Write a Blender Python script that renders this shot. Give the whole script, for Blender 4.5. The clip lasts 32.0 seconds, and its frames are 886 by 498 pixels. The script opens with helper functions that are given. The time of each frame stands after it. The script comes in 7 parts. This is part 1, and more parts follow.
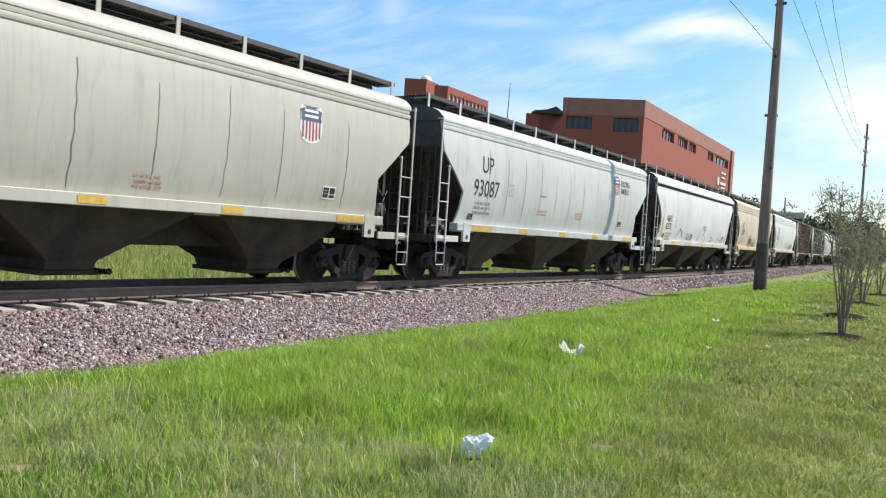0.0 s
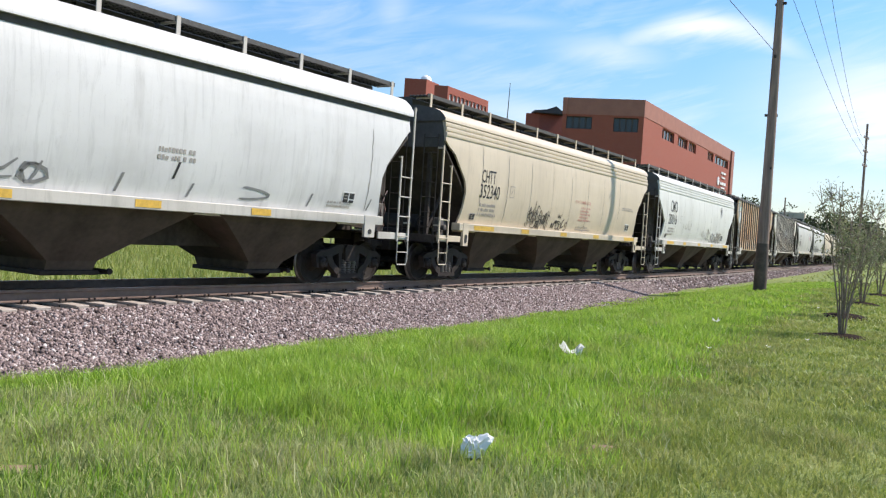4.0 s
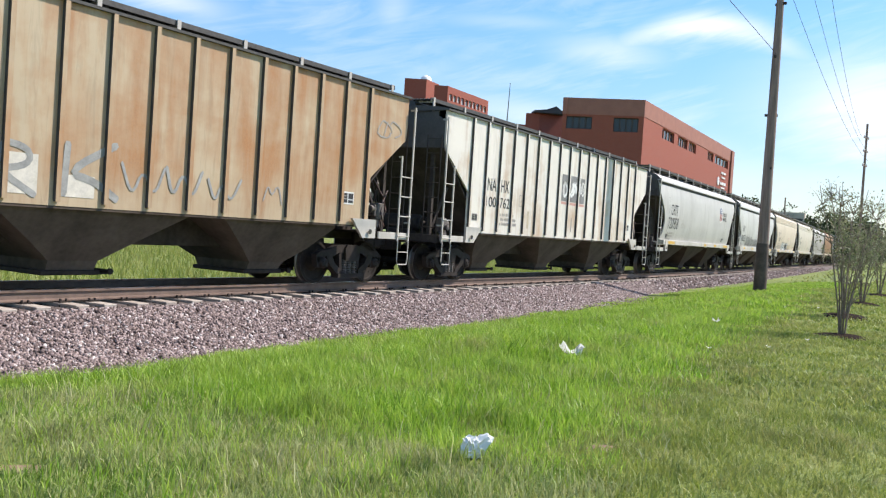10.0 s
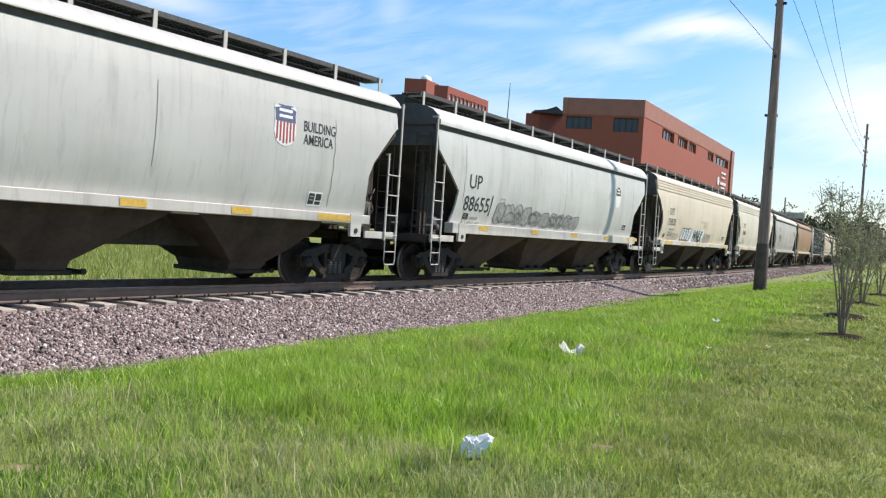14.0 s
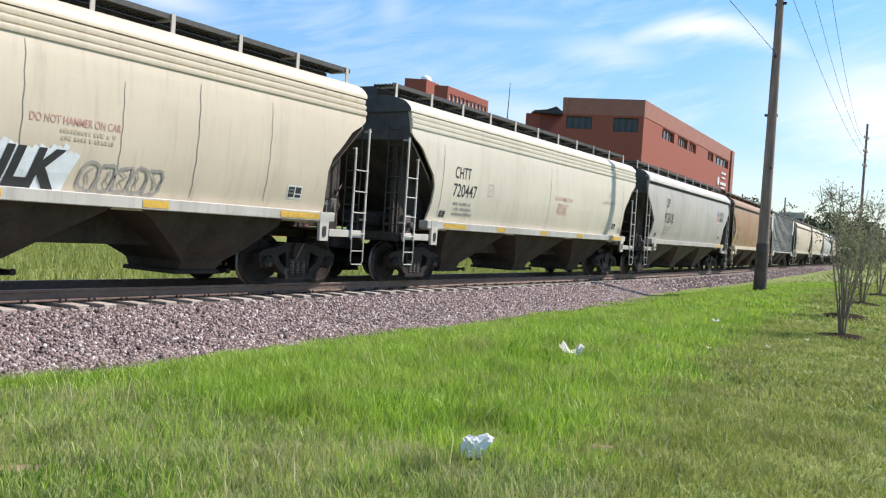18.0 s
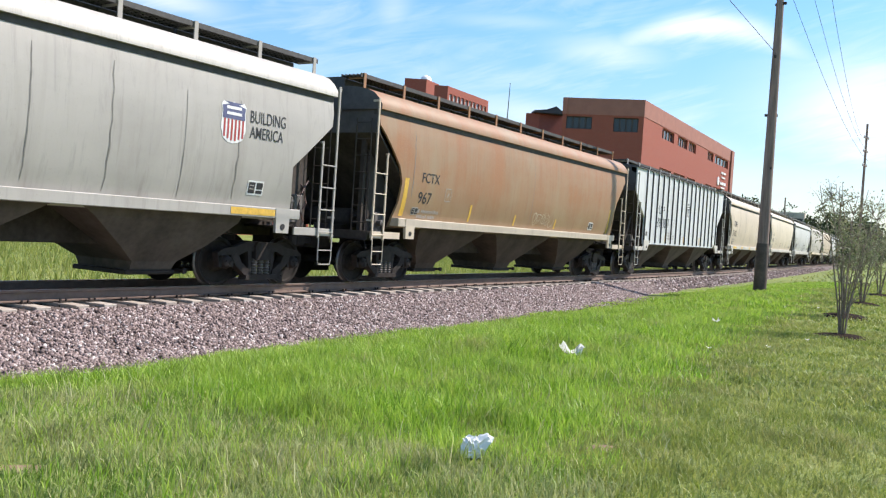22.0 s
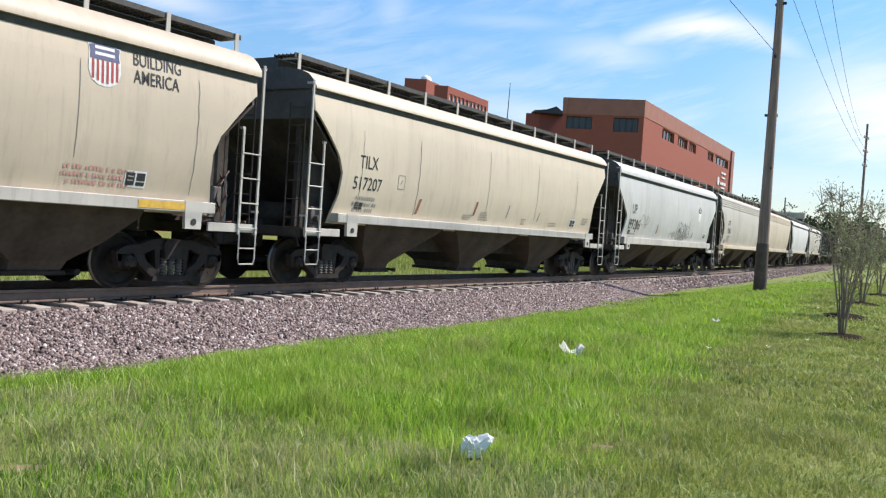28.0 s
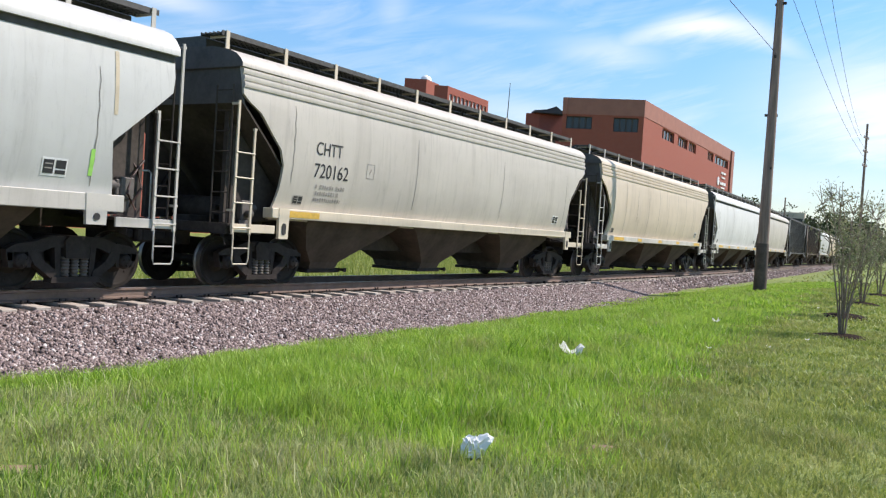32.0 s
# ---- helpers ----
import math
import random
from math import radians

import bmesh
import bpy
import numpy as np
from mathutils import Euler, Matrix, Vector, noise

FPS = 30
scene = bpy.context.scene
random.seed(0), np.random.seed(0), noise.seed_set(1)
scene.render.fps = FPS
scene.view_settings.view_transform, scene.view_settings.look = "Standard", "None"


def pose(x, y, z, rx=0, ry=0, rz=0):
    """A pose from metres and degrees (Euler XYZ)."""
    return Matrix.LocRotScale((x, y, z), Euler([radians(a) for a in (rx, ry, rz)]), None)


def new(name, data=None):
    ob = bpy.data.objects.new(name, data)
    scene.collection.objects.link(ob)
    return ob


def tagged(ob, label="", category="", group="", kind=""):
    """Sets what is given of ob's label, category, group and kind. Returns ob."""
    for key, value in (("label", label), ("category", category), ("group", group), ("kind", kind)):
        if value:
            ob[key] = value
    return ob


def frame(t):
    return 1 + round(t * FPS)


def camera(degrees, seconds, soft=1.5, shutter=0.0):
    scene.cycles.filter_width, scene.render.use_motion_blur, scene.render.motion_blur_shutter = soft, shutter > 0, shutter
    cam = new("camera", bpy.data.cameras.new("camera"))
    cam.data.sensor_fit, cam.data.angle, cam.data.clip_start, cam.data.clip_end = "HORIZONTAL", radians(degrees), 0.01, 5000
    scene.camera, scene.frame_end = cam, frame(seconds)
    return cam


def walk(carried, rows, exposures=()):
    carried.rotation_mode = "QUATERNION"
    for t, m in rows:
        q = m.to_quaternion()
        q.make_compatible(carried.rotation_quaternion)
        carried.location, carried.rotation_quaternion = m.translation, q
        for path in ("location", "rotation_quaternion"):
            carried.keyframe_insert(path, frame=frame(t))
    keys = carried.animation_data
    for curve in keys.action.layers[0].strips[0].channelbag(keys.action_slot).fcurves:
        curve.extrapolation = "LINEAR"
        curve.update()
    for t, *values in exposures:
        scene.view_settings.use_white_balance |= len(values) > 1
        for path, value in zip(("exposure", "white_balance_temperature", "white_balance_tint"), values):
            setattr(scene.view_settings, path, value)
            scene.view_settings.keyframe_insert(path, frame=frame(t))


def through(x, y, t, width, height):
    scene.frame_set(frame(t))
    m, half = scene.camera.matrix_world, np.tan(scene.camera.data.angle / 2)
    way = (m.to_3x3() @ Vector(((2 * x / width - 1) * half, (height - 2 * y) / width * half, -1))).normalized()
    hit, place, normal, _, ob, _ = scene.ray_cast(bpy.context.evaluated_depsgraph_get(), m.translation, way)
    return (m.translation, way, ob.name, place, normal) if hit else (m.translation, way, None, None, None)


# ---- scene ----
# World: x runs along the track, y across it away from the lawn, z up from the rail top.
import itertools

cam = camera(53.96, 32.0, soft=1.25)
EYE = Matrix(((0.533271, -0.016702, -0.845780, 0.0),
              (-0.843479, 0.065788, -0.533119, 0.0),
              (0.064546, 0.997694, 0.020995, 1.281),
              (0, 0, 0, 1)))
GAIN = ((0, 0.33), (3, 0.33), (6, 0.30), (9, 0.33), (10, 0.40), (11, 0.36), (13, 0.36), (14, 0.33), (19, 0.33), (21, 0.43), (23, 0.52), (24, 0.50), (25, 0.35), (28, 0.26), (30, 0.17), (31, 0.28), (32, 0.30))
walk(cam, [(0.0, EYE), (32.0, EYE)], exposures=[(t, stops, 6720.0, 15.0) for t, stops in GAIN])

# ---------------------------------------------------------------- track line and train timing
TRACK_Y, ARC_START, ARC_LENGTH, BEND, BEND_2 = 12.846, 11.13, 50.0, 0.0016722, 0.0008


def track(s):
    """Centre of the track and its heading at the distance s along it."""
    q = max(s - ARC_START, 0.0)
    u, v = min(q, ARC_LENGTH), max(q - ARC_LENGTH, 0.0)
    k = min(max(q - 130.0, 0.0), 90.0)
    far = max(q - 220.0, 0.0)
    return Vector((s, TRACK_Y + BEND * u * u / 2 + BEND * u * v + BEND_2 * (k * k / 2 + k * far), 0)), math.atan(BEND * u + BEND_2 * k)


def on_track(s, w, z):
    c, a = track(s)
    return Vector((c.x - math.sin(a) * w, c.y + math.cos(a) * w, z))


SPEEDS = (8.529, 8.398, 8.653, 8.690, 8.948, 8.840, 8.831, 9.076, 8.905)  # m/s, every 4 s


def run(t):
    """How far the train has rolled at t seconds."""
    total, k = 0.0, 0
    while t > 4 and k < 7:
        total += (SPEEDS[k] + SPEEDS[k + 1]) * 2
        t, k = t - 4, k + 1
    return total + SPEEDS[k] * t + (SPEEDS[k + 1] - SPEEDS[k]) * t * t / 8


# ---------------------------------------------------------------- light
SUN_TO = Vector((0.77 * 0.66, -0.637 * 0.66, 0.75)).normalized()
sun = new("sun", bpy.data.lights.new("sun", "SUN"))
sun.data.energy, sun.data.angle, sun.data.color = 5.0, radians(0.5), (1.0, 0.955, 0.88)
sun.matrix_world = Matrix.Translation((0, 0, 60)) @ SUN_TO.to_track_quat("Z", "Y").to_matrix().to_4x4()

world = bpy.data.worlds.new("sky")
scene.world = world
world.use_nodes = True


class Nodes:
    """A short hand for building node trees."""

    def __init__(self, tree):
        self.tree = tree
        tree.nodes.clear()

    def add(self, kind, values=None, **props):
        n = self.tree.nodes.new(kind)
        for k, v in props.items():
            setattr(n, k, v)
        for k, v in (values or {}).items():
            if isinstance(v, bpy.types.NodeSocket):
                self.tree.links.new(v, n.inputs[k])
            else:
                n.inputs[k].default_value = v
        return n

    def math(self, op, a, b=0.0, c=0.0, clamp=False):
        n = self.add("ShaderNodeMath", {0: a, 1: b, 2: c}, operation=op, use_clamp=clamp)
        return n.outputs[0]

    def vec(self, op, a, b):
        return self.add("ShaderNodeVectorMath", {0: a, 1: b}, operation=op).outputs[0]

    def ramp(self, fac, *stops):
        n = self.add("ShaderNodeValToRGB", {"Fac": fac})
        e = n.color_ramp.elements
        while len(e) < len(stops):
            e.new(0.5)
        for el, (p, c) in zip(e, stops):
            el.position, el.color = p, (c if len(c) == 4 else (*c, 1))
        return n.outputs[0]

    def mix(self, fac, a, b, blend="MIX"):
        n = self.add("ShaderNodeMix", {"Factor": fac}, data_type="RGBA", blend_type=blend)
        for sock, v in ((n.inputs[6], a), (n.inputs[7], b)):
            if isinstance(v, bpy.types.NodeSocket):
                self.tree.links.new(v, sock)
            else:
                sock.default_value = v if len(v) == 4 else (*v, 1)
        return n.outputs[2]

    def noise(self, vector, scale, detail=4.0, rough=0.55, distort=0.0):
        return self.add("ShaderNodeTexNoise", {"Vector": vector, "Scale": scale, "Detail": detail, "Roughness": rough, "Distortion": distort}).outputs[0]

    def stretch(self, vector, x, y, z):
        return self.vec("MULTIPLY", vector, (x, y, z))


def grey(v):
    return (v, v, v, 1)


# sky: Nishita with thin streaks of high cloud
n = Nodes(world.node_tree)
sky = n.add("ShaderNodeTexSky", sky_type="NISHITA", sun_disc=False, sun_elevation=math.asin(SUN_TO.z),
            sun_rotation=math.atan2(SUN_TO.x, SUN_TO.y), air_density=1.0, dust_density=0.25, ozone_density=3.5)
way = n.add("ShaderNodeTexCoord").outputs["Generated"]
sep = n.add("ShaderNodeSeparateXYZ", {0: way})
bearing = n.math("MULTIPLY", n.math("ARCTAN2", sep.outputs[1], sep.outputs[0]), 57.2958)
rise = n.math("MULTIPLY", n.math("ARCSINE", sep.outputs[2]), 57.2958)
dome_at = n.add("ShaderNodeCombineXYZ", {0: bearing, 1: rise, 2: 0.0}).outputs[0]
turned = n.add("ShaderNodeVectorRotate", {"Vector": dome_at, "Angle": radians(14)}, rotation_type="Z_AXIS").outputs[0]
soft_ = n.noise(n.stretch(turned, 0.07, 0.26, 1.0), 1.0, 4.0, 0.55, 0.6)
fine = n.noise(n.stretch(turned, 0.13, 0.75, 1.0), 1.0, 7.0, 0.62, 0.9)
wisp = n.math("ADD", n.math("MULTIPLY", soft_, 0.55), n.math("MULTIPLY", fine, 0.45))


def drift(b0, r0, wide, high, bow=0.0, lean=0.0):
    """A soft bank of high cloud round a bearing and a rise, in degrees."""
    b = n.math("SUBTRACT", bearing, b0)
    mid = n.math("ADD", n.math("MULTIPLY", n.math("MULTIPLY", b, b), -bow), n.math("MULTIPLY", b, lean))
    v = n.math("SUBTRACT", n.math("SUBTRACT", rise, r0), mid)
    v = n.math("ADD", v, n.math("MULTIPLY", n.math("SUBTRACT", fine, 0.5), high * 1.6))
    q = n.math("ADD", n.math("POWER", n.math("ABSOLUTE", n.math("DIVIDE", b, wide)), 2.0), n.math("POWER", n.math("ABSOLUTE", n.math("DIVIDE", v, high)), 2.0))
    return n.math("POWER", 2.718, n.math("MULTIPLY", q, -1.0))


banks = [(16.5, 13.7, 5.2, 0.75, 0.050, 0.0, 0.95), (22.5, 12.0, 3.2, 0.9, 0.0, 0.05, 0.50), (29.0, 13.6, 4.0, 0.5, 0.0, 0.0, 0.25), (5.0, 8.6, 6.5, 3.0, 0.0, 0.05, 0.95), (-8.0, 12.0, 9.0, 5.0, 0.0, 0.0, 0.9),
         (24.0, 7.2, 9.0, 1.1, 0.0, 0.16, 0.55), (51.0, 13.2, 3.5, 0.9, 0.0, 0.1, 0.60), (36.5, 14.2, 1.2, 1.6, 0.0, 0.0, 0.30), (12.0, 4.2, 14.0, 1.6, 0.0, 0.0, 0.28)]
cover = n.math("MULTIPLY", n.ramp(wisp, (0.46, grey(0)), (0.80, grey(1.0))), 0.45)
for b0, r0, wide, high, bow, lean, much in banks:
    c_ = n.math("MULTIPLY", drift(b0, r0, wide, high, bow, lean), n.math("MULTIPLY", n.ramp(wisp, (0.25, grey(0.45)), (0.62, grey(1.0))), much))
    cover = n.math("MAXIMUM", cover, c_)
haze = n.ramp(n.math("DIVIDE", rise, 30.0), (0.0, grey(0.26)), (0.12, grey(0.09)), (0.35, grey(0.02)), (1.0, grey(0.0)))
cover = n.math("MAXIMUM", cover, haze)
deep = n.ramp(n.math("DIVIDE", rise, 20.0), (0.0, grey(0.62)), (0.7, grey(1.0)))
blue = n.add("ShaderNodeHueSaturation", {"Hue": 0.495, "Saturation": 1.22, "Value": n.math("MULTIPLY", deep, 1.45), "Color": sky.outputs[0]}).outputs[0]
tint = n.mix(cover, blue, (8.9, 9.2, 9.4, 1))
back = n.add("ShaderNodeBackground", {"Color": tint, "Strength": 0.107})
n.tree.links.new(back.outputs[0], n.add("ShaderNodeOutputWorld").inputs[0])

# ---------------------------------------------------------------- materials


def material(name, build):
    m = bpy.data.materials.new(name)
    m.use_nodes = True
    n = Nodes(m.node_tree)
    coords = n.add("ShaderNodeTexCoord").outputs
    out = n.add("ShaderNodeOutputMaterial")
    n.tree.links.new(build(n, coords), out.inputs[0])
    return m


def surface(n, colour, rough=0.6, metal=0.0, bump=None, strength=0.3, distance=0.01, **more):
    b = n.add("ShaderNodeBsdfPrincipled", {"Base Color": colour, "Roughness": rough, "Metallic": metal, **more})
    if bump is not None:
        n.tree.links.new(n.add("ShaderNodeBump", {"Height": bump, "Strength": strength, "Distance": distance}).outputs[0], b.inputs["Normal"])
    return b.outputs[0]


def plain(name, colour, rough=0.6, metal=0.0, vary=0.25, scale=6.0, bump=0.2, gloss=0.5):
    def build(n, c):
        f = n.noise(c["Object"], scale, 6.0, 0.6)
        g = n.noise(c["Object"], scale * 9, 3.0, 0.6)
        k = n.math("ADD", n.math("MULTIPLY", f, 0.7), n.math("MULTIPLY", g, 0.3))
        dark, light = tuple(v * (1 - vary) for v in colour[:3]), tuple(min(1, v * (1 + vary)) for v in colour[:3])
        col = n.ramp(k, (0.3, (*dark, 1)), (0.7, (*light, 1)))
        return surface(n, col, n.math("ADD", n.math("MULTIPLY", g, 0.2), rough - 0.1), metal, k, bump, **{"Specular IOR Level": gloss})
    return material(name, build)


def weathered(name, colour, grime=0.35, rust=0.0, rust_colour=(0.30, 0.12, 0.045), chalk=0.0, cleaner=None):
    """Old railcar paint: rain streaks down the side, blotches, rust and fine grain."""
    colour = tuple(v * 0.95 for v in colour)

    def build(n, c):
        at = c["Object"]
        streak = n.noise(n.stretch(at, 1.5, 1.0, 0.17), 1.3, 7.0, 0.62, 0.4)
        blotch = n.noise(n.stretch(at, 0.55, 1.0, 0.8), 1.0, 5.0, 0.6, 0.2)
        speck = n.noise(at, 28.0, 4.0, 0.7)
        panel = n.noise(n.stretch(at, 0.35, 0.3, 0.1), 1.0, 2.0, 0.5)
        base = n.mix(n.math("MULTIPLY", n.ramp(panel, (0.35, grey(0)), (0.65, grey(1))), 0.35), (*colour, 1), (*[min(1, v * 1.13) for v in colour], 1))
        base = n.mix(n.math("MULTIPLY", n.ramp(blotch, (0.42, grey(0)), (0.78, grey(1))), grime * 0.75 + 0.05), base, (*[v * 0.58 for v in colour], 1))
        smear = n.noise(n.stretch(at, 3.2, 1.0, 0.35), 2.3, 6.0, 0.7, 0.8)
        base = n.mix(n.math("MULTIPLY", n.ramp(smear, (0.52, grey(0)), (0.68, grey(1))), 0.16 + grime * 0.45), base, (*[v * 0.55 for v in colour], 1))
        dirt = n.math("MULTIPLY", n.ramp(streak, (0.50, grey(0)), (0.78, grey(1))), grime * 0.62)
        base = n.mix(dirt, base, (0.17, 0.135, 0.10, 1))
        if rust:
            r = n.math("ADD", n.math("MULTIPLY", streak, 0.55), n.math("MULTIPLY", blotch, 0.45))
            r = n.math("MULTIPLY", n.ramp(r, (0.56 - rust * 0.2, grey(0)), (0.70 - rust * 0.12, grey(1))), 0.85)
            if cleaner:   # the lower panels were touched up and rust less
                up = n.math("ADD", n.add("ShaderNodeSeparateXYZ", {0: at}).outputs[2], n.math("MULTIPLY", n.math("SUBTRACT", smear, 0.5), 1.6))
                r = n.math("MULTIPLY", r, n.ramp(n.math("DIVIDE", up, 5.0), (cleaner[0] / 5, grey(0.25)), (cleaner[1] / 5, grey(1))))
            base = n.mix(r, base, n.mix(speck, (*[v * 0.7 for v in rust_colour], 1), (*[v * 1.5 for v in rust_colour], 1)))
        base = n.mix(n.math("MULTIPLY", n.ramp(speck, (0.60, grey(0)), (0.72, grey(1))), 0.30 * grime + 0.05), base, (0.20, 0.14, 0.09, 1))
        rough = n.math("ADD", n.math("MULTIPLY", blotch, 0.25), 0.42 + chalk)
        dent = n.math("ADD", n.math("MULTIPLY", n.noise(n.stretch(at, 0.8, 0.5, 0.5), 1.1, 2.0), 1.0), n.math("MULTIPLY", speck, 0.05))
        return surface(n, base, rough, 0.0, dent, 0.25, 0.05)
    return material(name, build)


def foliage(name, a, b, c3, rough=0.6, through=0.25, dead=None):
    """Leaves and blades; every piece has its own shade."""
    def build(n, c):
        r = n.add("ShaderNodeNewGeometry").outputs["Random Per Island"]
        patch = n.noise(c["Object"], 0.9, 4.0, 0.6)
        col = n.ramp(r, (0.0, (*a, 1)), (0.55, (*b, 1)), (1.0, (*c3, 1)))
        col = n.mix(n.math("MULTIPLY", n.ramp(patch, (0.40, grey(0)), (0.62, grey(1))), 0.45), col, (*c3, 1))
        if dead:   # tired and dry patches
            dry = n.noise(n.stretch(c["Object"], 1.0, 1.6, 1.0), 0.75, 6.0, 0.68, 0.8)
            col = n.mix(n.math("MULTIPLY", n.ramp(dry, (0.50, grey(0)), (0.66, grey(1))), n.math("ADD", 0.25, n.math("MULTIPLY", r, 0.6))), col, (*dead, 1))
            deep = n.noise(c["Object"], 1.9, 5.0, 0.65)
            col = n.mix(n.math("MULTIPLY", n.ramp(deep, (0.52, grey(0)), (0.70, grey(1))), 0.6), col, (*[v * 0.6 for v in a], 1))
        d = surface(n, col, rough)
        t = n.add("ShaderNodeBsdfTranslucent", {"Color": col}).outputs[0]
        return n.add("ShaderNodeMixShader", {0: through, 1: d, 2: t}).outputs[0]
    return material(name, build)


def lawn_build(n, c):
    at = c["Object"]
    wide, mid, fine_ = n.noise(at, 0.22, 4.0), n.noise(at, 1.7, 5.0), n.noise(at, 26.0, 4.0, 0.7)
    col = n.ramp(mid, (0.30, (0.10, 0.145, 0.022, 1)), (0.55, (0.16, 0.205, 0.035, 1)), (0.75, (0.26, 0.25, 0.085, 1)))
    col = n.mix(n.math("MULTIPLY", n.ramp(wide, (0.45, grey(0)), (0.65, grey(1))), 0.45), col, (0.30, 0.32, 0.085, 1))
    col = n.mix(n.math("MULTIPLY", n.ramp(fine_, (0.45, grey(0)), (0.62, grey(1))), 0.4), col, (0.09, 0.14, 0.02, 1))
    return surface(n, col, 0.9, 0.0, fine_, 0.6, 0.04)


def stone_build(n, c):
    r = n.add("ShaderNodeNewGeometry").outputs["Random Per Island"]
    g = n.noise(c["Object"], 22.0, 4.0, 0.6)
    col = n.ramp(r, (0.0, (0.065, 0.046, 0.043, 1)), (0.35, (0.175, 0.126, 0.118, 1)), (0.65, (0.31, 0.232, 0.217, 1)), (0.90, (0.48, 0.385, 0.362, 1)), (1.0, (0.75, 0.72, 0.70, 1)))
    col = n.mix(n.math("MULTIPLY", g, 0.5), col, (0.16, 0.12, 0.11, 1))
    return surface(n, col, 0.85, 0.0, g, 0.4)


def brick_build(n, c):
    at = n.add("ShaderNodeVectorMath", {0: c["Object"], 1: (1, 1, 1)}, operation="MULTIPLY").outputs[0]
    sp = n.add("ShaderNodeSeparateXYZ", {0: at})
    wall = n.add("ShaderNodeCombineXYZ", {0: n.math("ADD", sp.outputs[0], sp.outputs[1]), 1: sp.outputs[2], 2: 0.0}).outputs[0]
    b = n.add("ShaderNodeTexBrick", {"Vector": wall, "Color1": (0.38, 0.088, 0.050, 1), "Color2": (0.31, 0.069, 0.040, 1), "Mortar": (0.32, 0.115, 0.08, 1),
                                     "Scale": 1.0, "Mortar Size": 0.012, "Brick Width": 0.24, "Row Height": 0.08})
    stain = n.noise(at, 0.35, 4.0)
    col = n.mix(n.math("MULTIPLY", stain, 0.35), b.outputs[0], (0.23, 0.075, 0.05, 1))
    return surface(n, col, 0.85, 0.0, stain, 0.2)


def bark_build(n, c):
    g = n.noise(n.stretch(c["Object"], 14.0, 14.0, 0.9), 1.0, 6.0, 0.65)
    k = n.noise(c["Object"], 0.8, 4.0)
    col = n.ramp(g, (0.3, (0.17, 0.112, 0.095, 1)), (0.7, (0.42, 0.305, 0.265, 1)))
    col = n.mix(n.math("MULTIPLY", k, 0.4), col, (0.10, 0.075, 0.06, 1))
    return surface(n, col, 0.85, 0.0, g, 0.6, 0.02)


def tie_build(n, c):
    r = n.add("ShaderNodeObjectInfo").outputs["Random"]
    g = n.noise(n.stretch(c["Object"], 2.0, 0.6, 10.0), 6.0, 6.0, 0.65)
    col = n.ramp(g, (0.3, (0.30, 0.25, 0.21, 1)), (0.7, (0.60, 0.54, 0.48, 1)))
    col = n.mix(n.math("MULTIPLY", r, 0.35), col, (0.30, 0.22, 0.17, 1))
    return surface(n, col, 0.85, 0.0, g, 0.5)


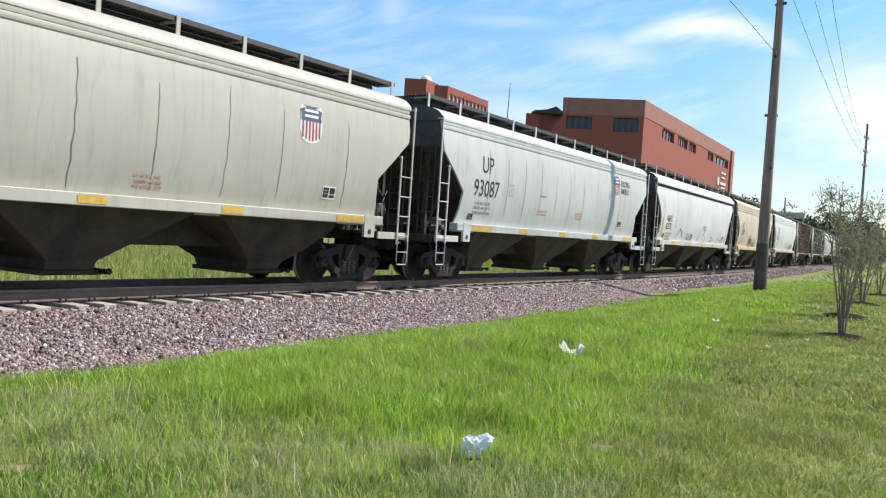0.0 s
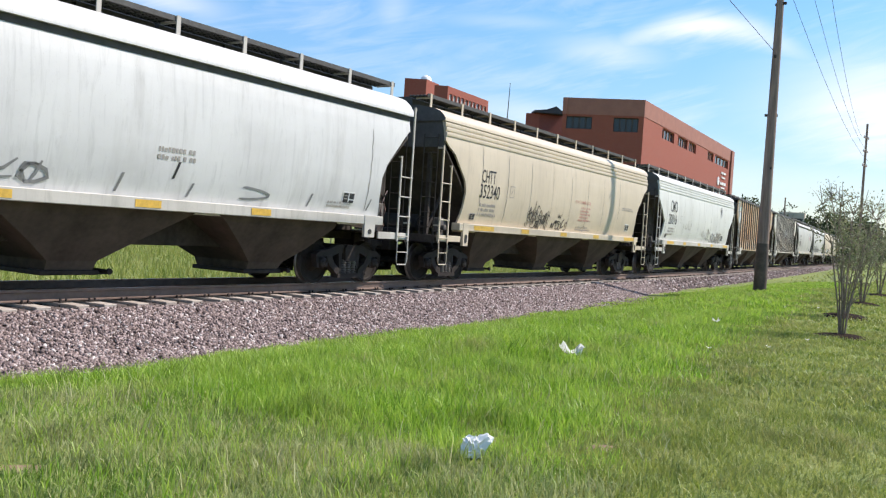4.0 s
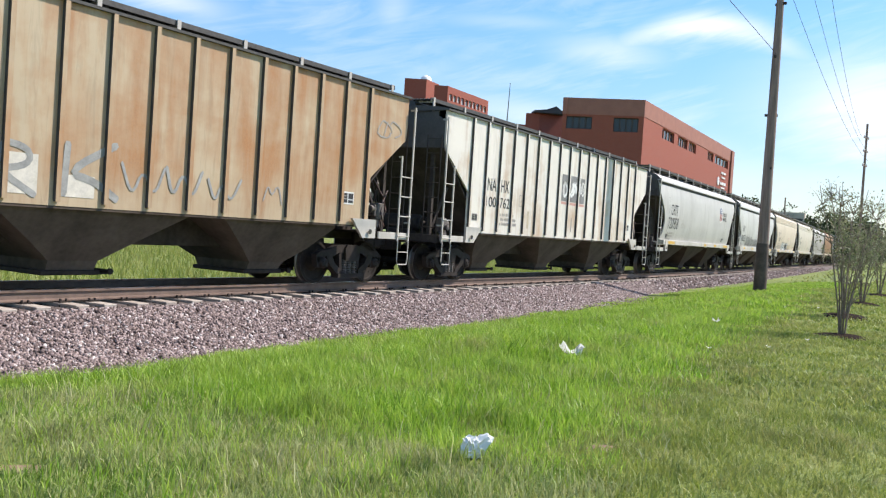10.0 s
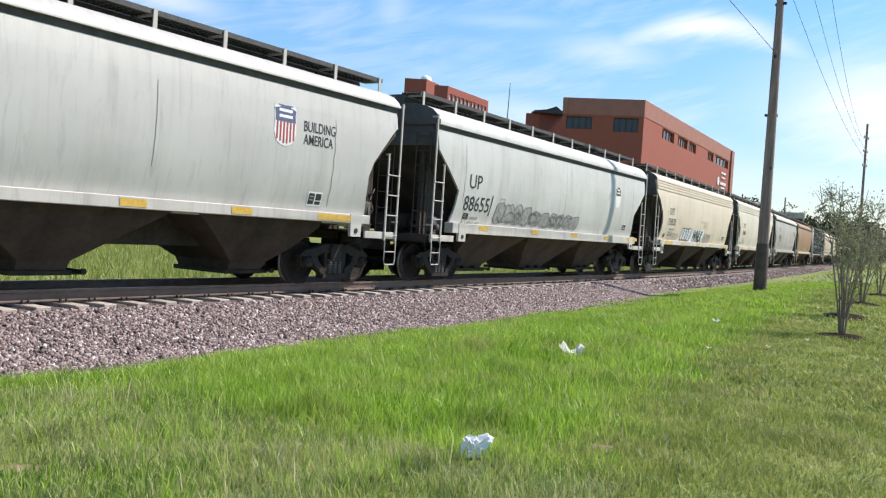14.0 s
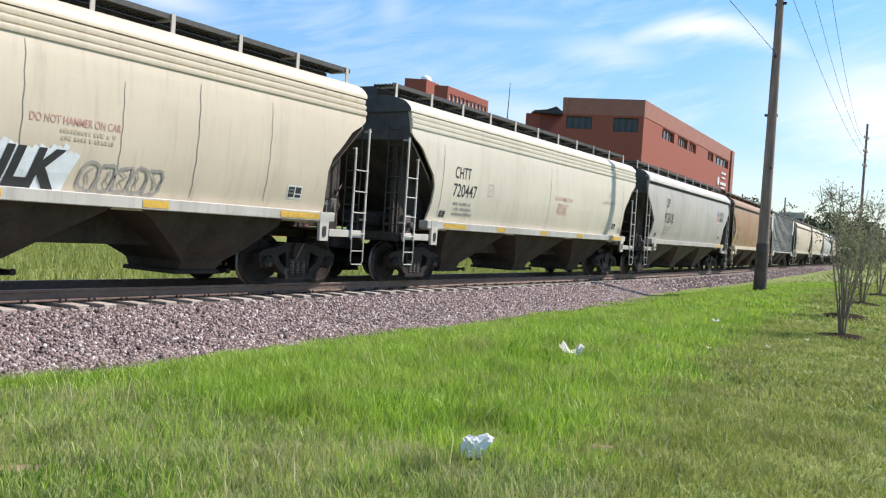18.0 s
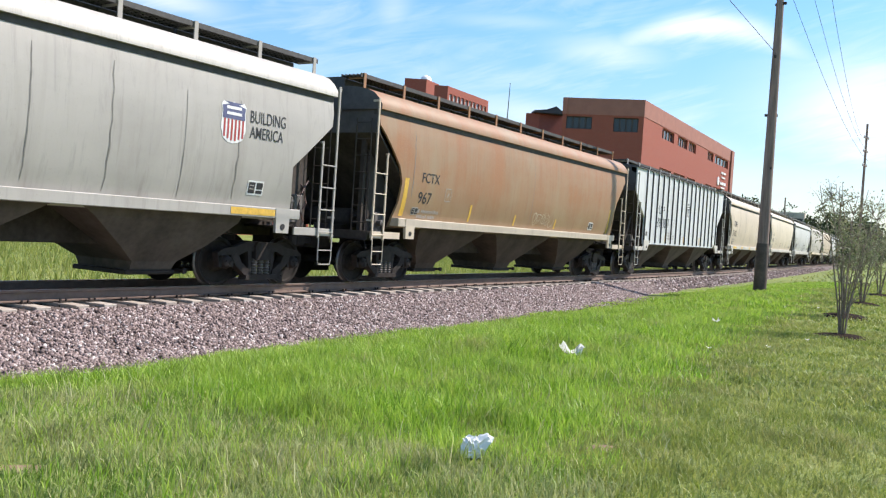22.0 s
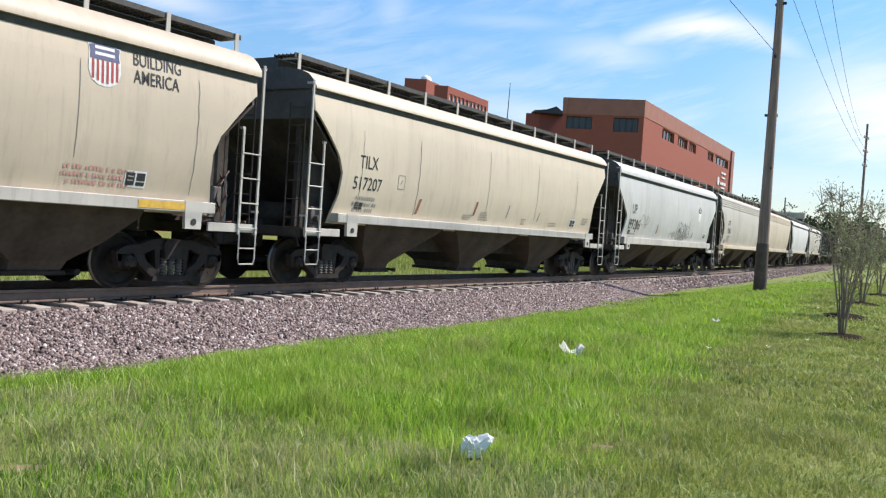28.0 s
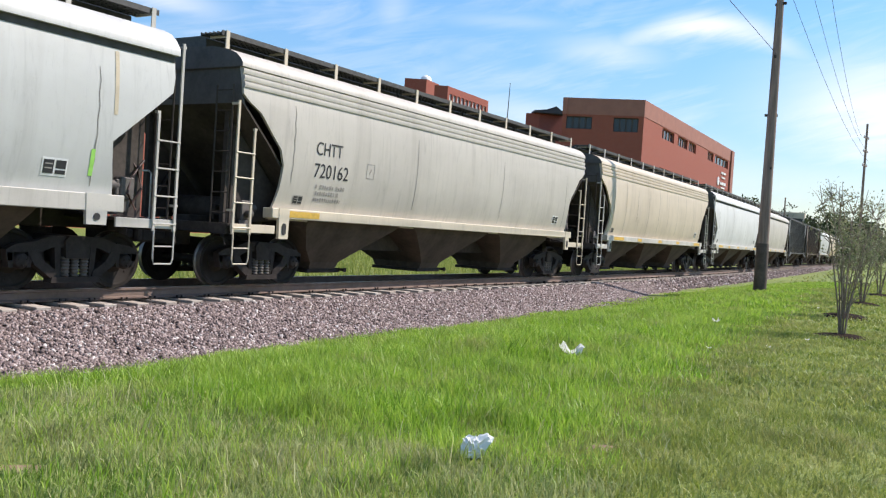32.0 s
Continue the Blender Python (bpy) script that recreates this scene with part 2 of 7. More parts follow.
M = {
    "lawn": material("lawn_soil", lawn_build),
    "stone": material("crushed_stone", stone_build),
    # ballast stone in a dark colour that paints the shade beneath the train
    "shade_stone": plain("stone_in_shade", (0.026, 0.022, 0.020), 0.85, 0.0, 0.5, 20.0, 0.2, 0.1),
    "brick": material("red_brick", brick_build),
    "bark": material("weathered_pole", bark_build),
    "tie": material("tie_wood", tie_build),
    "bed": plain("ballast_fines", (0.12, 0.092, 0.084), 0.9, 0, 0.5, 30.0, 0.6),
    "steel": plain("rail_side", (0.17, 0.115, 0.090), 0.75, 0.0, 0.3, 5.0),
    "shine": plain("rail_head", (0.45, 0.43, 0.41), 0.35, 0.9, 0.15, 8.0, 0.05),
    "iron": plain("truck_casting", (0.034, 0.027, 0.024), 0.7, 0.0, 0.6, 5.0, 0.4, 0.2),
    "wheel": plain("wheel_steel", (0.026, 0.021, 0.018), 0.7, 0.0, 0.5, 7.0, 0.2, 0.15),
    "tread": plain("wheel_rim", (0.20, 0.18, 0.17), 0.45, 0.8, 0.25, 9.0),
    "black": plain("flat_black", (0.028, 0.026, 0.026), 0.7, 0.0, 0.4, 4.0),
    # car-end grime, darkened to deepen the shade below the slope
    "grime_shade": plain("grime_shade_end", (0.068, 0.057, 0.050), 0.85, 0.0, 0.55, 1.3, 0.3, 0.12),
    # hopper grime, darkened further to deepen the shade under the cars
    "belly": plain("hopper_grime_shade", (0.080, 0.062, 0.050), 0.85, 0.0, 0.5, 1.1, 0.3, 0.15),
    "belly_dark": plain("hopper_grime_dark", (0.062, 0.049, 0.041), 0.85, 0.0, 0.5, 1.1, 0.3, 0.12),
    "belly_light": plain("hopper_grime_light", (0.098, 0.081, 0.068), 0.85, 0.0, 0.5, 1.1, 0.3, 0.15),
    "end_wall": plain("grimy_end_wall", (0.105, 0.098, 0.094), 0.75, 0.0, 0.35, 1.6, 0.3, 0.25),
    "ink": plain("stencil_black", (0.025, 0.025, 0.027), 0.6, 0.0, 0.3, 20.0, 0.0),
    "faded": plain("faded_stencil", (0.33, 0.305, 0.275), 0.7, 0.0, 0.3, 20.0, 0.0),
    "pale": plain("pale_stencil", (0.72, 0.72, 0.70), 0.6, 0.0, 0.15, 10.0, 0.0),
    "red": plain("emblem_red", (0.38, 0.055, 0.05), 0.55, 0.0, 0.25, 12.0, 0.0),
    "pinkish": plain("faded_red", (0.55, 0.30, 0.25), 0.6, 0.0, 0.2, 12.0, 0.0),
    "navy": plain("emblem_blue", (0.09, 0.10, 0.19), 0.55, 0.0, 0.25, 12.0, 0.0),
    "yellow": plain("reflective_yellow", (0.62, 0.38, 0.06), 0.5, 0.0, 0.3, 8.0, 0.0),
    "teal": plain("spray_teal", (0.36, 0.53, 0.47), 0.55, 0.0, 0.3, 6.0, 0.0),
    "green": plain("spray_green", (0.30, 0.62, 0.12), 0.55, 0.0, 0.2, 6.0, 0.0),
    "seam": plain("weld_seam", (0.20, 0.19, 0.17), 0.7, 0.0, 0.4, 12.0, 0.0),
    "spray_white": plain("spray_white", (0.70, 0.74, 0.76), 0.55, 0.0, 0.12, 5.0, 0.0),
    # shade beside the ribs painted dark; also colours the eave channel
    "dusk": plain("rib_eave_dark", (0.080, 0.072, 0.068), 0.85, 0.0, 0.4, 6.0, 0.2),
    "ghost": plain("ghost_tan", (0.50, 0.42, 0.30), 0.6, 0.0, 0.25, 5.0, 0.0),
    "smudge": plain("spray_grey", (0.20, 0.20, 0.195), 0.65, 0.0, 0.35, 5.0, 0.0),
    "washed": plain("washed_white", (0.62, 0.58, 0.50), 0.65, 0.0, 0.25, 4.0, 0.0),
    "spray_haze": plain("spray_haze", (0.30, 0.30, 0.285), 0.65, 0.0, 0.35, 5.0, 0.0),
    "runs": plain("rust_run", (0.26, 0.12, 0.065), 0.8, 0.0, 0.4, 9.0, 0.0),
    "hose": plain("red_brown_hose", (0.060, 0.030, 0.024), 0.6, 0.0, 0.3, 9.0),
    "gear": plain("dusty_lit_gear", (0.105, 0.092, 0.082), 0.7, 0.0, 0.5, 6.0, 0.3),
    "galv": plain("galvanised", (0.50, 0.50, 0.49), 0.5, 0.5, 0.25, 9.0),
    "grate": plain("walkway_grating", (0.075, 0.072, 0.068), 0.65, 0.3, 0.35, 12.0),
    "glass": plain("window_glass", (0.03, 0.035, 0.04), 0.12, 0.0, 0.2, 0.5, 0.0),
    "concrete": plain("pale_coping", (0.34, 0.145, 0.105), 0.8, 0.0, 0.15, 1.0),
    "dark_roof": plain("dark_roofing", (0.06, 0.055, 0.055), 0.8, 0.0, 0.3, 1.0),
    "cream": plain("cream_cladding", (0.62, 0.52, 0.40), 0.8, 0.0, 0.15, 1.0),
    "plastic": plain("white_plastic", (0.90, 0.89, 0.86), 0.45, 0.0, 0.08, 20.0, 0.3),
    "earth": plain("trodden_earth", (0.235, 0.170, 0.110), 0.95, 0.0, 0.4, 9.0, 0.8, 0.1),
    "margin": plain("damp_soil", (0.085, 0.070, 0.055), 0.95, 0.0, 0.55, 7.0, 0.8, 0.1),
    "mulch": plain("mulch", (0.030, 0.021, 0.015), 0.95, 0.0, 0.5, 25.0, 1.0, 0.05),
    "stem": plain("young_bark", (0.20, 0.158, 0.12), 0.8, 0.0, 0.4, 12.0, 0.4),
    "leaf": foliage("young_leaves", (0.125, 0.155, 0.065), (0.21, 0.235, 0.115), (0.33, 0.32, 0.19), 0.6, 0.38),
    "woods": foliage("far_leaves", (0.022, 0.040, 0.012), (0.040, 0.065, 0.020), (0.065, 0.085, 0.030)),
    "blade": foliage("tall_grass", (0.11, 0.235, 0.017), (0.300, 0.51, 0.040), (0.50, 0.635, 0.125), 0.5, 0.45, (0.35, 0.33, 0.13)),
    "mown": foliage("mown_grass", (0.135, 0.205, 0.032), (0.268, 0.345, 0.060), (0.43, 0.44, 0.14), 0.55, 0.42, (0.34, 0.32, 0.14)),
    "tired": foliage("tired_grass", (0.072, 0.155, 0.024), (0.262, 0.39, 0.068), (0.64, 0.64, 0.30), 0.55, 0.45, (0.51, 0.47, 0.27)),
    "straw": foliage("dry_stalks", (0.40, 0.40, 0.16), (0.52, 0.50, 0.24), (0.66, 0.64, 0.38), 0.7, 0.3),
}

# ---------------------------------------------------------------- mesh helpers


def mesh_of(name, bm, mats, smooth=None):
    me = bpy.data.meshes.new(name)
    bm.normal_update()
    bm.to_mesh(me)
    bm.free()
    for m in (mats if isinstance(mats, (list, tuple)) else [mats]):
        me.materials.append(m)
    if smooth is not None:
        me.polygons.foreach_set("use_smooth", [True] * len(me.polygons))
        me.set_sharp_from_angle(angle=radians(smooth))
    return me


def part(name, bm, mat, parent, label="", smooth=None, at=None, kind=""):
    """One mesh object under a thing or a part. bm: a bmesh, or a mesh that is shared."""
    me = bm if isinstance(bm, bpy.types.Mesh) else mesh_of(name, bm, mat, smooth)
    ob = new(name, me)
    ob.parent = parent
    if at is not None:
        ob.matrix_basis = at
    return tagged(ob, label, kind=kind)


def thing(name, bm, mat, label, category, group="", kind="", smooth=None, at=None):
    ob = new(name, None if bm is None else (bm if isinstance(bm, bpy.types.Mesh) else mesh_of(name, bm, mat, smooth)))
    if at is not None:
        ob.matrix_basis = at
    return tagged(ob, label, category, group, kind)


def box(bm, x0, x1, y0, y1, z0, z1, bevel=0.0):
    vs = [bm.verts.new((x, y, z)) for x in (x0, x1) for y in (y0, y1) for z in (z0, z1)]
    fs = [bm.faces.new([vs[i] for i in q]) for q in ((0, 1, 3, 2), (4, 6, 7, 5), (0, 4, 5, 1), (2, 3, 7, 6), (0, 2, 6, 4), (1, 5, 7, 3))]
    if bevel:
        bmesh.ops.bevel(bm, geom=list({e for f in fs for e in f.edges}), offset=bevel, segments=1, affect="EDGES")
    return vs


def boxed(*args, **kw):
    bm = bmesh.new()
    box(bm, *args, **kw)
    return bm


def tube(bm, path, radius, sides=6, cap=True):
    """A round bar along a path; radius: one number or one for each point."""
    rings = []
    for k, p in enumerate(path):
        p = Vector(p)
        d = (Vector(path[min(k + 1, len(path) - 1)]) - Vector(path[max(k - 1, 0)])).normalized()
        a = d.orthogonal().normalized() if abs(d.z) < 0.9 else Vector((1, 0, 0)).cross(d).normalized()
        if abs(d.z) < 0.9:
            a = d.cross(Vector((0, 0, 1))).normalized()
        b = d.cross(a)
        r = radius[k] if isinstance(radius, (list, tuple)) else radius
        rings.append([bm.verts.new(p + (a * math.cos(t) + b * math.sin(t)) * r) for t in (2 * math.pi * j / sides for j in range(sides))])
    for r0, r1 in zip(rings, rings[1:]):
        for j in range(sides):
            bm.faces.new((r0[j], r0[(j + 1) % sides], r1[(j + 1) % sides], r1[j]))
    if cap:
        bm.faces.new(rings[0][::-1])
        bm.faces.new(rings[-1])
    return bm


def lathe(bm, profile, sides=20, axis="y", centre=(0, 0, 0)):
    """Turn (radius, along) pairs round an axis."""
    cx, cy, cz = centre
    rings = []
    for r, a in profile:
        ring = []
        for j in range(sides):
            t = 2 * math.pi * j / sides
            if axis == "y":
                v = (cx + r * math.cos(t), cy + a, cz + r * math.sin(t))
            elif axis == "x":
                v = (cx + a, cy + r * math.cos(t), cz + r * math.sin(t))
            else:
                v = (cx + r * math.cos(t), cy + r * math.sin(t), cz + a)
            ring.append(bm.verts.new(v))
        rings.append(ring)
    for r0, r1 in zip(rings, rings[1:]):
        for j in range(sides):
            bm.faces.new((r0[j], r0[(j + 1) % sides], r1[(j + 1) % sides], r1[j]))
    bm.faces.new(rings[0][::-1])
    bm.faces.new(rings[-1])
    bmesh.ops.recalc_face_normals(bm, faces=bm.faces)
    return bm


def slab(bm, outline, y0, y1):
    """An outline of (x, z) pairs, given depth from y0 to y1."""
    a = [bm.verts.new((x, y0, z)) for x, z in outline]
    b = [bm.verts.new((x, y1, z)) for x, z in outline]
    fs = [bm.faces.new(a), bm.faces.new(b[::-1])]
    for k in range(len(a)):
        j = (k + 1) % len(a)
        fs.append(bm.faces.new((a[k], b[k], b[j], a[j])))
    bmesh.ops.recalc_face_normals(bm, faces=fs)
    return bm


def pydata_mesh(name, verts, quads, mat):
    """A large mesh from numpy arrays; quads: (n, 3) or (n, 4) indices."""
    me = bpy.data.meshes.new(name)
    k = quads.shape[1]
    me.vertices.add(len(verts))
    me.vertices.foreach_set("co", np.ascontiguousarray(verts, dtype=np.float32).ravel())
    me.loops.add(quads.size)
    me.loops.foreach_set("vertex_index", np.ascontiguousarray(quads, dtype=np.int32).ravel())
    me.polygons.add(len(quads))
    me.polygons.foreach_set("loop_start", np.arange(0, quads.size, k, dtype=np.int32))
    me.polygons.foreach_set("loop_total", np.full(len(quads), k, dtype=np.int32))
    me.materials.append(mat)
    me.update(calc_edges=True)
    me.validate()
    return me


# ---------------------------------------------------------------- ground, ballast, track


def smooth01(v):
    v = np.clip(v, 0, 1)
    return v * v * (3 - 2 * v)


def track_y(x):
    q = np.maximum(x - ARC_START, 0)
    u, v = np.minimum(q, ARC_LENGTH), np.maximum(q - ARC_LENGTH, 0)
    k, far = np.clip(q - 130.0, 0, 90.0), np.maximum(q - 220.0, 0)
    return TRACK_Y + BEND * u * u / 2 + BEND * u * v + BEND_2 * (k * k / 2 + k * far)


TOE = 3.35  # from the track's centre to the foot of the stone


def ground_z(x, y):
    """Height of the lawn, its dip along the track, and the field beyond."""
    x, y = np.asarray(x, float), np.asarray(y, float)
    off = track_y(x) - y
    rise = smooth01((x - 14) / 24)
    lawn = -0.27 + 0.14 * rise
    dip = -0.74 + 0.20 * rise
    far = -0.62 + 0.25 * smooth01((-off - 12) / 40)
    z = np.where(off > 0, dip + (lawn - dip) * smooth01((off - TOE + 0.1) / 4.2), dip + (far - dip) * smooth01((-off - 3.4) / 3.0))
    bumps = 0.02 * np.sin(x * 1.3 + 0.7 * y) * np.sin(y * 1.7 - 0.4 * x) + 0.012 * np.sin(x * 4.1 + y * 2.3)
    return z + bumps * np.where(np.abs(off) > 2.5, 1, 0)


def sheet(name, xs, ys, zf, mat):
    X, Y = np.meshgrid(xs, ys, indexing="ij")
    V = np.stack([X, Y, zf(X, Y)], -1).reshape(-1, 3)
    i, j = np.meshgrid(np.arange(len(xs) - 1), np.arange(len(ys) - 1), indexing="ij")
    a = (i * len(ys) + j).ravel()
    return pydata_mesh(name, V, np.stack([a, a + len(ys), a + len(ys) + 1, a + 1], -1), mat)


def spread(near0, near1, step, out0, out1):
    mid = np.arange(near0, near1 + step / 2, step)
    lo, hi, d = [], [], step
    v = near0
    while v > out0:
        d *= 1.25
        v = max(v - d, out0)
        lo.append(v)
    v, d = near1, step
    while v < out1:
        d *= 1.25
        v = min(v + d, out1)
        hi.append(v)
    return np.array(lo[::-1] + list(mid) + hi)


thing("ground", sheet("ground", spread(-6, 60, 0.5, -2500, 3500), spread(-4, 24, 0.25, -2500, 3000), ground_z, M["lawn"]), None,
      "green lawn with worn patches, dipping towards the railway", "ground", kind="structure")


def ballast_top(w):
    """Height of the stone bed across the track."""
    a = np.abs(w)
    return np.where(a < 1.30, -0.225, np.where(a < 1.50, -0.225 - (a - 1.30) * 0.25, -0.275 - (a - 1.50) * 0.275))


def ribbon(name, profile, s0, s1, step, mat, closed=False, smooth=None):
    """A profile of (w, z) pairs swept along the track."""
    ss = np.arange(s0, s1 + step / 2, step)
    bm = bmesh.new()
    rows = [[bm.verts.new(on_track(float(s), w, z)) for w, z in profile] for s in ss]
    m = len(profile)
    for r0, r1 in zip(rows, rows[1:]):
        for k in range(m if closed else m - 1):
            bm.faces.new((r0[k], r1[k], r1[(k + 1) % m], r0[(k + 1) % m]))
    if closed:
        bm.faces.new(rows[0])
        bm.faces.new(rows[-1][::-1])
    bmesh.ops.recalc_face_normals(bm, faces=bm.faces)
    return mesh_of(name, bm, mat, smooth)


bed_profile = [(w, float(ballast_top(w)) - 0.02) for w in (-3.8, -3.35, -2.6, -1.5, -1.3, 0.0, 1.3, 1.5, 2.6, 3.35, 3.8)]
ballast = thing("ballast", ribbon("ballast", bed_profile, -320, 560, 4.0, M["bed"]), None,
                "bed of crushed pinkish-grey stone under the track", "ballast", kind="structure")

railway = thing("railway_track", None, None, "rusty steel rails on weathered wooden ties", "railway track", kind="structure")
rail_profile = [(-0.075, -0.175), (0.075, -0.175), (0.075, -0.160), (0.012, -0.135), (0.010, -0.045), (0.036, -0.035),
                (0.036, -0.006), (0.026, 0.0), (-0.026, 0.0), (-0.036, -0.006), (-0.036, -0.035), (-0.010, -0.045), (-0.012, -0.135), (-0.075, -0.160)]
for side in (-1, 1):
    me = ribbon("rail", [(w + side * 0.755, z) for w, z in rail_profile], -320, 560, 4.0, M["steel"], closed=True, smooth=30)
    part("rail", me, None, railway, "rusty steel rail with a worn bright head")
    me = ribbon("rail_head", [(side * 0.755 - 0.027, 0.0), (side * 0.755 - 0.027, 0.002), (side * 0.755 + 0.027, 0.002), (side * 0.755 + 0.027, 0.0)], -320, 560, 4.0, M["shine"])
    part("running_surface", me, None, railway, "bright worn running surface")

TIE_PITCH, TIE_FIRST = 0.5796, 11.64


def tie_shape():
    bm = bmesh.new()
    box(bm, -0.115, 0.115, -1.34, 1.34, -0.175, 0.0, bevel=0.008)
    return bm


tie_mesh = mesh_of("tie", tie_shape(), M["tie"])
plate_bm = bmesh.new()
for side in (-1, 1):
    box(plate_bm, -0.09, 0.09, side * 0.755 - 0.18, side * 0.755 + 0.18, 0.0, 0.016)
    for du, dw in ((-0.05, -0.11), (0.05, -0.11), (-0.05, 0.11), (0.05, 0.11)):
        box(plate_bm, du - 0.012, du + 0.012, side * 0.755 + dw - 0.014, side * 0.755 + dw + 0.014, 0.016, 0.055)
plate_mesh = mesh_of("tie_plate", plate_bm, M["iron"])
rng = random.Random(4)
far_ties = bmesh.new()
for k in range(-560, 930):
    s = TIE_FIRST + k * TIE_PITCH
    c, a = track(s)
    m = Matrix.Translation((c.x, c.y, -0.192)) @ Matrix.Rotation(a + radians(rng.uniform(-1.0, 1.0)), 4, "Z") @ pose(0, rng.uniform(-0.07, 0.07), rng.uniform(-0.012, 0.006))
    if -14 <= k < 100:
        ob = part("tie", tie_mesh, None, railway, at=m)
        part("tie_plate", plate_mesh, None, ob, "dark iron tie plates with spikes", at=pose(0, 0, 0))
    else:
        for q in [v for v in (box(far_ties, -0.115, 0.115, -1.31, 1.31, -0.175, 0.0))]:
            q.co = m @ q.co
tagged(part("distant_ties", far_ties, M["tie"], railway, "weathered wooden ties farther along"), kind="stuff")


def stones(name, count, s0, s1, w0, w1, size, seed, label, power=1.0, mat="stone", on_ground=False):
    """Loose crushed stones strewn over the bed."""
    r = np.random.default_rng(seed)
    cube = np.array(list(itertools.product((-1, 1), (-1, 1), (-1, 1))), float)
    faces = np.array([(0, 1, 3, 2), (4, 6, 7, 5), (0, 4, 5, 1), (2, 3, 7, 6), (0, 2, 6, 4), (1, 5, 7, 3)])
    s = s0 + (s1 - s0) * r.random(count) ** power
    w = w0 + (w1 - w0) * r.random(count)
    x, y = s, track_y(s) + w
    z = ballast_top(w) - 0.055 * (np.abs(w) < 1.40)
    if on_ground:
        z = np.maximum(z, ground_z(x, y))
    sz = size * r.uniform(0.55, 1.25, count) * (0.75 + 0.5 * r.random(count))
    V = cube[None] * (0.5 * sz)[:, None, None] * r.uniform(0.5, 1.0, (count, 1, 3))
    V += r.normal(0, 0.13, V.shape) * sz[:, None, None]
    q = r.normal(size=(count, 4))
    q /= np.linalg.norm(q, axis=1)[:, None]
    a, b, c, d = q.T
    R = np.stack([1 - 2 * (c * c + d * d), 2 * (b * c - a * d), 2 * (b * d + a * c), 2 * (b * c + a * d), 1 - 2 * (b * b + d * d), 2 * (c * d - a * b),
                  2 * (b * d - a * c), 2 * (c * d + a * b), 1 - 2 * (b * b + c * c)], -1).reshape(-1, 3, 3)
    V = np.einsum("nij,nkj->nki", R, V) + np.stack([x, y, z + 0.006], -1)[:, None]
    F = (faces[None] + 8 * np.arange(count)[:, None, None]).reshape(-1, 4)
    me = pydata_mesh(name, V.reshape(-1, 3), F, M[mat])
    return tagged(part(name, me, None, ballast, label), kind="stuff")


stones("loose_stones", 82000, 3.5, 34, -3.85, -1.40, 0.041, 1, "sharp pinkish-grey stones, dusty", 1.25)
stones("stray_stones", 9000, 3.5, 30, -4.15, -3.0, 0.036, 5, "stray stones at the foot of the bed", 1.25, on_ground=True)
ss, ws = np.arange(-10.0, 21.0, 0.25), np.array([-4.05, -3.9, -3.7, -3.5, -3.3, -3.1, -2.9])
S_, W_ = np.meshgrid(ss, ws, indexing="ij")
W_ = W_ + np.where(W_ < -3.8, 0.5 * (np.sin(S_ * 2.1) * np.sin(S_ * 0.83 + 1) * 0.5), 0)
X_, Y_ = S_, track_y(S_) + W_
V_ = np.stack([X_, Y_, np.maximum(ground_z(X_, Y_), ballast_top(W_) - 0.02) + np.where(W_ < -3.75, -0.01, 0.010)], -1).reshape(-1, 3)
i_, j_ = np.meshgrid(np.arange(len(ss) - 1), np.arange(len(ws) - 1), indexing="ij")
a_ = (i_ * len(ws) + j_).ravel()
thing("soil_margin", pydata_mesh("soil_margin", V_, np.stack([a_, a_ + len(ws), a_ + len(ws) + 1, a_ + 1], -1), M["margin"]), None,
      "dark bare soil between the lawn and the stone bed", "soil", kind="structure")
# these stones carry the train's shade in their colour
stones("stones_between_rails", 10000, 3.5, 34, -1.36, 2.2, 0.060, 2, "stones between the ties, darkened for shade", 1.3, "shade_stone")
stones("distant_stones", 18000, 34, 120, -3.5, 1.5, 0.075, 3, "stones farther along the track", 1.6)

# ---------------------------------------------------------------- grass


def value_noise(x, y, scale, seed):
    """Smooth random field between 0 and 1."""
    r = np.random.default_rng(seed)
    table = r.random((64, 64))
    u, v = np.asarray(x) / scale, np.asarray(y) / scale
    i, j = np.floor(u).astype(int), np.floor(v).astype(int)
    a, b = smooth01(u - i), smooth01(v - j)
    t = lambda p, q: table[p % 64, q % 64]
    return (t(i, j) * (1 - a) + t(i + 1, j) * a) * (1 - b) + (t(i, j + 1) * (1 - a) + t(i + 1, j + 1) * a) * b


def tall_share(x, y):
    """1 in the unmown strip along the railway, 0 on the mown lawn."""
    edge = 2.0 + 1.1 * (value_noise(x, y, 2.6, 5) - 0.5) + 0.10 * np.clip(x - 7, 0, 30)
    return smooth01((y - edge) / 1.6)


def dull_share(x, y):
    """1 where the near lawn is tired and mixed with dry grass."""
    edge = 5.1 + 1.6 * (value_noise(x, y, 1.1, 31) - 0.5)
    return 1 - smooth01((x - edge) / 1.3 + 0.5)


BARE = ((2.98, 4.72, 0.19), (6.22, 2.40, 0.14), (5.10, 2.88, 0.13), (4.15, 5.0, 0.10))


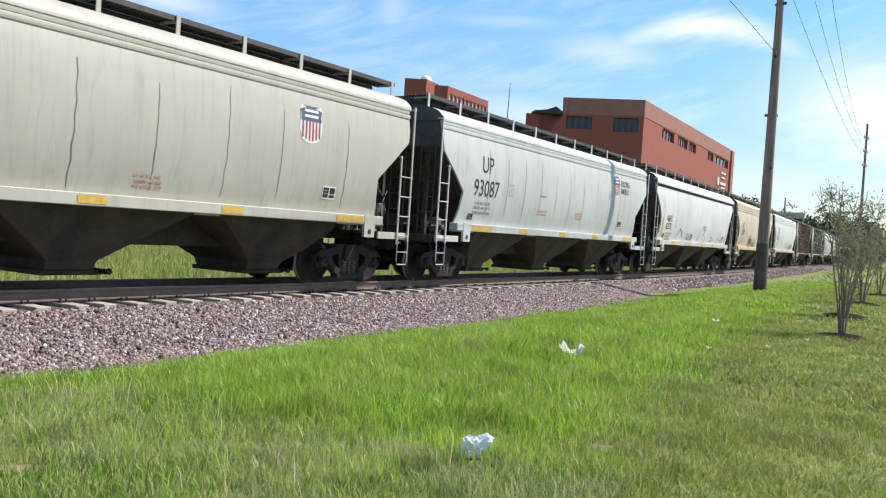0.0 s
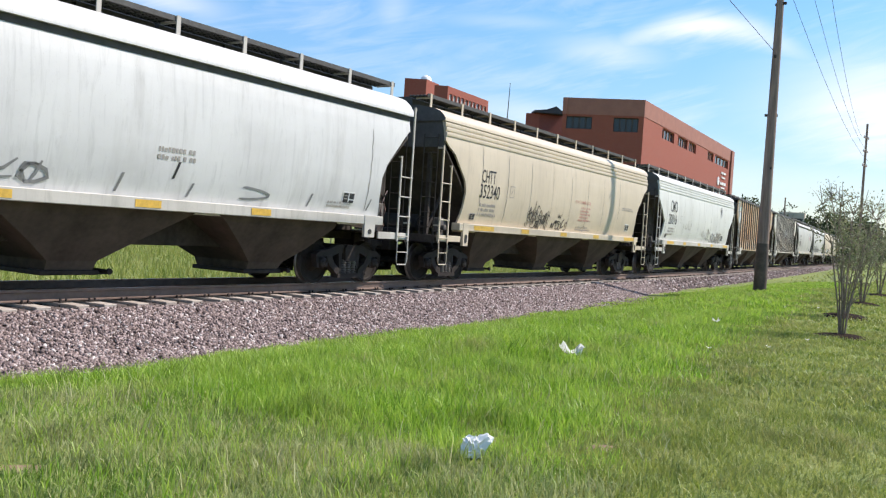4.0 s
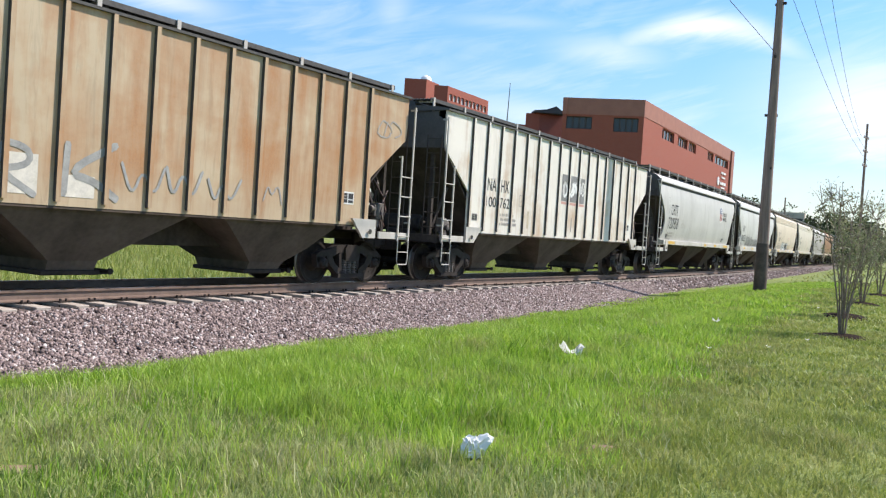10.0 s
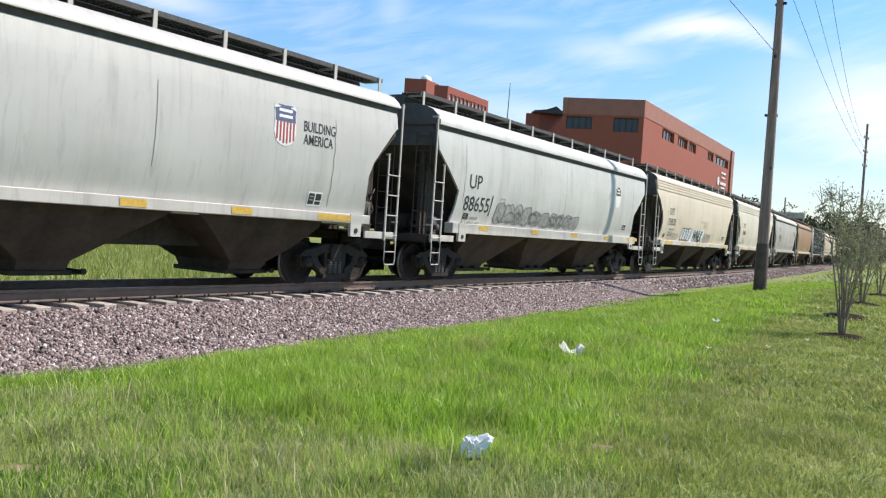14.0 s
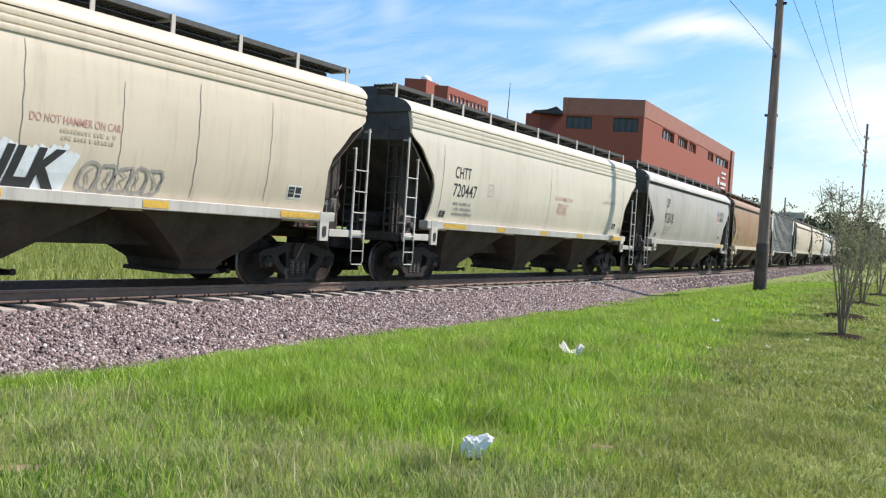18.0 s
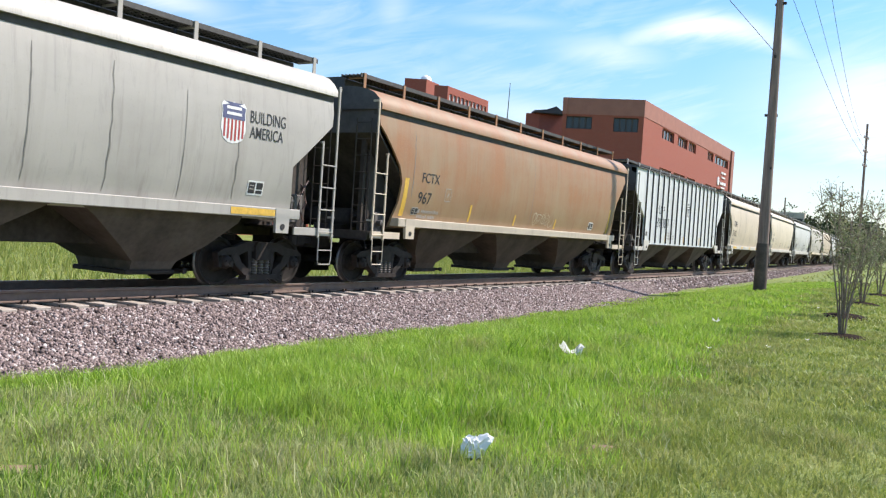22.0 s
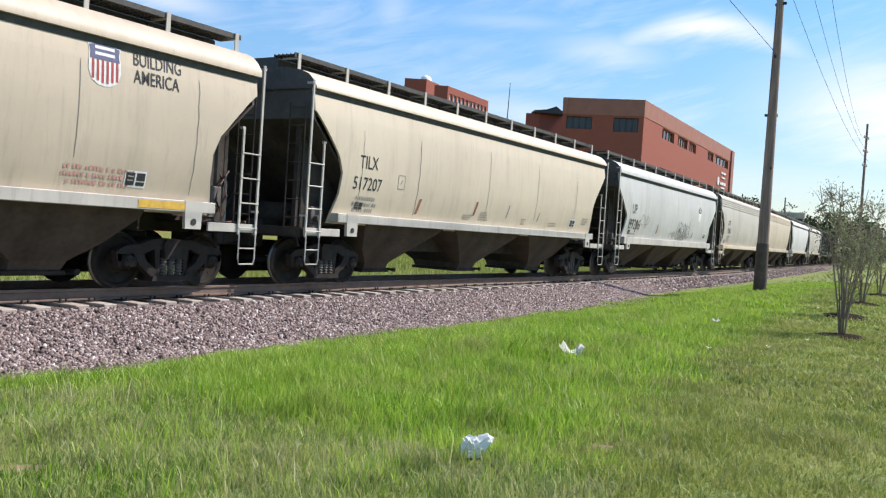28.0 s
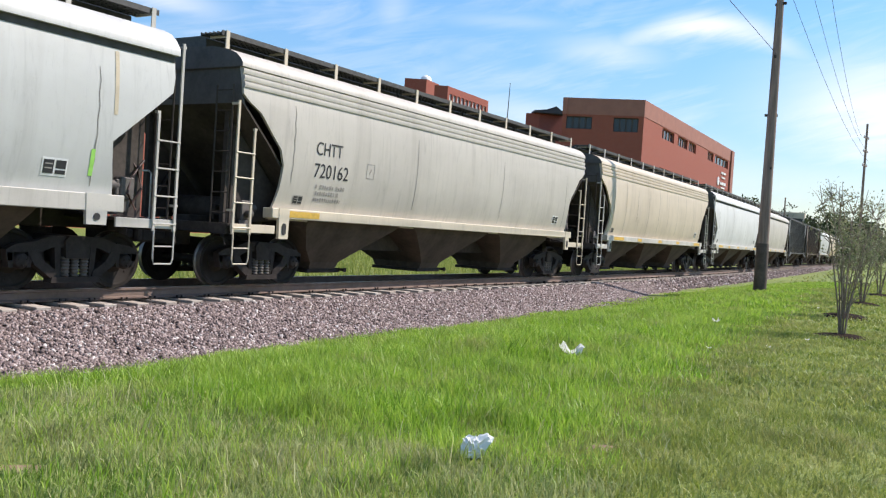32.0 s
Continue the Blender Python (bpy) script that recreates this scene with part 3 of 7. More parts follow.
def blades(name, count, x0, x1, y0, y1, kind_, seed, mat, label, width, height):
    r = np.random.default_rng(seed)
    x = r.uniform(x0, x1, count)
    y = r.uniform(y0, y1, count)
    tall = tall_share(x, y)
    toe = track_y(x) - TOE - 0.42 + 0.45 * smooth01((x - 15) / 9) + 0.75 * (value_noise(x, y, 0.9, 9) - 0.5) + 0.6 * (value_noise(x, y, 0.22, 10) - 0.5)
    keep = r.random(count) < 0.04 + 0.96 * smooth01((toe + 0.30 - y) / 0.75)
    keep &= y < toe + 0.60
    clump = value_noise(x, y, 0.35, seed + 1) * 0.6 + value_noise(x, y, 1.4, seed + 2) * 0.4
    if kind_ == "tall":
        keep &= r.random(count) < tall * (0.45 + 0.9 * clump) * (1 - 0.85 * dull_share(x, y) * (y < toe - 1.0))
    elif kind_ == "mown":
        keep &= r.random(count) < (1 - 0.9 * tall) * (0.35 + clump)
    elif kind_ == "dull":
        keep &= (r.random(count) < dull_share(x, y) * (0.3 + 1.1 * clump)) & (y < toe - 0.6)
    else:
        keep &= r.random(count) < (0.25 + 0.75 * tall) * (clump > 0.52)
    for bx, by, br in BARE:
        keep &= (np.hypot(x - bx, y - by) > br * r.uniform(0.5, 1.1, count))
    x, y, tall, clump = x[keep], y[keep], tall[keep], clump[keep]
    m = len(x)
    z = ground_z(x, y)
    h = height * r.uniform(0.45, 1.25, m) * (0.55 + 0.9 * clump)
    if kind_ == "tall":
        h *= 0.55 + 0.65 * tall
    h *= 0.45 + 0.55 * smooth01((toe[keep] - y) / 1.0)
    w = width * r.uniform(0.6, 1.4, m)
    a = r.uniform(0, 2 * np.pi, m)
    lean = r.normal(0, 0.38 if kind_ != "mown" else 0.6, (m, 2)) * h[:, None]
    c, s = np.cos(a) * w, np.sin(a) * w
    V = np.empty((m, 5, 3))
    V[:, 0] = np.stack([x - c, y - s, z - 0.01], -1)
    V[:, 1] = np.stack([x + c, y + s, z - 0.01], -1)
    mx, my = x + lean[:, 0] * 0.38, y + lean[:, 1] * 0.38
    V[:, 2] = np.stack([mx + c * 0.75, my + s * 0.75, z + h * 0.58], -1)
    V[:, 3] = np.stack([mx - c * 0.75, my - s * 0.75, z + h * 0.58], -1)
    V[:, 4] = np.stack([x + lean[:, 0], y + lean[:, 1], z + h * r.uniform(0.86, 1.0, m)], -1)
    k = 5 * np.arange(m)[:, None]
    T = np.concatenate([k + np.array([0, 1, 2]), k + np.array([0, 2, 3]), k + np.array([3, 2, 4])], 0)
    return thing(name, pydata_mesh(name, V.reshape(-1, 3), T, mat), None, label, "grass", kind="stuff")


blades("tall_grass", 140000, 1.5, 9.5, 1.4, 9.9, "tall", 11, M["blade"], "long bright green grass beside the railway", 0.0040, 0.135)
blades("tall_grass", 100000, 9.5, 20, 2.0, 10.2, "tall", 12, M["blade"], "long bright green grass beside the railway", 0.007, 0.155)
blades("tall_grass", 70000, 20, 48, 3.5, 11.2, "tall", 13, M["blade"], "long bright green grass beside the railway", 0.014, 0.10)
blades("mown_grass", 130000, 1.5, 9.5, -1.6, 6.5, "mown", 14, M["mown"], "short mown lawn, patchy and sunlit", 0.0042, 0.070)
blades("mown_grass", 90000, 9.5, 20, -1.5, 7.0, "mown", 15, M["mown"], "short mown lawn, patchy and sunlit", 0.008, 0.065)
blades("mown_grass", 70000, 20, 50, -2.0, 8.5, "mown", 16, M["mown"], "short mown lawn, patchy and sunlit", 0.018, 0.065)
blades("tired_grass", 150000, 1.5, 7.5, 1.8, 8.8, "dull", 19, M["tired"], "tired mixed grass with dry brown patches", 0.0038, 0.085)
blades("mown_grass", 60000, -9, 1.5, -9, 8.5, "mown", 24, M["mown"], "short mown lawn behind", 0.010, 0.065)
blades("mown_grass", 60000, 1.5, 24, -12, -1.5, "mown", 25, M["mown"], "short mown lawn", 0.010, 0.065)
blades("tall_grass", 40000, -12, 1.5, 3.5, 9.9, "tall", 26, M["blade"], "long bright green grass beside the railway", 0.010, 0.15)
blades("dry_stalks", 5000, 1.5, 16, 1.6, 9.7, "dry", 17, M["straw"], "pale dry stalks standing in the grass", 0.0028, 0.20)
blades("field_grass", 60000, 50, 160, -5, 20, "mown", 18, M["mown"], "far lawn", 0.06, 0.08)


def field_build(n, c):
    at = c["Object"]
    mid, fine_ = n.noise(at, 0.5, 5.0), n.noise(at, 9.0, 4.0, 0.7)
    col = n.ramp(mid, (0.35, (0.14, 0.17, 0.05, 1)), (0.65, (0.25, 0.25, 0.11, 1)))
    col = n.mix(n.math("MULTIPLY", fine_, 0.5), col, (0.10, 0.13, 0.03, 1))
    return surface(n, col, 0.9, 0.0, fine_, 0.6, 0.05)


M["field"] = material("dry_field", field_build)


def tufts(name, count, x0, x1, w0, w1, seed, mat, label):
    """Rough grass on the far side of the track."""
    r = np.random.default_rng(seed)
    x = r.uniform(x0, x1, count)
    y = track_y(x) + r.uniform(w0, w1, count)
    z = ground_z(x, y)
    h, w, a = r.uniform(0.10, 0.38, count), r.uniform(0.012, 0.03, count), r.uniform(0, 6.28, count)
    c, s = np.cos(a) * w, np.sin(a) * w
    V = np.stack([np.stack([x - c, y - s, z], -1), np.stack([x + c, y + s, z], -1), np.stack([x + r.normal(0, 0.08, count), y + r.normal(0, 0.08, count), z + h], -1)], 1)
    return thing(name, pydata_mesh(name, V.reshape(-1, 3), np.arange(3 * count).reshape(-1, 3), mat), None, label, "grass", kind="stuff")


tufts("rough_grass", 60000, 4, 70, 3.4, 30, 21, M["mown"], "rough sunlit grass beyond the track")

# ---------------------------------------------------------------- litter on the lawn


def scrap(name, at, size, seed, label, lift=0.05, bend=0.06):
    """A torn sheet of paper or film lying in the grass."""
    r = random.Random(seed)
    bm = bmesh.new()
    grid = [[bm.verts.new(((i / 6 - 0.5) * size[0] * (1 + 0.15 * r.uniform(-1, 1)), (j / 4 - 0.5) * size[1] * (1 + 0.2 * r.uniform(-1, 1)), bend * abs(i / 3 - 1) ** 2 + bend * 0.5 * r.uniform(-1, 1))) for j in range(5)] for i in range(7)]
    for i in range(6):
        for j in range(4):
            bm.faces.new((grid[i][j], grid[i + 1][j], grid[i + 1][j + 1], grid[i][j + 1]))
    bmesh.ops.solidify(bm, geom=bm.faces[:], thickness=0.004)
    x, y = at
    return thing(name, bm, M["plastic"], label, "litter", smooth=40, at=Matrix.Translation((x, y, float(ground_z(x, y)) + lift)) @ Matrix.Rotation(r.uniform(-0.4, 0.4) - 0.9, 4, "Z"))


def plastic_bag(at):
    """A thin bag crushed into sharp folds, its twisted neck sticking up."""
    bm = bmesh.new()
    bmesh.ops.create_icosphere(bm, subdivisions=4, radius=1.0)
    for v in bm.verts:
        d = v.co.normalized()
        fold = 1 - abs(noise.noise(d * 2.3 + Vector((3, 8, 1)))) * 0.75 - abs(noise.noise(d * 5.1)) * 0.35 + 0.10 * noise.noise(d * 11.0)
        neck = max(0.0, d.dot(Vector((0.80, -0.28, 0.53)))) ** 9
        k = fold + 0.85 * neck
        v.co = Vector((d.x * 0.100 * k, d.y * 0.085 * k, max(-0.3, d.z) * 0.125 * k))
    x, y = at
    return thing("plastic_bag", bm, M["plastic"], "crumpled white plastic bag lying in the grass", "litter", smooth=22, at=Matrix.Translation((x, y, float(ground_z(x, y)) + 0.045)) @ Matrix.Rotation(radians(-50), 4, "Z"))


plastic_bag((5.18, 2.93))


def bare_patch(at, size, seed, turn):
    """Bare trodden earth showing through the lawn."""
    bm = bmesh.new()
    x0, y0 = at
    rings = []
    for rr, zz in ((1.0, -0.004), (0.7, 0.008), (0.35, 0.010)):
        ring = []
        for k in range(24):
            t = 2 * math.pi * k / 24
            q = rr * (1 + 0.35 * noise.noise(Vector((math.cos(t) * 1.7 + seed, math.sin(t) * 1.7, seed))))
            u, v = size[0] * q * math.cos(t), size[1] * q * math.sin(t)
            x, y = x0 + u * math.cos(turn) - v * math.sin(turn), y0 + u * math.sin(turn) + v * math.cos(turn)
            ring.append(bm.verts.new((x, y, float(ground_z(x, y)) + zz)))
        rings.append(ring)
    for r0, r1 in zip(rings, rings[1:]):
        for k in range(24):
            bm.faces.new((r0[k], r0[(k + 1) % 24], r1[(k + 1) % 24], r1[k]))
    bm.faces.new(rings[-1])
    return thing("bare_patch", bm, M["earth"], "bare brown earth patch in the lawn", "ground", kind="structure", smooth=60)


for k, (x, y, a, b) in enumerate(((6.22, 2.40, 0.20, 0.09), (2.98, 4.72, 0.22, 0.13), (4.15, 5.0, 0.12, 0.08))):
    bare_patch((x, y), (a, b), k + 2.0, -0.55)
scrap("torn_paper", (10.07, 4.34), (0.32, 0.16), 5, "torn white paper caught in long grass", 0.13, 0.10)
scrap("torn_paper", (17.35, 4.50), (0.13, 0.10), 6, "small white scrap on the lawn", 0.10, 0.06)
for k, (x, y) in enumerate(((14.6, 2.93), (13.2, 3.5), (16.2, 2.62), (24.5, 4.6), (25.5, 3.9), (13.8, 5.28), (14.6, 5.2), (14.3, 5.35))):
    scrap("paper_scrap", (x, y), (0.07, 0.05), 20 + k, "tiny white paper scrap in the grass", 0.05, 0.02)

# ---------------------------------------------------------------- poles and wires


def wooden_pole(at, height, r0, r1, label, arms=()):
    x, y, z = at
    bm = bmesh.new()
    n_ = 12
    tube(bm, [(0, 0, -0.6 + (height + 0.6) * k / n_) for k in range(n_ + 1)], [r0 + (r1 - r0) * k / n_ for k in range(n_ + 1)], 14)
    p = thing("utility_pole", bm, M["bark"], label, "utility pole", smooth=50, at=pose(x, y, z))
    for zz, half, turn in arms:
        part("crossarm", boxed(-0.06, 0.06, -half, half, zz - 0.07, zz + 0.07, bevel=0.01), M["bark"], p, at=pose(-0.0, 0, 0, 0, 0, turn))
        for k in (-0.92, -0.4, 0.4, 0.92):
            ins = lathe(bmesh.new(), [(0.02, 0.0), (0.045, 0.03), (0.06, 0.09), (0.035, 0.12), (0.05, 0.16), (0.02, 0.2)], 8, "z", (0, k * half, zz + 0.07))
            part("insulator", ins, M["galv"], p, at=pose(0, 0, 0, 0, 0, turn))
    return p


M["tar"] = plain("tarred_wood", (0.095, 0.069, 0.058), 0.85, 0.0, 0.6, 3.0, 0.5)
near = wooden_pole((34.4, 7.38, -0.22), 15.2, 0.232, 0.104, "tall weathered wooden utility pole, dark at its foot", ((14.4, 1.3, 8),))
band = lathe(bmesh.new(), [(0.240, -0.05), (0.238, 0.55), (0.229, 1.65), (0.219, 1.80)], 14, "z")
part("stained_foot", band, M["tar"], near, "tar-dark foot of the pole", smooth=60)
for k, zz in enumerate((4.6, 6.6, 8.8, 10.8)):
    part("pole_bracket", boxed(-0.20, 0.27, -0.03, 0.03, zz, zz + 0.10, bevel=0.01), M["iron"], near, at=pose(0, 0, 0, 0, 0, 40 + 70 * k))
far_pole = wooden_pole((121.3, 14.4, -0.5), 18.7, 0.19, 0.13, "distant wooden utility pole with crossarms", ((16.9, 1.0, 80), (15.2, 0.9, 80), (13.4, 0.9, 80)))
wooden_pole((210.9, 41.0, -0.5), 14.4, 0.22, 0.16, "far thin wooden pole above the trees")


def wire(name, a, b, sag, radius, label):
    a, b = Vector(a), Vector(b)
    pts = [a.lerp(b, k / 24) - Vector((0, 0, sag * 4 * (k / 24) * (1 - k / 24))) for k in range(25)]
    return thing(name, tube(bmesh.new(), pts, radius, 5), M["black"], label, "overhead wire", group="overhead wires", smooth=60)


for k, (dy, dz) in enumerate(((-1.05, 0.0), (-0.1, 0.1), (0.95, 0.0))):
    wire("overhead_wire", (34.4, 7.38 + dy, 14.3 + dz), (121.3, 14.4 - dy * 0.5, 16.6 - 1.6 * k + dz), 1.4, 0.012, "thin black overhead wire sagging between poles")
wooden_pole((-45.0, 5.6, -0.27), 11.0, 0.20, 0.14, "wooden utility pole beside the railway")
wire("service_wire", (34.4, 7.38, 8.75), (-45.0, 5.6, 9.2), 0.0, 0.010, "thin black service wire")

# ---------------------------------------------------------------- brick buildings


def wall_panel(length, height, openings, depth=0.3):
    """A wall in the x-z plane, facing -y, with openings (x0, x1, z0, z1) that go in by depth."""
    bm = bmesh.new()
    xs = sorted({0.0, length, *[v for o in openings for v in o[:2]]})
    zs = sorted({0.0, height, *[v for o in openings for v in o[2:]]})
    grid = {(i, j): bm.verts.new((x, 0, z)) for i, x in enumerate(xs) for j, z in enumerate(zs)}
    for i in range(len(xs) - 1):
        for j in range(len(zs) - 1):
            cx, cz = (xs[i] + xs[i + 1]) / 2, (zs[j] + zs[j + 1]) / 2
            if not any(o[0] < cx < o[1] and o[2] < cz < o[3] for o in openings):
                bm.faces.new((grid[i, j], grid[i + 1, j], grid[i + 1, j + 1], grid[i, j + 1]))
    for x0, x1, z0, z1 in openings:
        c = [(x0, z0), (x1, z0), (x1, z1), (x0, z1)]
        f = [bm.verts.new((x, 0, z)) for x, z in c]
        b = [bm.verts.new((x, depth, z)) for x, z in c]
        for k in range(4):
            j = (k + 1) % 4
            bm.faces.new((f[j], f[k], b[k], b[j]))
    bmesh.ops.remove_doubles(bm, verts=bm.verts, dist=0.001)
    return bm


def face_pose(a, b, z):
    d = Vector((b[0] - a[0], b[1] - a[1]))
    return Matrix.Translation((a[0], a[1], z)) @ Matrix.Rotation(math.atan2(d.y, d.x), 4, "Z"), d.length


def brick_face(house, a, b, z0, height, windows, panes=3, band=0.0, depth=0.3):
    m, length = face_pose(a, b, z0)
    w = part("wall", wall_panel(length, height - band, windows, depth), M["brick"], house, "red brick wall", at=m)
    if band:
        part("parapet", boxed(-0.03, length + 0.03, -0.04, 0.4, height - band, height), M["concrete"], house, "paler brick parapet band", at=m)
    for x0, x1, zz0, zz1 in windows:
        win = part("window", boxed(x0 + 0.05, x1 - 0.05, depth - 0.04, depth + 0.04, zz0 + 0.05, zz1 - 0.05), M["glass"], house, "dark strip window", at=m)
        fr = bmesh.new()
        for k in range(panes + 1):
            x = x0 + (x1 - x0) * k / panes
            box(fr, x - 0.09, x + 0.09, depth - 0.12, depth - 0.05, zz0, zz1)
        box(fr, x0, x1, depth - 0.12, depth - 0.05, zz0, zz0 + 0.1)
        box(fr, x0, x1, depth - 0.12, depth - 0.05, zz1 - 0.1, zz1)
        part("window_frame", fr, M["dark_roof"] if length < 9 else M["pale" if panes == 2 else "concrete"], win)
    return w


def brick_block(name, label, corners, top, base=-0.6, windows=None, band=0.0, panes=3):
    """A flat-roofed brick block on a plan of corners, given clockwise from above; windows by wall."""
    house = thing(name, None, None, label, "building")
    k = len(corners)
    for i in range(k):
        brick_face(house, corners[i], corners[(i + 1) % k], base, top - base, (windows or {}).get(i, []), panes, band)
    bm = bmesh.new()
    vs = [bm.verts.new((x, y, top - 0.25)) for x, y in corners]
    ws = [bm.verts.new((x, y, top - 0.45)) for x, y in corners]
    bm.faces.new(vs)
    bm.faces.new(ws[::-1])
    bmesh.ops.recalc_face_normals(bm, faces=bm.faces)
    part("roof", bm, M["dark_roof"], house, "flat dark roof")
    return house


A_, B_, C_ = (83.08, 38.72), (86.05, 31.00), (132.8, 33.74)
D_ = (C_[0] - 2.97, C_[1] + 7.72)
up_z, lo_z = (12.95, 14.12), (8.4, 9.75)
upper = [(u0, u1, up_z[0] + 0.6, up_z[1] + 0.6) for u0, u1 in ((7.3, 12.5), (14.3, 18.9), (19.5, 23.4), (30.2, 33.8), (34.9, 44.0))]
lower = [(u0, u1, lo_z[0] + 0.6, lo_z[1] + 0.6) for u0, u1 in ((7.1, 12.2), (13.3, 18.6), (19.8, 24.0), (30.0, 33.8), (34.9, 44.2))]
main = brick_block("brick_building", "red brick office block with strip windows and paler parapet", [A_, B_, C_, D_], 15.95, -0.6,
                   {0: [(0.4, 3.05, 13.35, 14.65), (5.25, 7.75, 13.2, 14.65)], 1: upper + lower + [(u, u + 5, 4.0, 6.0) for u in (6, 13, 20, 30, 38)]}, band=1.7, panes=4)
m_, l_ = face_pose(B_, C_, -0.6)
for u0, u1, z0, z1 in ((39.3, 40.6, 12.5, 12.8), (40.9, 42.4, 12.5, 12.8), (39.6, 42.0, 11.9, 12.12), (38.9, 39.6, 10.95, 11.35), (39.8, 41.2, 10.95, 11.35), (41.4, 42.8, 10.95, 11.35), (39.6, 42.2, 10.45, 10.65)):
    part("sign_bar", boxed(u0, u1, -0.10, -0.03, z0, z1), M["pale"], main, "white sign lettering, unreadable", at=m_)
part("sign_emblem", lathe(bmesh.new(), [(0.02, -0.12), (0.62, -0.12), (0.62, -0.03), (0.02, -0.03)], 18, "y", (37.6, 0, 11.3)), M["pale"], main, "round white sign emblem", at=m_)
part("corner_pier", boxed(l_ - 1.6, l_ + 0.2, -0.25, 0.5, 0, 16.4), M["concrete"], main, at=m_)

tower = brick_block("brick_tower", "red brick stair tower above the roofs", [(91.9, 65.4), (93.3, 62.95), (97.0, 63.4), (95.6, 65.9)], 20.6)
dome = lathe(bmesh.new(), [(0.75, -0.1), (0.78, 0.35), (0.62, 0.75), (0.30, 0.98), (0.05, 1.05)], 16, "z")
thing("roof_vent", dome, M["plastic"], "white domed vent on a flat roof", "vent", smooth=50, at=pose(95.0, 64.2, 20.42))
wing = brick_block("brick_wing", "red brick wing with a row of pale windows", [(87.9, 58.1), (88.8, 56.75), (100.1, 57.5), (99.2, 58.9)], 18.75, -0.6,
                   {1: [(0.5 + 1.05 * k, 1.30 + 1.05 * k, 17.7, 18.5) for k in range(10)]}, panes=2)
low = brick_block("brick_annex", "low red brick link between two blocks", [(97.5, 54.5), (99.2, 53.2), (104, 47.2), (106, 50.0)], 15.6)
penthouse = brick_block("roof_house", "dark rooftop plant room", [(93.9, 48.6), (94.3, 47.0), (97.2, 45.0), (98.0, 48.0)], 16.1, 9.0)
part("hip_roof", slab(bmesh.new(), [(-1.9, 0.0), (1.9, 0.0), (1.5, 0.35), (0.7, 0.9), (-0.4, 0.45), (-1.9, 0.25)], -1.0, 1.0), M["dark_roof"], penthouse, "dark sloping roof", at=Matrix.Translation((95.3, 46.3, 16.1)) @ Matrix.Rotation(radians(-52), 4, "Z"))
thing("antenna_mast", tube(bmesh.new(), [(88.3, 48.1, -0.5), (88.3, 48.1, 14.5), (88.4, 48.05, 18.7)], [0.09, 0.07, 0.035], 6), M["iron"], "slender dark antenna mast behind the railway", "mast")

# long brick block behind the track, glimpsed between the cars
long_windows = [(3.0 + 7.5 * k, 6.6 + 7.5 * k, 2.2, 4.4) for k in range(12)]
brick_block("brick_hall", "long low red brick building across the field", [(12.0, 62.0), (65.5, 62.0), (65.5, 78.0), (12.0, 78.0)], 14.2, -0.5, {0: [o for o in long_windows if o[1] < 60]}, panes=3)

office = thing("pale_building", None, None, "cream office building among far trees", "building")
part("wall", boxed(-4, 4, -3, 3, 0, 12.0, bevel=0.05), M["cream"], office)
for k in range(3):
    part("window", boxed(-3.6, 3.6, -3.06, -2.98, 5.0 + 2.2 * k, 6.1 + 2.2 * k), M["glass"], office, "dark strip window")
    part("window", boxed(-4.06, -3.98, -2.6, 2.6, 5.0 + 2.2 * k, 6.1 + 2.2 * k), M["glass"], office, "dark strip window")
office.matrix_basis = pose(234, 43.5, -0.5, 0, 0, 8)

# ---------------------------------------------------------------- trees


def leaf_quads(centres, spread, per, size, seed):
    """Many small leaves round given centres: arrays of corners."""
    r = np.random.default_rng(seed)
    c = np.repeat(np.asarray(centres, float), per, axis=0)
    n_ = len(c)
    c = c + r.normal(0, 1, (n_, 3)) * np.asarray(spread)
    u = r.normal(size=(n_, 3))
    u /= np.linalg.norm(u, axis=1)[:, None]
    v = np.cross(u, r.normal(size=(n_, 3)))
    v /= np.linalg.norm(v, axis=1)[:, None]
    sz = size * r.uniform(0.6, 1.3, n_)[:, None]
    V = np.stack([c - u * sz, c + v * sz * 0.45, c + u * sz, c - v * sz * 0.45], 1)
    return V.reshape(-1, 3), np.arange(4 * n_).reshape(-1, 4)


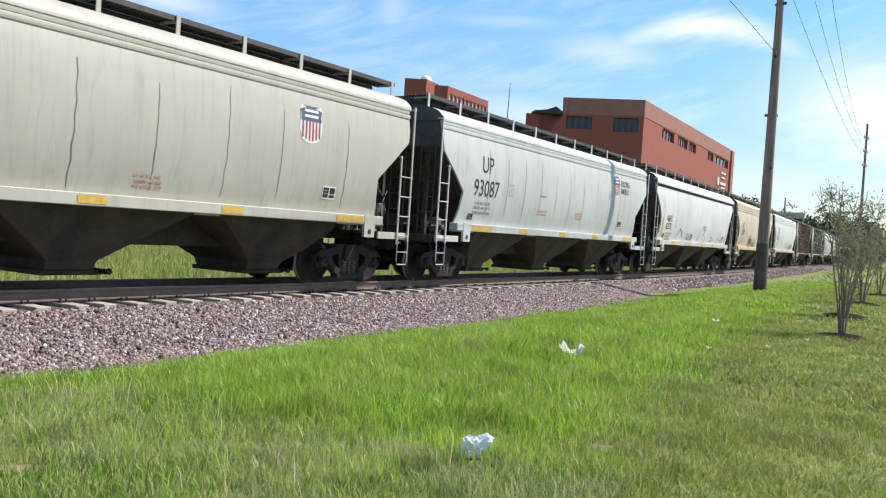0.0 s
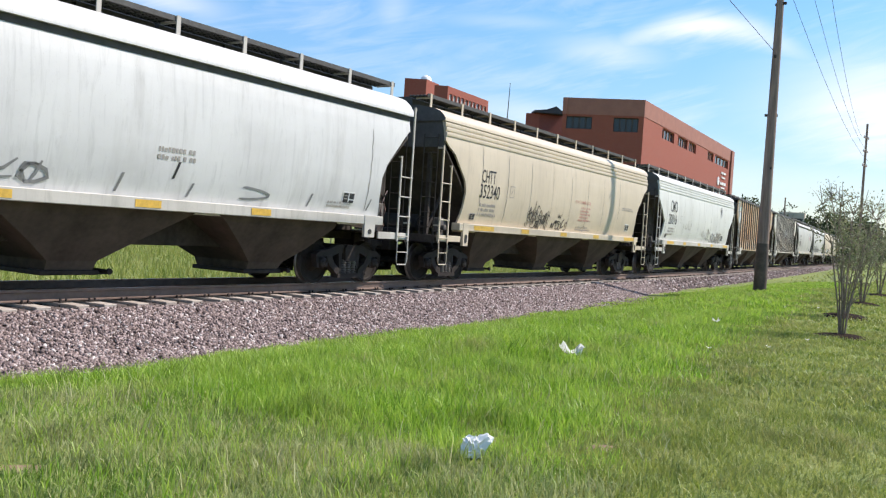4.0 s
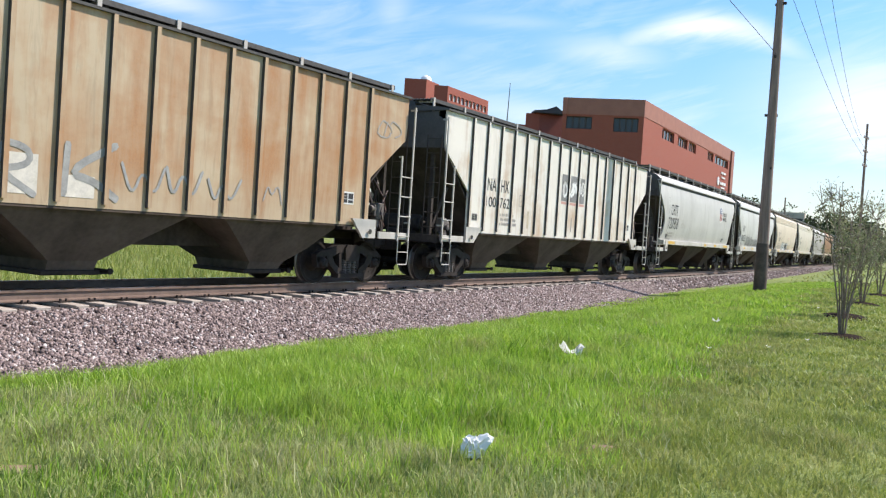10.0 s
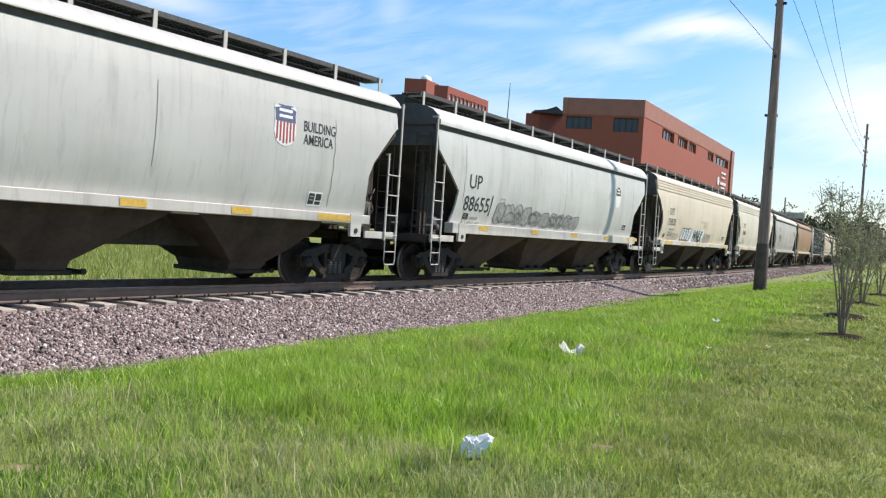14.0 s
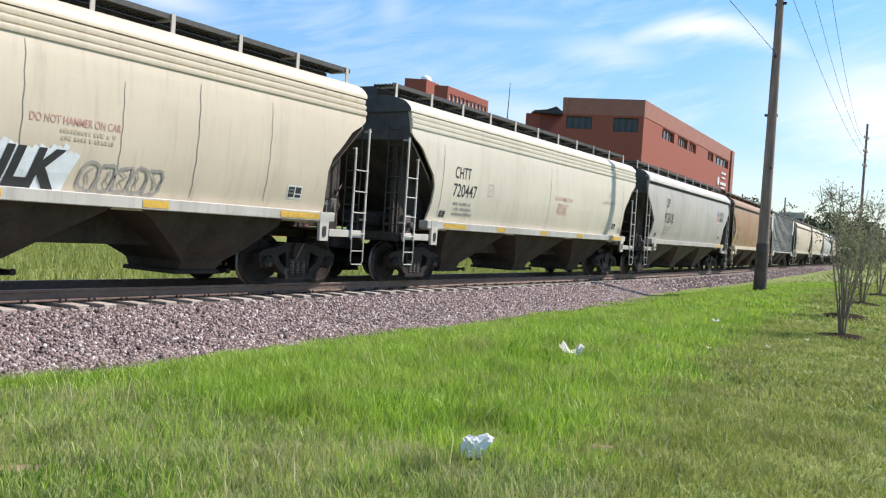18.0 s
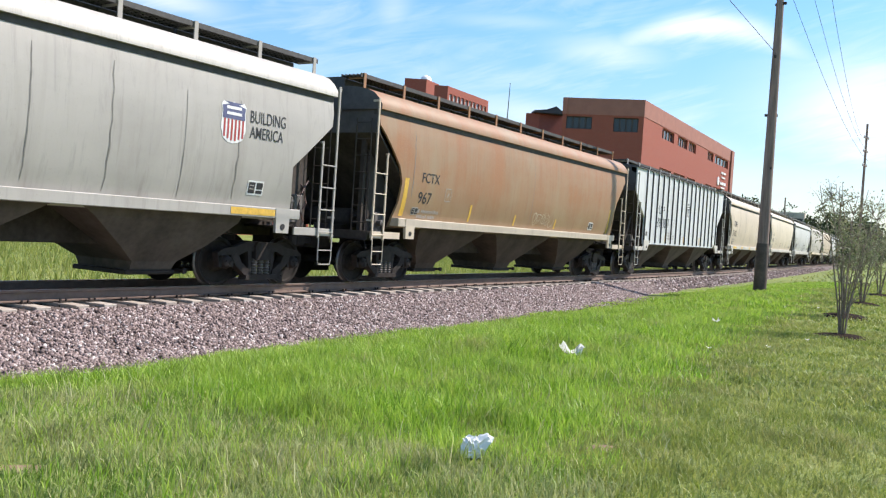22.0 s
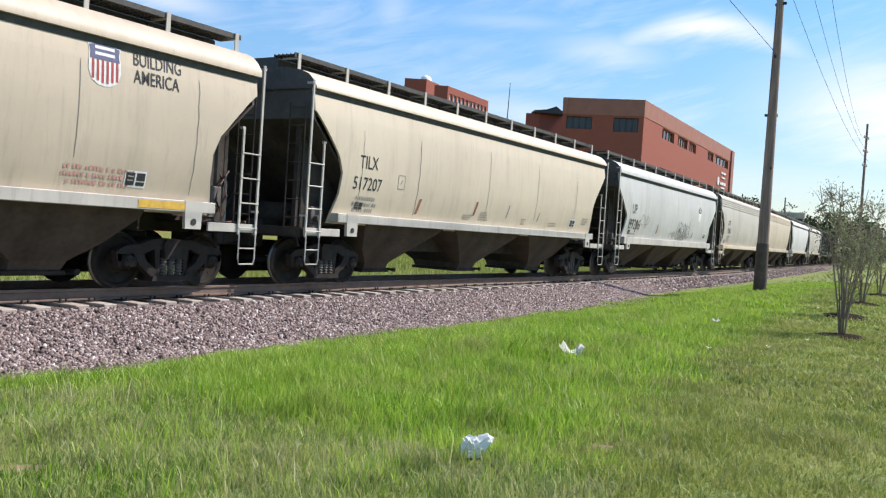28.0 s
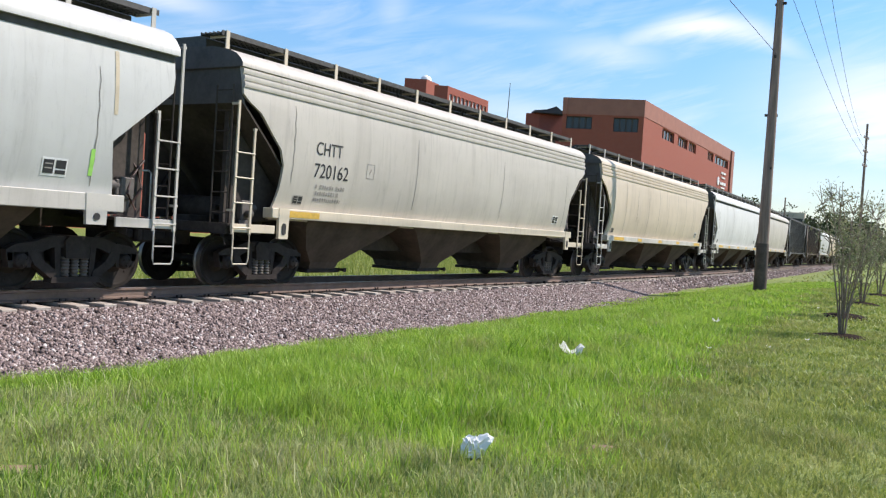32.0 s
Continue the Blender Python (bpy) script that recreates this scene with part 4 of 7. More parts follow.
def young_tree(at, height, width, stems, seed, label):
    """A small lawn tree with several slim stems from the ground and thin foliage."""
    r = random.Random(seed)
    x, y = at
    z = float(ground_z(x, y))
    tree = thing("young_tree", None, None, label, "tree", group="young trees on the lawn", at=pose(x, y, z))
    tips = []
    twigs = bmesh.new()
    for k in range(stems):
        a = 2 * math.pi * (k + r.uniform(-0.3, 0.3)) / stems
        reach, top = width * r.uniform(0.35, 1.0), height * r.uniform(0.62, 1.0)
        base = Vector((0.045 * math.cos(a), 0.045 * math.sin(a), -0.05))
        path = []
        for j in range(9):
            t = j / 8
            path.append(base + Vector((math.cos(a) * reach * t ** 1.45 + 0.04 * r.uniform(-1, 1) * t, math.sin(a) * reach * t ** 1.45 + 0.04 * r.uniform(-1, 1) * t, top * t)))
        part("stem", tube(bmesh.new(), path, [0.0145 * (1 - 0.85 * j / 8) + 0.003 for j in range(9)], 6), M["stem"], tree, smooth=60)
        for j in range(2, 9):
            for q in range(3):
                b = r.uniform(0, 6.28)
                d = Vector((math.cos(b), math.sin(b), r.uniform(0.4, 1.4))).normalized() * r.uniform(0.10, 0.34) * (height / 3.0)
                p = path[j] if j < 8 else path[7]
                mid = p + d * 0.55 + Vector((0, 0, 0.03))
                tube(twigs, [p, mid, p + d], [0.008, 0.005, 0.003], 4)
                tips += [p + d * 0.6, p + d]
    tips = [t for t in tips if t.z > height * 0.30]
    dense = [t for t in tips if height * 0.36 < t.z < height * 0.64]
    V, F = leaf_quads([tuple(t) for t in tips + dense * 2], (0.085, 0.085, 0.10), 3, 0.028, seed)
    tagged(part("twig_growth", twigs, M["stem"], tree, "thin twigs"), kind="stuff")
    part("crown", pydata_mesh("crown", V, F, M["leaf"]), None, tree, "sparse dull green leaves")
    bed = bmesh.new()
    rings = []
    for rr, zz in ((0.62, -0.03), (0.50, 0.03), (0.30, 0.07), (0.06, 0.09)):
        rings.append([bed.verts.new((rr * math.cos(t) * (1 + 0.1 * math.sin(3 * t + seed)), rr * math.sin(t), zz + 0.01 * math.sin(5 * t))) for t in (2 * math.pi * k / 20 for k in range(20))])
    for r0, r1 in zip(rings, rings[1:]):
        for k in range(20):
            bed.faces.new((r0[k], r0[(k + 1) % 20], r1[(k + 1) % 20], r1[k]))
    bed.faces.new(rings[-1])
    thing("mulch_bed", bed, M["mulch"], "dark mulch ring round a young tree", "mulch", smooth=60, at=pose(x, y, z))
    return tree


young_tree((18.0, 2.31), 4.05, 0.60, 6, 41, "slim young multi-stemmed tree with thin leaves, in a mulch ring")
young_tree((23.38, 2.98), 3.4, 0.88, 8, 42, "bushy young multi-stemmed tree on the lawn")
young_tree((29.8, 3.32), 3.3, 0.9, 8, 43, "young multi-stemmed tree farther along the lawn")
young_tree((36.5, 3.5), 3.2, 0.9, 8, 44, "young multi-stemmed tree farther along the lawn")


def wood(name, trees, seed, label):
    """A far belt of trees: crowns of loose leaf clumps on trunks."""
    r = random.Random(seed)
    centres, spreads = [], []
    trunks = bmesh.new()
    for x, y, h, w in trees:
        z = -0.5
        tube(trunks, [(x, y, z), (x, y, z + h * 0.6)], [0.25, 0.12], 5)
        for k in range(26):
            t = r.uniform(0.18, 1.0)
            rad = w * math.sqrt(max(0.05, 1 - (2 * t - 1.05) ** 2)) * r.uniform(0.3, 1.0)
            a = r.uniform(0, 6.28)
            centres.append((x + rad * math.cos(a), y + rad * math.sin(a), z + h * t))
    V, F = leaf_quads(centres, (0.55, 0.55, 0.42), 22, 0.42, seed)
    w_ = thing(name, pydata_mesh(name, V, F, M["woods"]), None, label, "woods", kind="stuff")
    part("trunks", trunks, M["stem"], w_)
    return w_


r = random.Random(77)
belt = []
for k in range(46):   # behind the far end of the train
    t = k / 45
    belt.append((205 + 70 * t + r.uniform(-6, 6), 55 - 26 * t + r.uniform(-4, 4), r.uniform(7.5, 12.5) if k % 5 else 14.0, r.uniform(2.2, 3.6)))
wood("tree_belt", belt, 78, "dark green trees behind the far train")
belt = []
for k in range(60):   # along the end of the lawn
    t = k / 59
    belt.append((150 + 75 * t + r.uniform(-8, 8), 12 - 34 * t + r.uniform(-5, 5) + (0 if t > 0.1 else 4), r.uniform(4.8, 7.2), r.uniform(2.4, 3.8)))
wood("tree_belt", belt, 79, "dark green trees at the end of the lawn")

# ---------------------------------------------------------------- the grain train
CAR = 17.15            # pitch from coupler to coupler
HALF = CAR / 2


BENDS = (1.28, 1.5, 1.75, 2.0, 2.25, 2.5, 2.8, 3.1, 3.4, 3.7, 3.95)


def bulge(z):
    """Half width of a round-sided car at the height z."""
    return float(np.interp(z, BENDS, (1.37, 1.445, 1.515, 1.562, 1.594, 1.612, 1.622, 1.618, 1.60, 1.56, 1.50)))


def straight(z):
    return 1.50


BODY_END = 0.80        # from the coupler line to the end wall
SLOPE = ((4.35, 0.80), (3.30, 0.82), (1.28, 2.95))   # height, distance from the coupler line


def slope_at(z):
    return float(np.interp(z, [p[0] for p in SLOPE[::-1]], [p[1] for p in SLOPE[::-1]]))


CUTS = {  # edge of the side sheet at the car's ends: distance from the coupler line, height
    "round": ((0.85, 3.41), (0.97, 3.32), (1.25, 3.17), (1.56, 2.83), (1.82, 2.58), (1.92, 2.31), (1.90, 1.88), (1.83, 1.49), (1.81, 1.28)),
    "bell": ((0.84, 3.44), (1.02, 3.28), (1.34, 2.95), (1.62, 2.64), (1.76, 2.32), (1.74, 1.88), (1.64, 1.50), (1.62, 1.28)),
    "point": ((0.84, 3.20), (1.90, 2.30), (1.86, 1.95), (1.76, 1.50), (1.74, 1.28)),
    "wedge": ((0.84, 3.25), (2.06, 2.32), (2.07, 1.28)),
}


def shell(side, cut, top):
    """Sides of the body: near and far sheets with the cut-away at both ends, closed below and at the ends."""
    bm = bmesh.new()
    edge = [(3.45, BODY_END)] + [(z, u) for u, z in CUTS[cut]]
    zs = sorted({top, 3.70, 3.45, *[z for _, z in CUTS[cut]], *[v for v in (3.1, 2.8, 2.5, 2.25, 2.0, 1.75, 1.5) if all(abs(v - z) > 0.06 for _, z in CUTS[cut])]}, reverse=True)
    ends = [float(np.interp(z, [e[0] for e in edge[::-1]], [e[1] for e in edge[::-1]])) for z in zs]
    for y in (-1, 1):
        outer, inner = [], []
        for z, e in zip(zs, ends):
            w = side(z)
            us = np.linspace(-HALF + e, HALF - e, 9)
            outer.append([bm.verts.new((u, y * w, z)) for u in us])
            inner.append([bm.verts.new((u, y * (w - 0.05), z)) for u in us])
        for rows, flip in ((outer, y > 0), (inner, y < 0)):
            for r0, r1 in zip(rows, rows[1:]):
                for k in range(8):
                    f = (r0[k], r1[k], r1[k + 1], r0[k + 1])
                    bm.faces.new(f[::-1] if flip else f)
        for k in (0, 8):
            for j in range(len(zs) - 1):
                bm.faces.new((outer[j][k], inner[j][k], inner[j + 1][k], outer[j + 1][k]))
        for k in range(8):
            bm.faces.new((outer[-1][k], outer[-1][k + 1], inner[-1][k + 1], inner[-1][k]))
    bmesh.ops.recalc_face_normals(bm, faces=bm.faces)
    return bm


def end_sheet(side, sign):
    """End wall above and sloping hopper sheet below, right across the car."""
    bm = bmesh.new()
    rows = []
    for z in (4.20, 4.08, 3.95, 3.30, 2.6, 1.9, 1.28):
        w = (side(min(z, 3.95)) - 0.055) * (1.0 if z <= 3.95 else 0.86)
        u = sign * (HALF - slope_at(z))
        rows.append([bm.verts.new((u, y, z)) for y in np.linspace(-w, w, 4)] + [bm.verts.new((u - sign * 0.05, y, z)) for y in np.linspace(w, -w, 4)])
    for r0, r1 in zip(rows, rows[1:]):
        for k in range(8):
            bm.faces.new((r0[k], r0[(k + 1) % 8], r1[(k + 1) % 8], r1[k]))
    bm.faces.new(rows[0])
    bm.faces.new(rows[-1])
    bmesh.ops.recalc_face_normals(bm, faces=bm.faces)
    for f in bm.faces:   # slope darker than the wall above: its shade is put into the colour
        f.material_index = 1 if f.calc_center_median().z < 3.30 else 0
    return bm


def roof_shape(side, over=0.055, flat=False, eave=3.80):
    """Curved roof with a drip edge that stands proud of the sides; nearly flat on a ribbed car."""
    prof = [(side(3.93), 3.93), (side(3.93) + over, 3.93), (side(3.93) + over, 4.00), (1.50, 4.08), (1.40, 4.165), (1.22, 4.24), (0.85, 4.31), (0.0, 4.35)]
    if over > 0.08:   # deep eave of a smooth-sided car
        e = side(eave) + over
        prof = [(side(eave), eave), (e, eave), (e, max(3.90, eave + 0.04)), (1.53, 4.05)] + prof[4:]
    if flat:
        prof = [(1.50, 4.20), (1.56, 4.20), (1.56, 4.245), (1.50, 4.26), (1.30, 4.29), (0.85, 4.33), (0.0, 4.36)]
    prof = [(-w, z) for w, z in prof] + [(w, z) for w, z in prof[-2::-1]]
    bm = bmesh.new()
    a, b = [[bm.verts.new((u, w, z)) for w, z in prof] for u in (-HALF + 0.76, HALF - 0.76)]
    for k in range(len(prof) - 1):
        bm.faces.new((a[k], a[k + 1], b[k + 1], b[k]))
    bm.faces.new(a[::-1]).material_index = 1
    bm.faces.new(b).material_index = 1
    bmesh.ops.recalc_face_normals(bm, faces=bm.faces)
    return bm


def chord(side, z):
    """A rounded rail pressed into the side below the roof."""
    bm = bmesh.new()
    w = side(z)
    prof = [(-w + 0.01, z - 0.055), (-w - 0.028, z - 0.045), (-w - 0.040, z), (-w - 0.028, z + 0.045), (-w + 0.01, z + 0.055)]
    a, b = [[bm.verts.new((u, y, zz)) for y, zz in prof] for u in (-HALF + 0.8, HALF - 0.8)]
    for k in range(4):
        bm.faces.new((a[k], b[k], b[k + 1], a[k + 1]))
    bm.faces.new(a)
    bm.faces.new(b[::-1])
    bmesh.ops.recalc_face_normals(bm, faces=bm.faces)
    return bm


def bay_shape(outer=0, steep=True):
    """One discharge hopper, narrowing to its gate; outer: the side that faces the car's end."""
    bm = bmesh.new()
    rings = []
    wide = ((1.32, 2.12, 1.47, 1.40), (1.18, 1.98, 1.36, 1.36), (0.80, 1.46, 0.96, 1.18), (0.40, 0.90, 0.60, 0.90), (0.28, 0.86, 0.52, 0.86))
    tight = ((1.36, 1.94, 1.42, 1.40), (1.18, 1.62, 1.34, 1.36), (0.74, 0.90, 1.00, 0.94), (0.44, 0.44, 0.76, 0.50), (0.28, 0.42, 0.68, 0.44))
    for z, hu, hw, end in (tight if steep else wide):
        a, b = (end if outer < 0 else hu), (end if outer > 0 else hu)
        rings.append([bm.verts.new(v) for v in ((-a, -hw, z), (b, -hw, z), (b, hw, z), (-a, hw, z))])
    for r0, r1 in zip(rings, rings[1:]):
        for k in range(4):
            bm.faces.new((r0[k], r0[(k + 1) % 4], r1[(k + 1) % 4], r1[k]))
    bm.faces.new(rings[0])
    bm.faces.new(rings[-1][::-1])
    bmesh.ops.recalc_face_normals(bm, faces=bm.faces)
    return bm


def gate_shape(half=0.52):
    """Sliding outlet gate with its racks, shaft and capstan."""
    bm = bmesh.new()
    box(bm, -half, half, -0.72, 0.72, 0.21, 0.29, bevel=0.015)
    for y in (-0.50, 0.37):
        box(bm, half, half + 0.32, y, y + 0.13, 0.20, 0.26)
    tube(bm, [(half + 0.15, -0.74, 0.27), (half + 0.15, 0.74, 0.27)], 0.035, 6)
    for y in (-0.80, 0.74):
        lathe(bm, [(0.03, y), (0.052, y + 0.005), (0.052, y + 0.05), (0.03, y + 0.055)], 10, "y", (half + 0.15, 0, 0.27))
    for u in (-0.3, 0.3):
        box(bm, u - 0.03, u + 0.03, -0.66, 0.66, 0.29, 0.36)
    return bm


def ladder_pieces(sign, tall, y=-1):
    """Side ladder at a corner: the outer stile, and under it the inner stile, rungs and stirrup. sign: -1 for the car's front end, 1 for the other."""
    u0, u1 = sign * (HALF - 0.66), sign * (HALF - 1.12)
    w = y * 1.635
    near, back = sorted((w, w - y * 0.03))
    bm = boxed(*sorted((u0, u0 - sign * 0.045)), near, back, 0.98, tall)
    for z in (1.4, tall - 0.06):
        box(bm, u0 - 0.02, u0 + 0.02, min(w, y * 1.48), max(w, y * 1.48), z - 0.02, z + 0.02)
    inner = boxed(*sorted((u1, u1 + sign * 0.042)), near, back, 0.98, 2.88)
    box(inner, u1 - 0.02, u1 + 0.02, min(w, y * 1.56), max(w, y * 1.56), 2.84, 2.88)
    rungs = [tube(bmesh.new(), [(u0, w, 1.10 + 0.44 * k), (u1, w, 1.10 + 0.44 * k)], 0.014, 5) for k in range(4)]
    a, b = u0 - sign * 0.03, u1 + sign * 0.03
    step = tube(bmesh.new(), [(a, w, 1.0), (a, w, 0.55), (a - sign * 0.03, w, 0.46), (b + sign * 0.03, w, 0.46), (b, w, 0.55), (b, w, 1.0)], 0.014, 5)
    tube(step, [(a, w, 0.74), (b, w, 0.74)], 0.012, 5)
    return bm, inner, rungs, step


def end_ladder_shape(sign):
    """Ladder and posts across the end, with hand rails."""
    bm = bmesh.new()
    u = sign * (HALF - 0.69)
    for y in (-1.45, -1.05):
        tube(bm, [(u, y, 1.1), (u, y, 3.6)], 0.017, 5)
    for k in range(7):
        tube(bm, [(u, -1.45, 1.35 + k * 0.36), (u, -1.05, 1.35 + k * 0.36)], 0.012, 5)
    return bm


def end_rail_shape(sign):
    u = sign * (HALF - 0.69)
    return tube(bmesh.new(), [(u, 0.55, 1.1), (u, 0.55, 1.6), (u, 0.56, 2.0), (u, 0.62, 2.05), (u, 1.28, 2.05), (u, 1.34, 2.0), (u, 1.35, 1.6), (u, 1.35, 1.1)], 0.016, 5)


def end_post_shape(sign, y):
    """Upright post with its raking brace."""
    a, b = sorted((sign * (HALF - 0.95), sign * (HALF - 1.04)))
    bm = boxed(a, b, y - 0.05, y + 0.05, 1.18, 3.18)
    return tube(bm, [(sign * (HALF - 1.0), y, 1.2), (sign * (HALF - 1.75), y, 2.38)], 0.045, 5)


def shear_plate(sign, y):
    """Upright plate under the sloping end sheet, set in from the side."""
    y0, y1 = sorted((y * 1.10, y * 1.14))
    return slab(bmesh.new(), [(sign * (HALF - u), z) for u, z in ((1.06, 1.17), (2.82, 1.30), (1.06, 2.96))], y0, y1)


def draft_sill_shape(sign):
    a, b = sorted((sign * (HALF - 0.95), sign * (HALF - 2.9)))
    return boxed(a, b, -0.22, 0.22, 0.95, 1.28, bevel=0.015)


def platform_plate(sign, y):
    """Pale plate along the side of the end platform."""
    a, b = sorted((sign * (HALF - 0.68), sign * (HALF - 1.78)))
    y0, y1 = sorted((y * 1.56, y * 1.60))
    return boxed(a, b, y0, y1, 1.02, 1.17, bevel=0.006)


def platform_floor(sign):
    """Floor of the end platform with the sill across the car's end."""
    a, b = sorted((sign * (HALF - 0.62), sign * (HALF - 1.72)))
    bm = boxed(a, b, -1.55, 1.55, 1.12, 1.165)
    e0, e1 = sorted((sign * (HALF - 0.62), sign * (HALF - 0.66)))
    box(bm, e0, e1, -1.52, 1.52, 0.98, 1.12)
    return bm


def jack_pad(sign, y, slim):
    """Jacking bracket below the bolster; slim: the long narrow kind."""
    u, half, low = sign * (HALF - (1.98 if slim else 2.14)), (0.125 if slim else 0.17), (0.93 if slim else 1.04)
    y0, y1 = sorted((y * 1.57, y * 1.635))
    return slab(bmesh.new(), [(u - half - 0.02, 1.50), (u + half + 0.02, 1.50), (u + half, low), (u - half, low)], y0, y1)


def corner_plate(sign, y):
    """Bolster end plate of a ribbed car, with one raking edge."""
    y0, y1 = sorted((y * 1.54, y * 1.60))
    return slab(bmesh.new(), [(sign * (HALF - u), z) for u, z in ((1.90, 1.42), (2.72, 1.42), (2.34, 1.02), (1.90, 1.02))], y0, y1)


def pad_hole(sign, y, slim):
    # no opening is cut: a black disc paints the shade inside the hole
    bm = lathe(bmesh.new(), [(0.055, 0.0), (0.055, 0.012)], 14, "y", (sign * (HALF - (1.98 if slim else 2.14)), y * 1.636 - (0.012 if y < 0 else 0.0), 1.10))
    for v in bm.verts:   # a slot on the slim bracket
        v.co.z += (0.07 if v.co.z > 1.10 else -0.04) if slim else 0.06
    return bm


def sill_shape(y, deep):
    bm = bmesh.new()
    y0, y1 = sorted((y * 1.38, y * 1.625))
    box(bm, -HALF + 1.66, HALF - 1.66, y0, y1, 1.50 - deep, 1.50, bevel=0.012)
    return bm


def board_shape(y):
    """Running board of steel grating along the roof."""
    bm = bmesh.new()
    a, b = -HALF + 0.74, HALF - 0.74
    y0, y1 = sorted((y * 0.50, y * 1.02))
    box(bm, a, b, y0, y1, 4.735, 4.750)
    for k in range(6):
        c = y0 + (y1 - y0) * k / 5
        box(bm, a, b, c - 0.011, c + 0.011, 4.715, 4.775)
    for k in range(110):
        u = a + (b - a) * (k + 0.5) / 110
        box(bm, u - 0.015, u + 0.015, y0, y1, 4.718, 4.765)
    e = y * 1.03
    box(bm, a, b, e - 0.008, e + 0.008, 4.70, 4.79)
    return bm


def post_shape(y):
    bm = bmesh.new()
    w = y * 1.045
    slab(bm, [(-0.045, 4.31), (0.045, 4.31), (0.04, 4.80), (-0.04, 4.80)], min(w, w + y * 0.02), max(w, w + y * 0.02))
    y0, y1 = sorted((y * 0.62, y * 1.045))
    box(bm, -0.015, 0.015, y0, y1, 4.68, 4.725)
    return bm


def hatch_shape(length):
    """One length of the trough hatch cover on the roof."""
    bm = bmesh.new()
    prof = [(-0.50, 4.37), (-0.50, 4.70), (-0.40, 4.75), (0.40, 4.75), (0.50, 4.70), (0.50, 4.37)]
    a, b = [[bm.verts.new((u, y, z)) for y, z in prof] for u in (-length / 2, length / 2)]
    for k in range(5):
        bm.faces.new((a[k], a[k + 1], b[k + 1], b[k]))
    bm.faces.new(a[::-1])
    bm.faces.new(b)
    bmesh.ops.recalc_face_normals(bm, faces=bm.faces)
    for y in (-0.54, 0.54):
        box(bm, -0.05, 0.05, y - 0.03, y + 0.03, 4.37, 4.66)
    return bm


def rib_shape(y):
    bm = bmesh.new()
    y0, y1 = sorted((y * 1.495, y * 1.560))
    box(bm, -0.038, 0.038, y0, y1, 1.34, 4.20)
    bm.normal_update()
    for f in bm.faces:   # rib sides coloured dark: the shade beside the rib is painted
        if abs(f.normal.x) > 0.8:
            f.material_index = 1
    # thin dark strip on the panel: the rib's shadow put into colour
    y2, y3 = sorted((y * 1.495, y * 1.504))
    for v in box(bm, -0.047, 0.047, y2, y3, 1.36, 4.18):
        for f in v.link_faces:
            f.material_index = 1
    return bm


def coupler_shape(sign):
    bm = bmesh.new()
    a, b = sorted((sign * (HALF - 0.62), sign * (HALF - 0.14)))
    box(bm, a, b, -0.075, 0.075, 0.80, 0.95, bevel=0.02)
    c, d = sorted((sign * (HALF - 0.26), sign * (HALF + 0.03)))
    box(bm, c, d, -0.16, 0.13, 0.74, 1.01, bevel=0.04)
    tube(bm, [(sign * (HALF - 0.60), 0.35, 0.9), (sign * (HALF - 0.30), 0.38, 0.62), (sign * (HALF - 0.05), 0.25, 0.48), (sign * (HALF + 0.02), 0.10, 0.55)], 0.025, 6)
    e0, e1 = sorted((sign * (HALF - 0.55), sign * (HALF - 0.95)))
    box(bm, e0, e1, -0.3, 0.3, 0.72, 1.12, bevel=0.02)
    return bm


def cut_lever(sign):
    bm = bmesh.new()
    u = sign * (HALF - 0.58)
    tube(bm, [(u, -0.1, 0.98), (u, -0.7, 1.0), (u, -1.5, 0.98), (u, -1.56, 0.80)], 0.013, 5)
    return bm


# trucks
def truck_bolster():
    bm = bmesh.new()
    slab(bm, [(-0.20, 0.50), (0.20, 0.50), (0.22, 0.76), (0.16, 0.84), (-0.16, 0.84), (-0.22, 0.76)], -1.12, 1.12)
    lathe(bm, [(0.24, 0.82), (0.24, 0.94)], 16, "z")
    for u in (-0.52, 0.52):
        box(bm, u - 0.05, u + 0.05, -0.80, 0.80, 0.36, 0.46)
    return bm


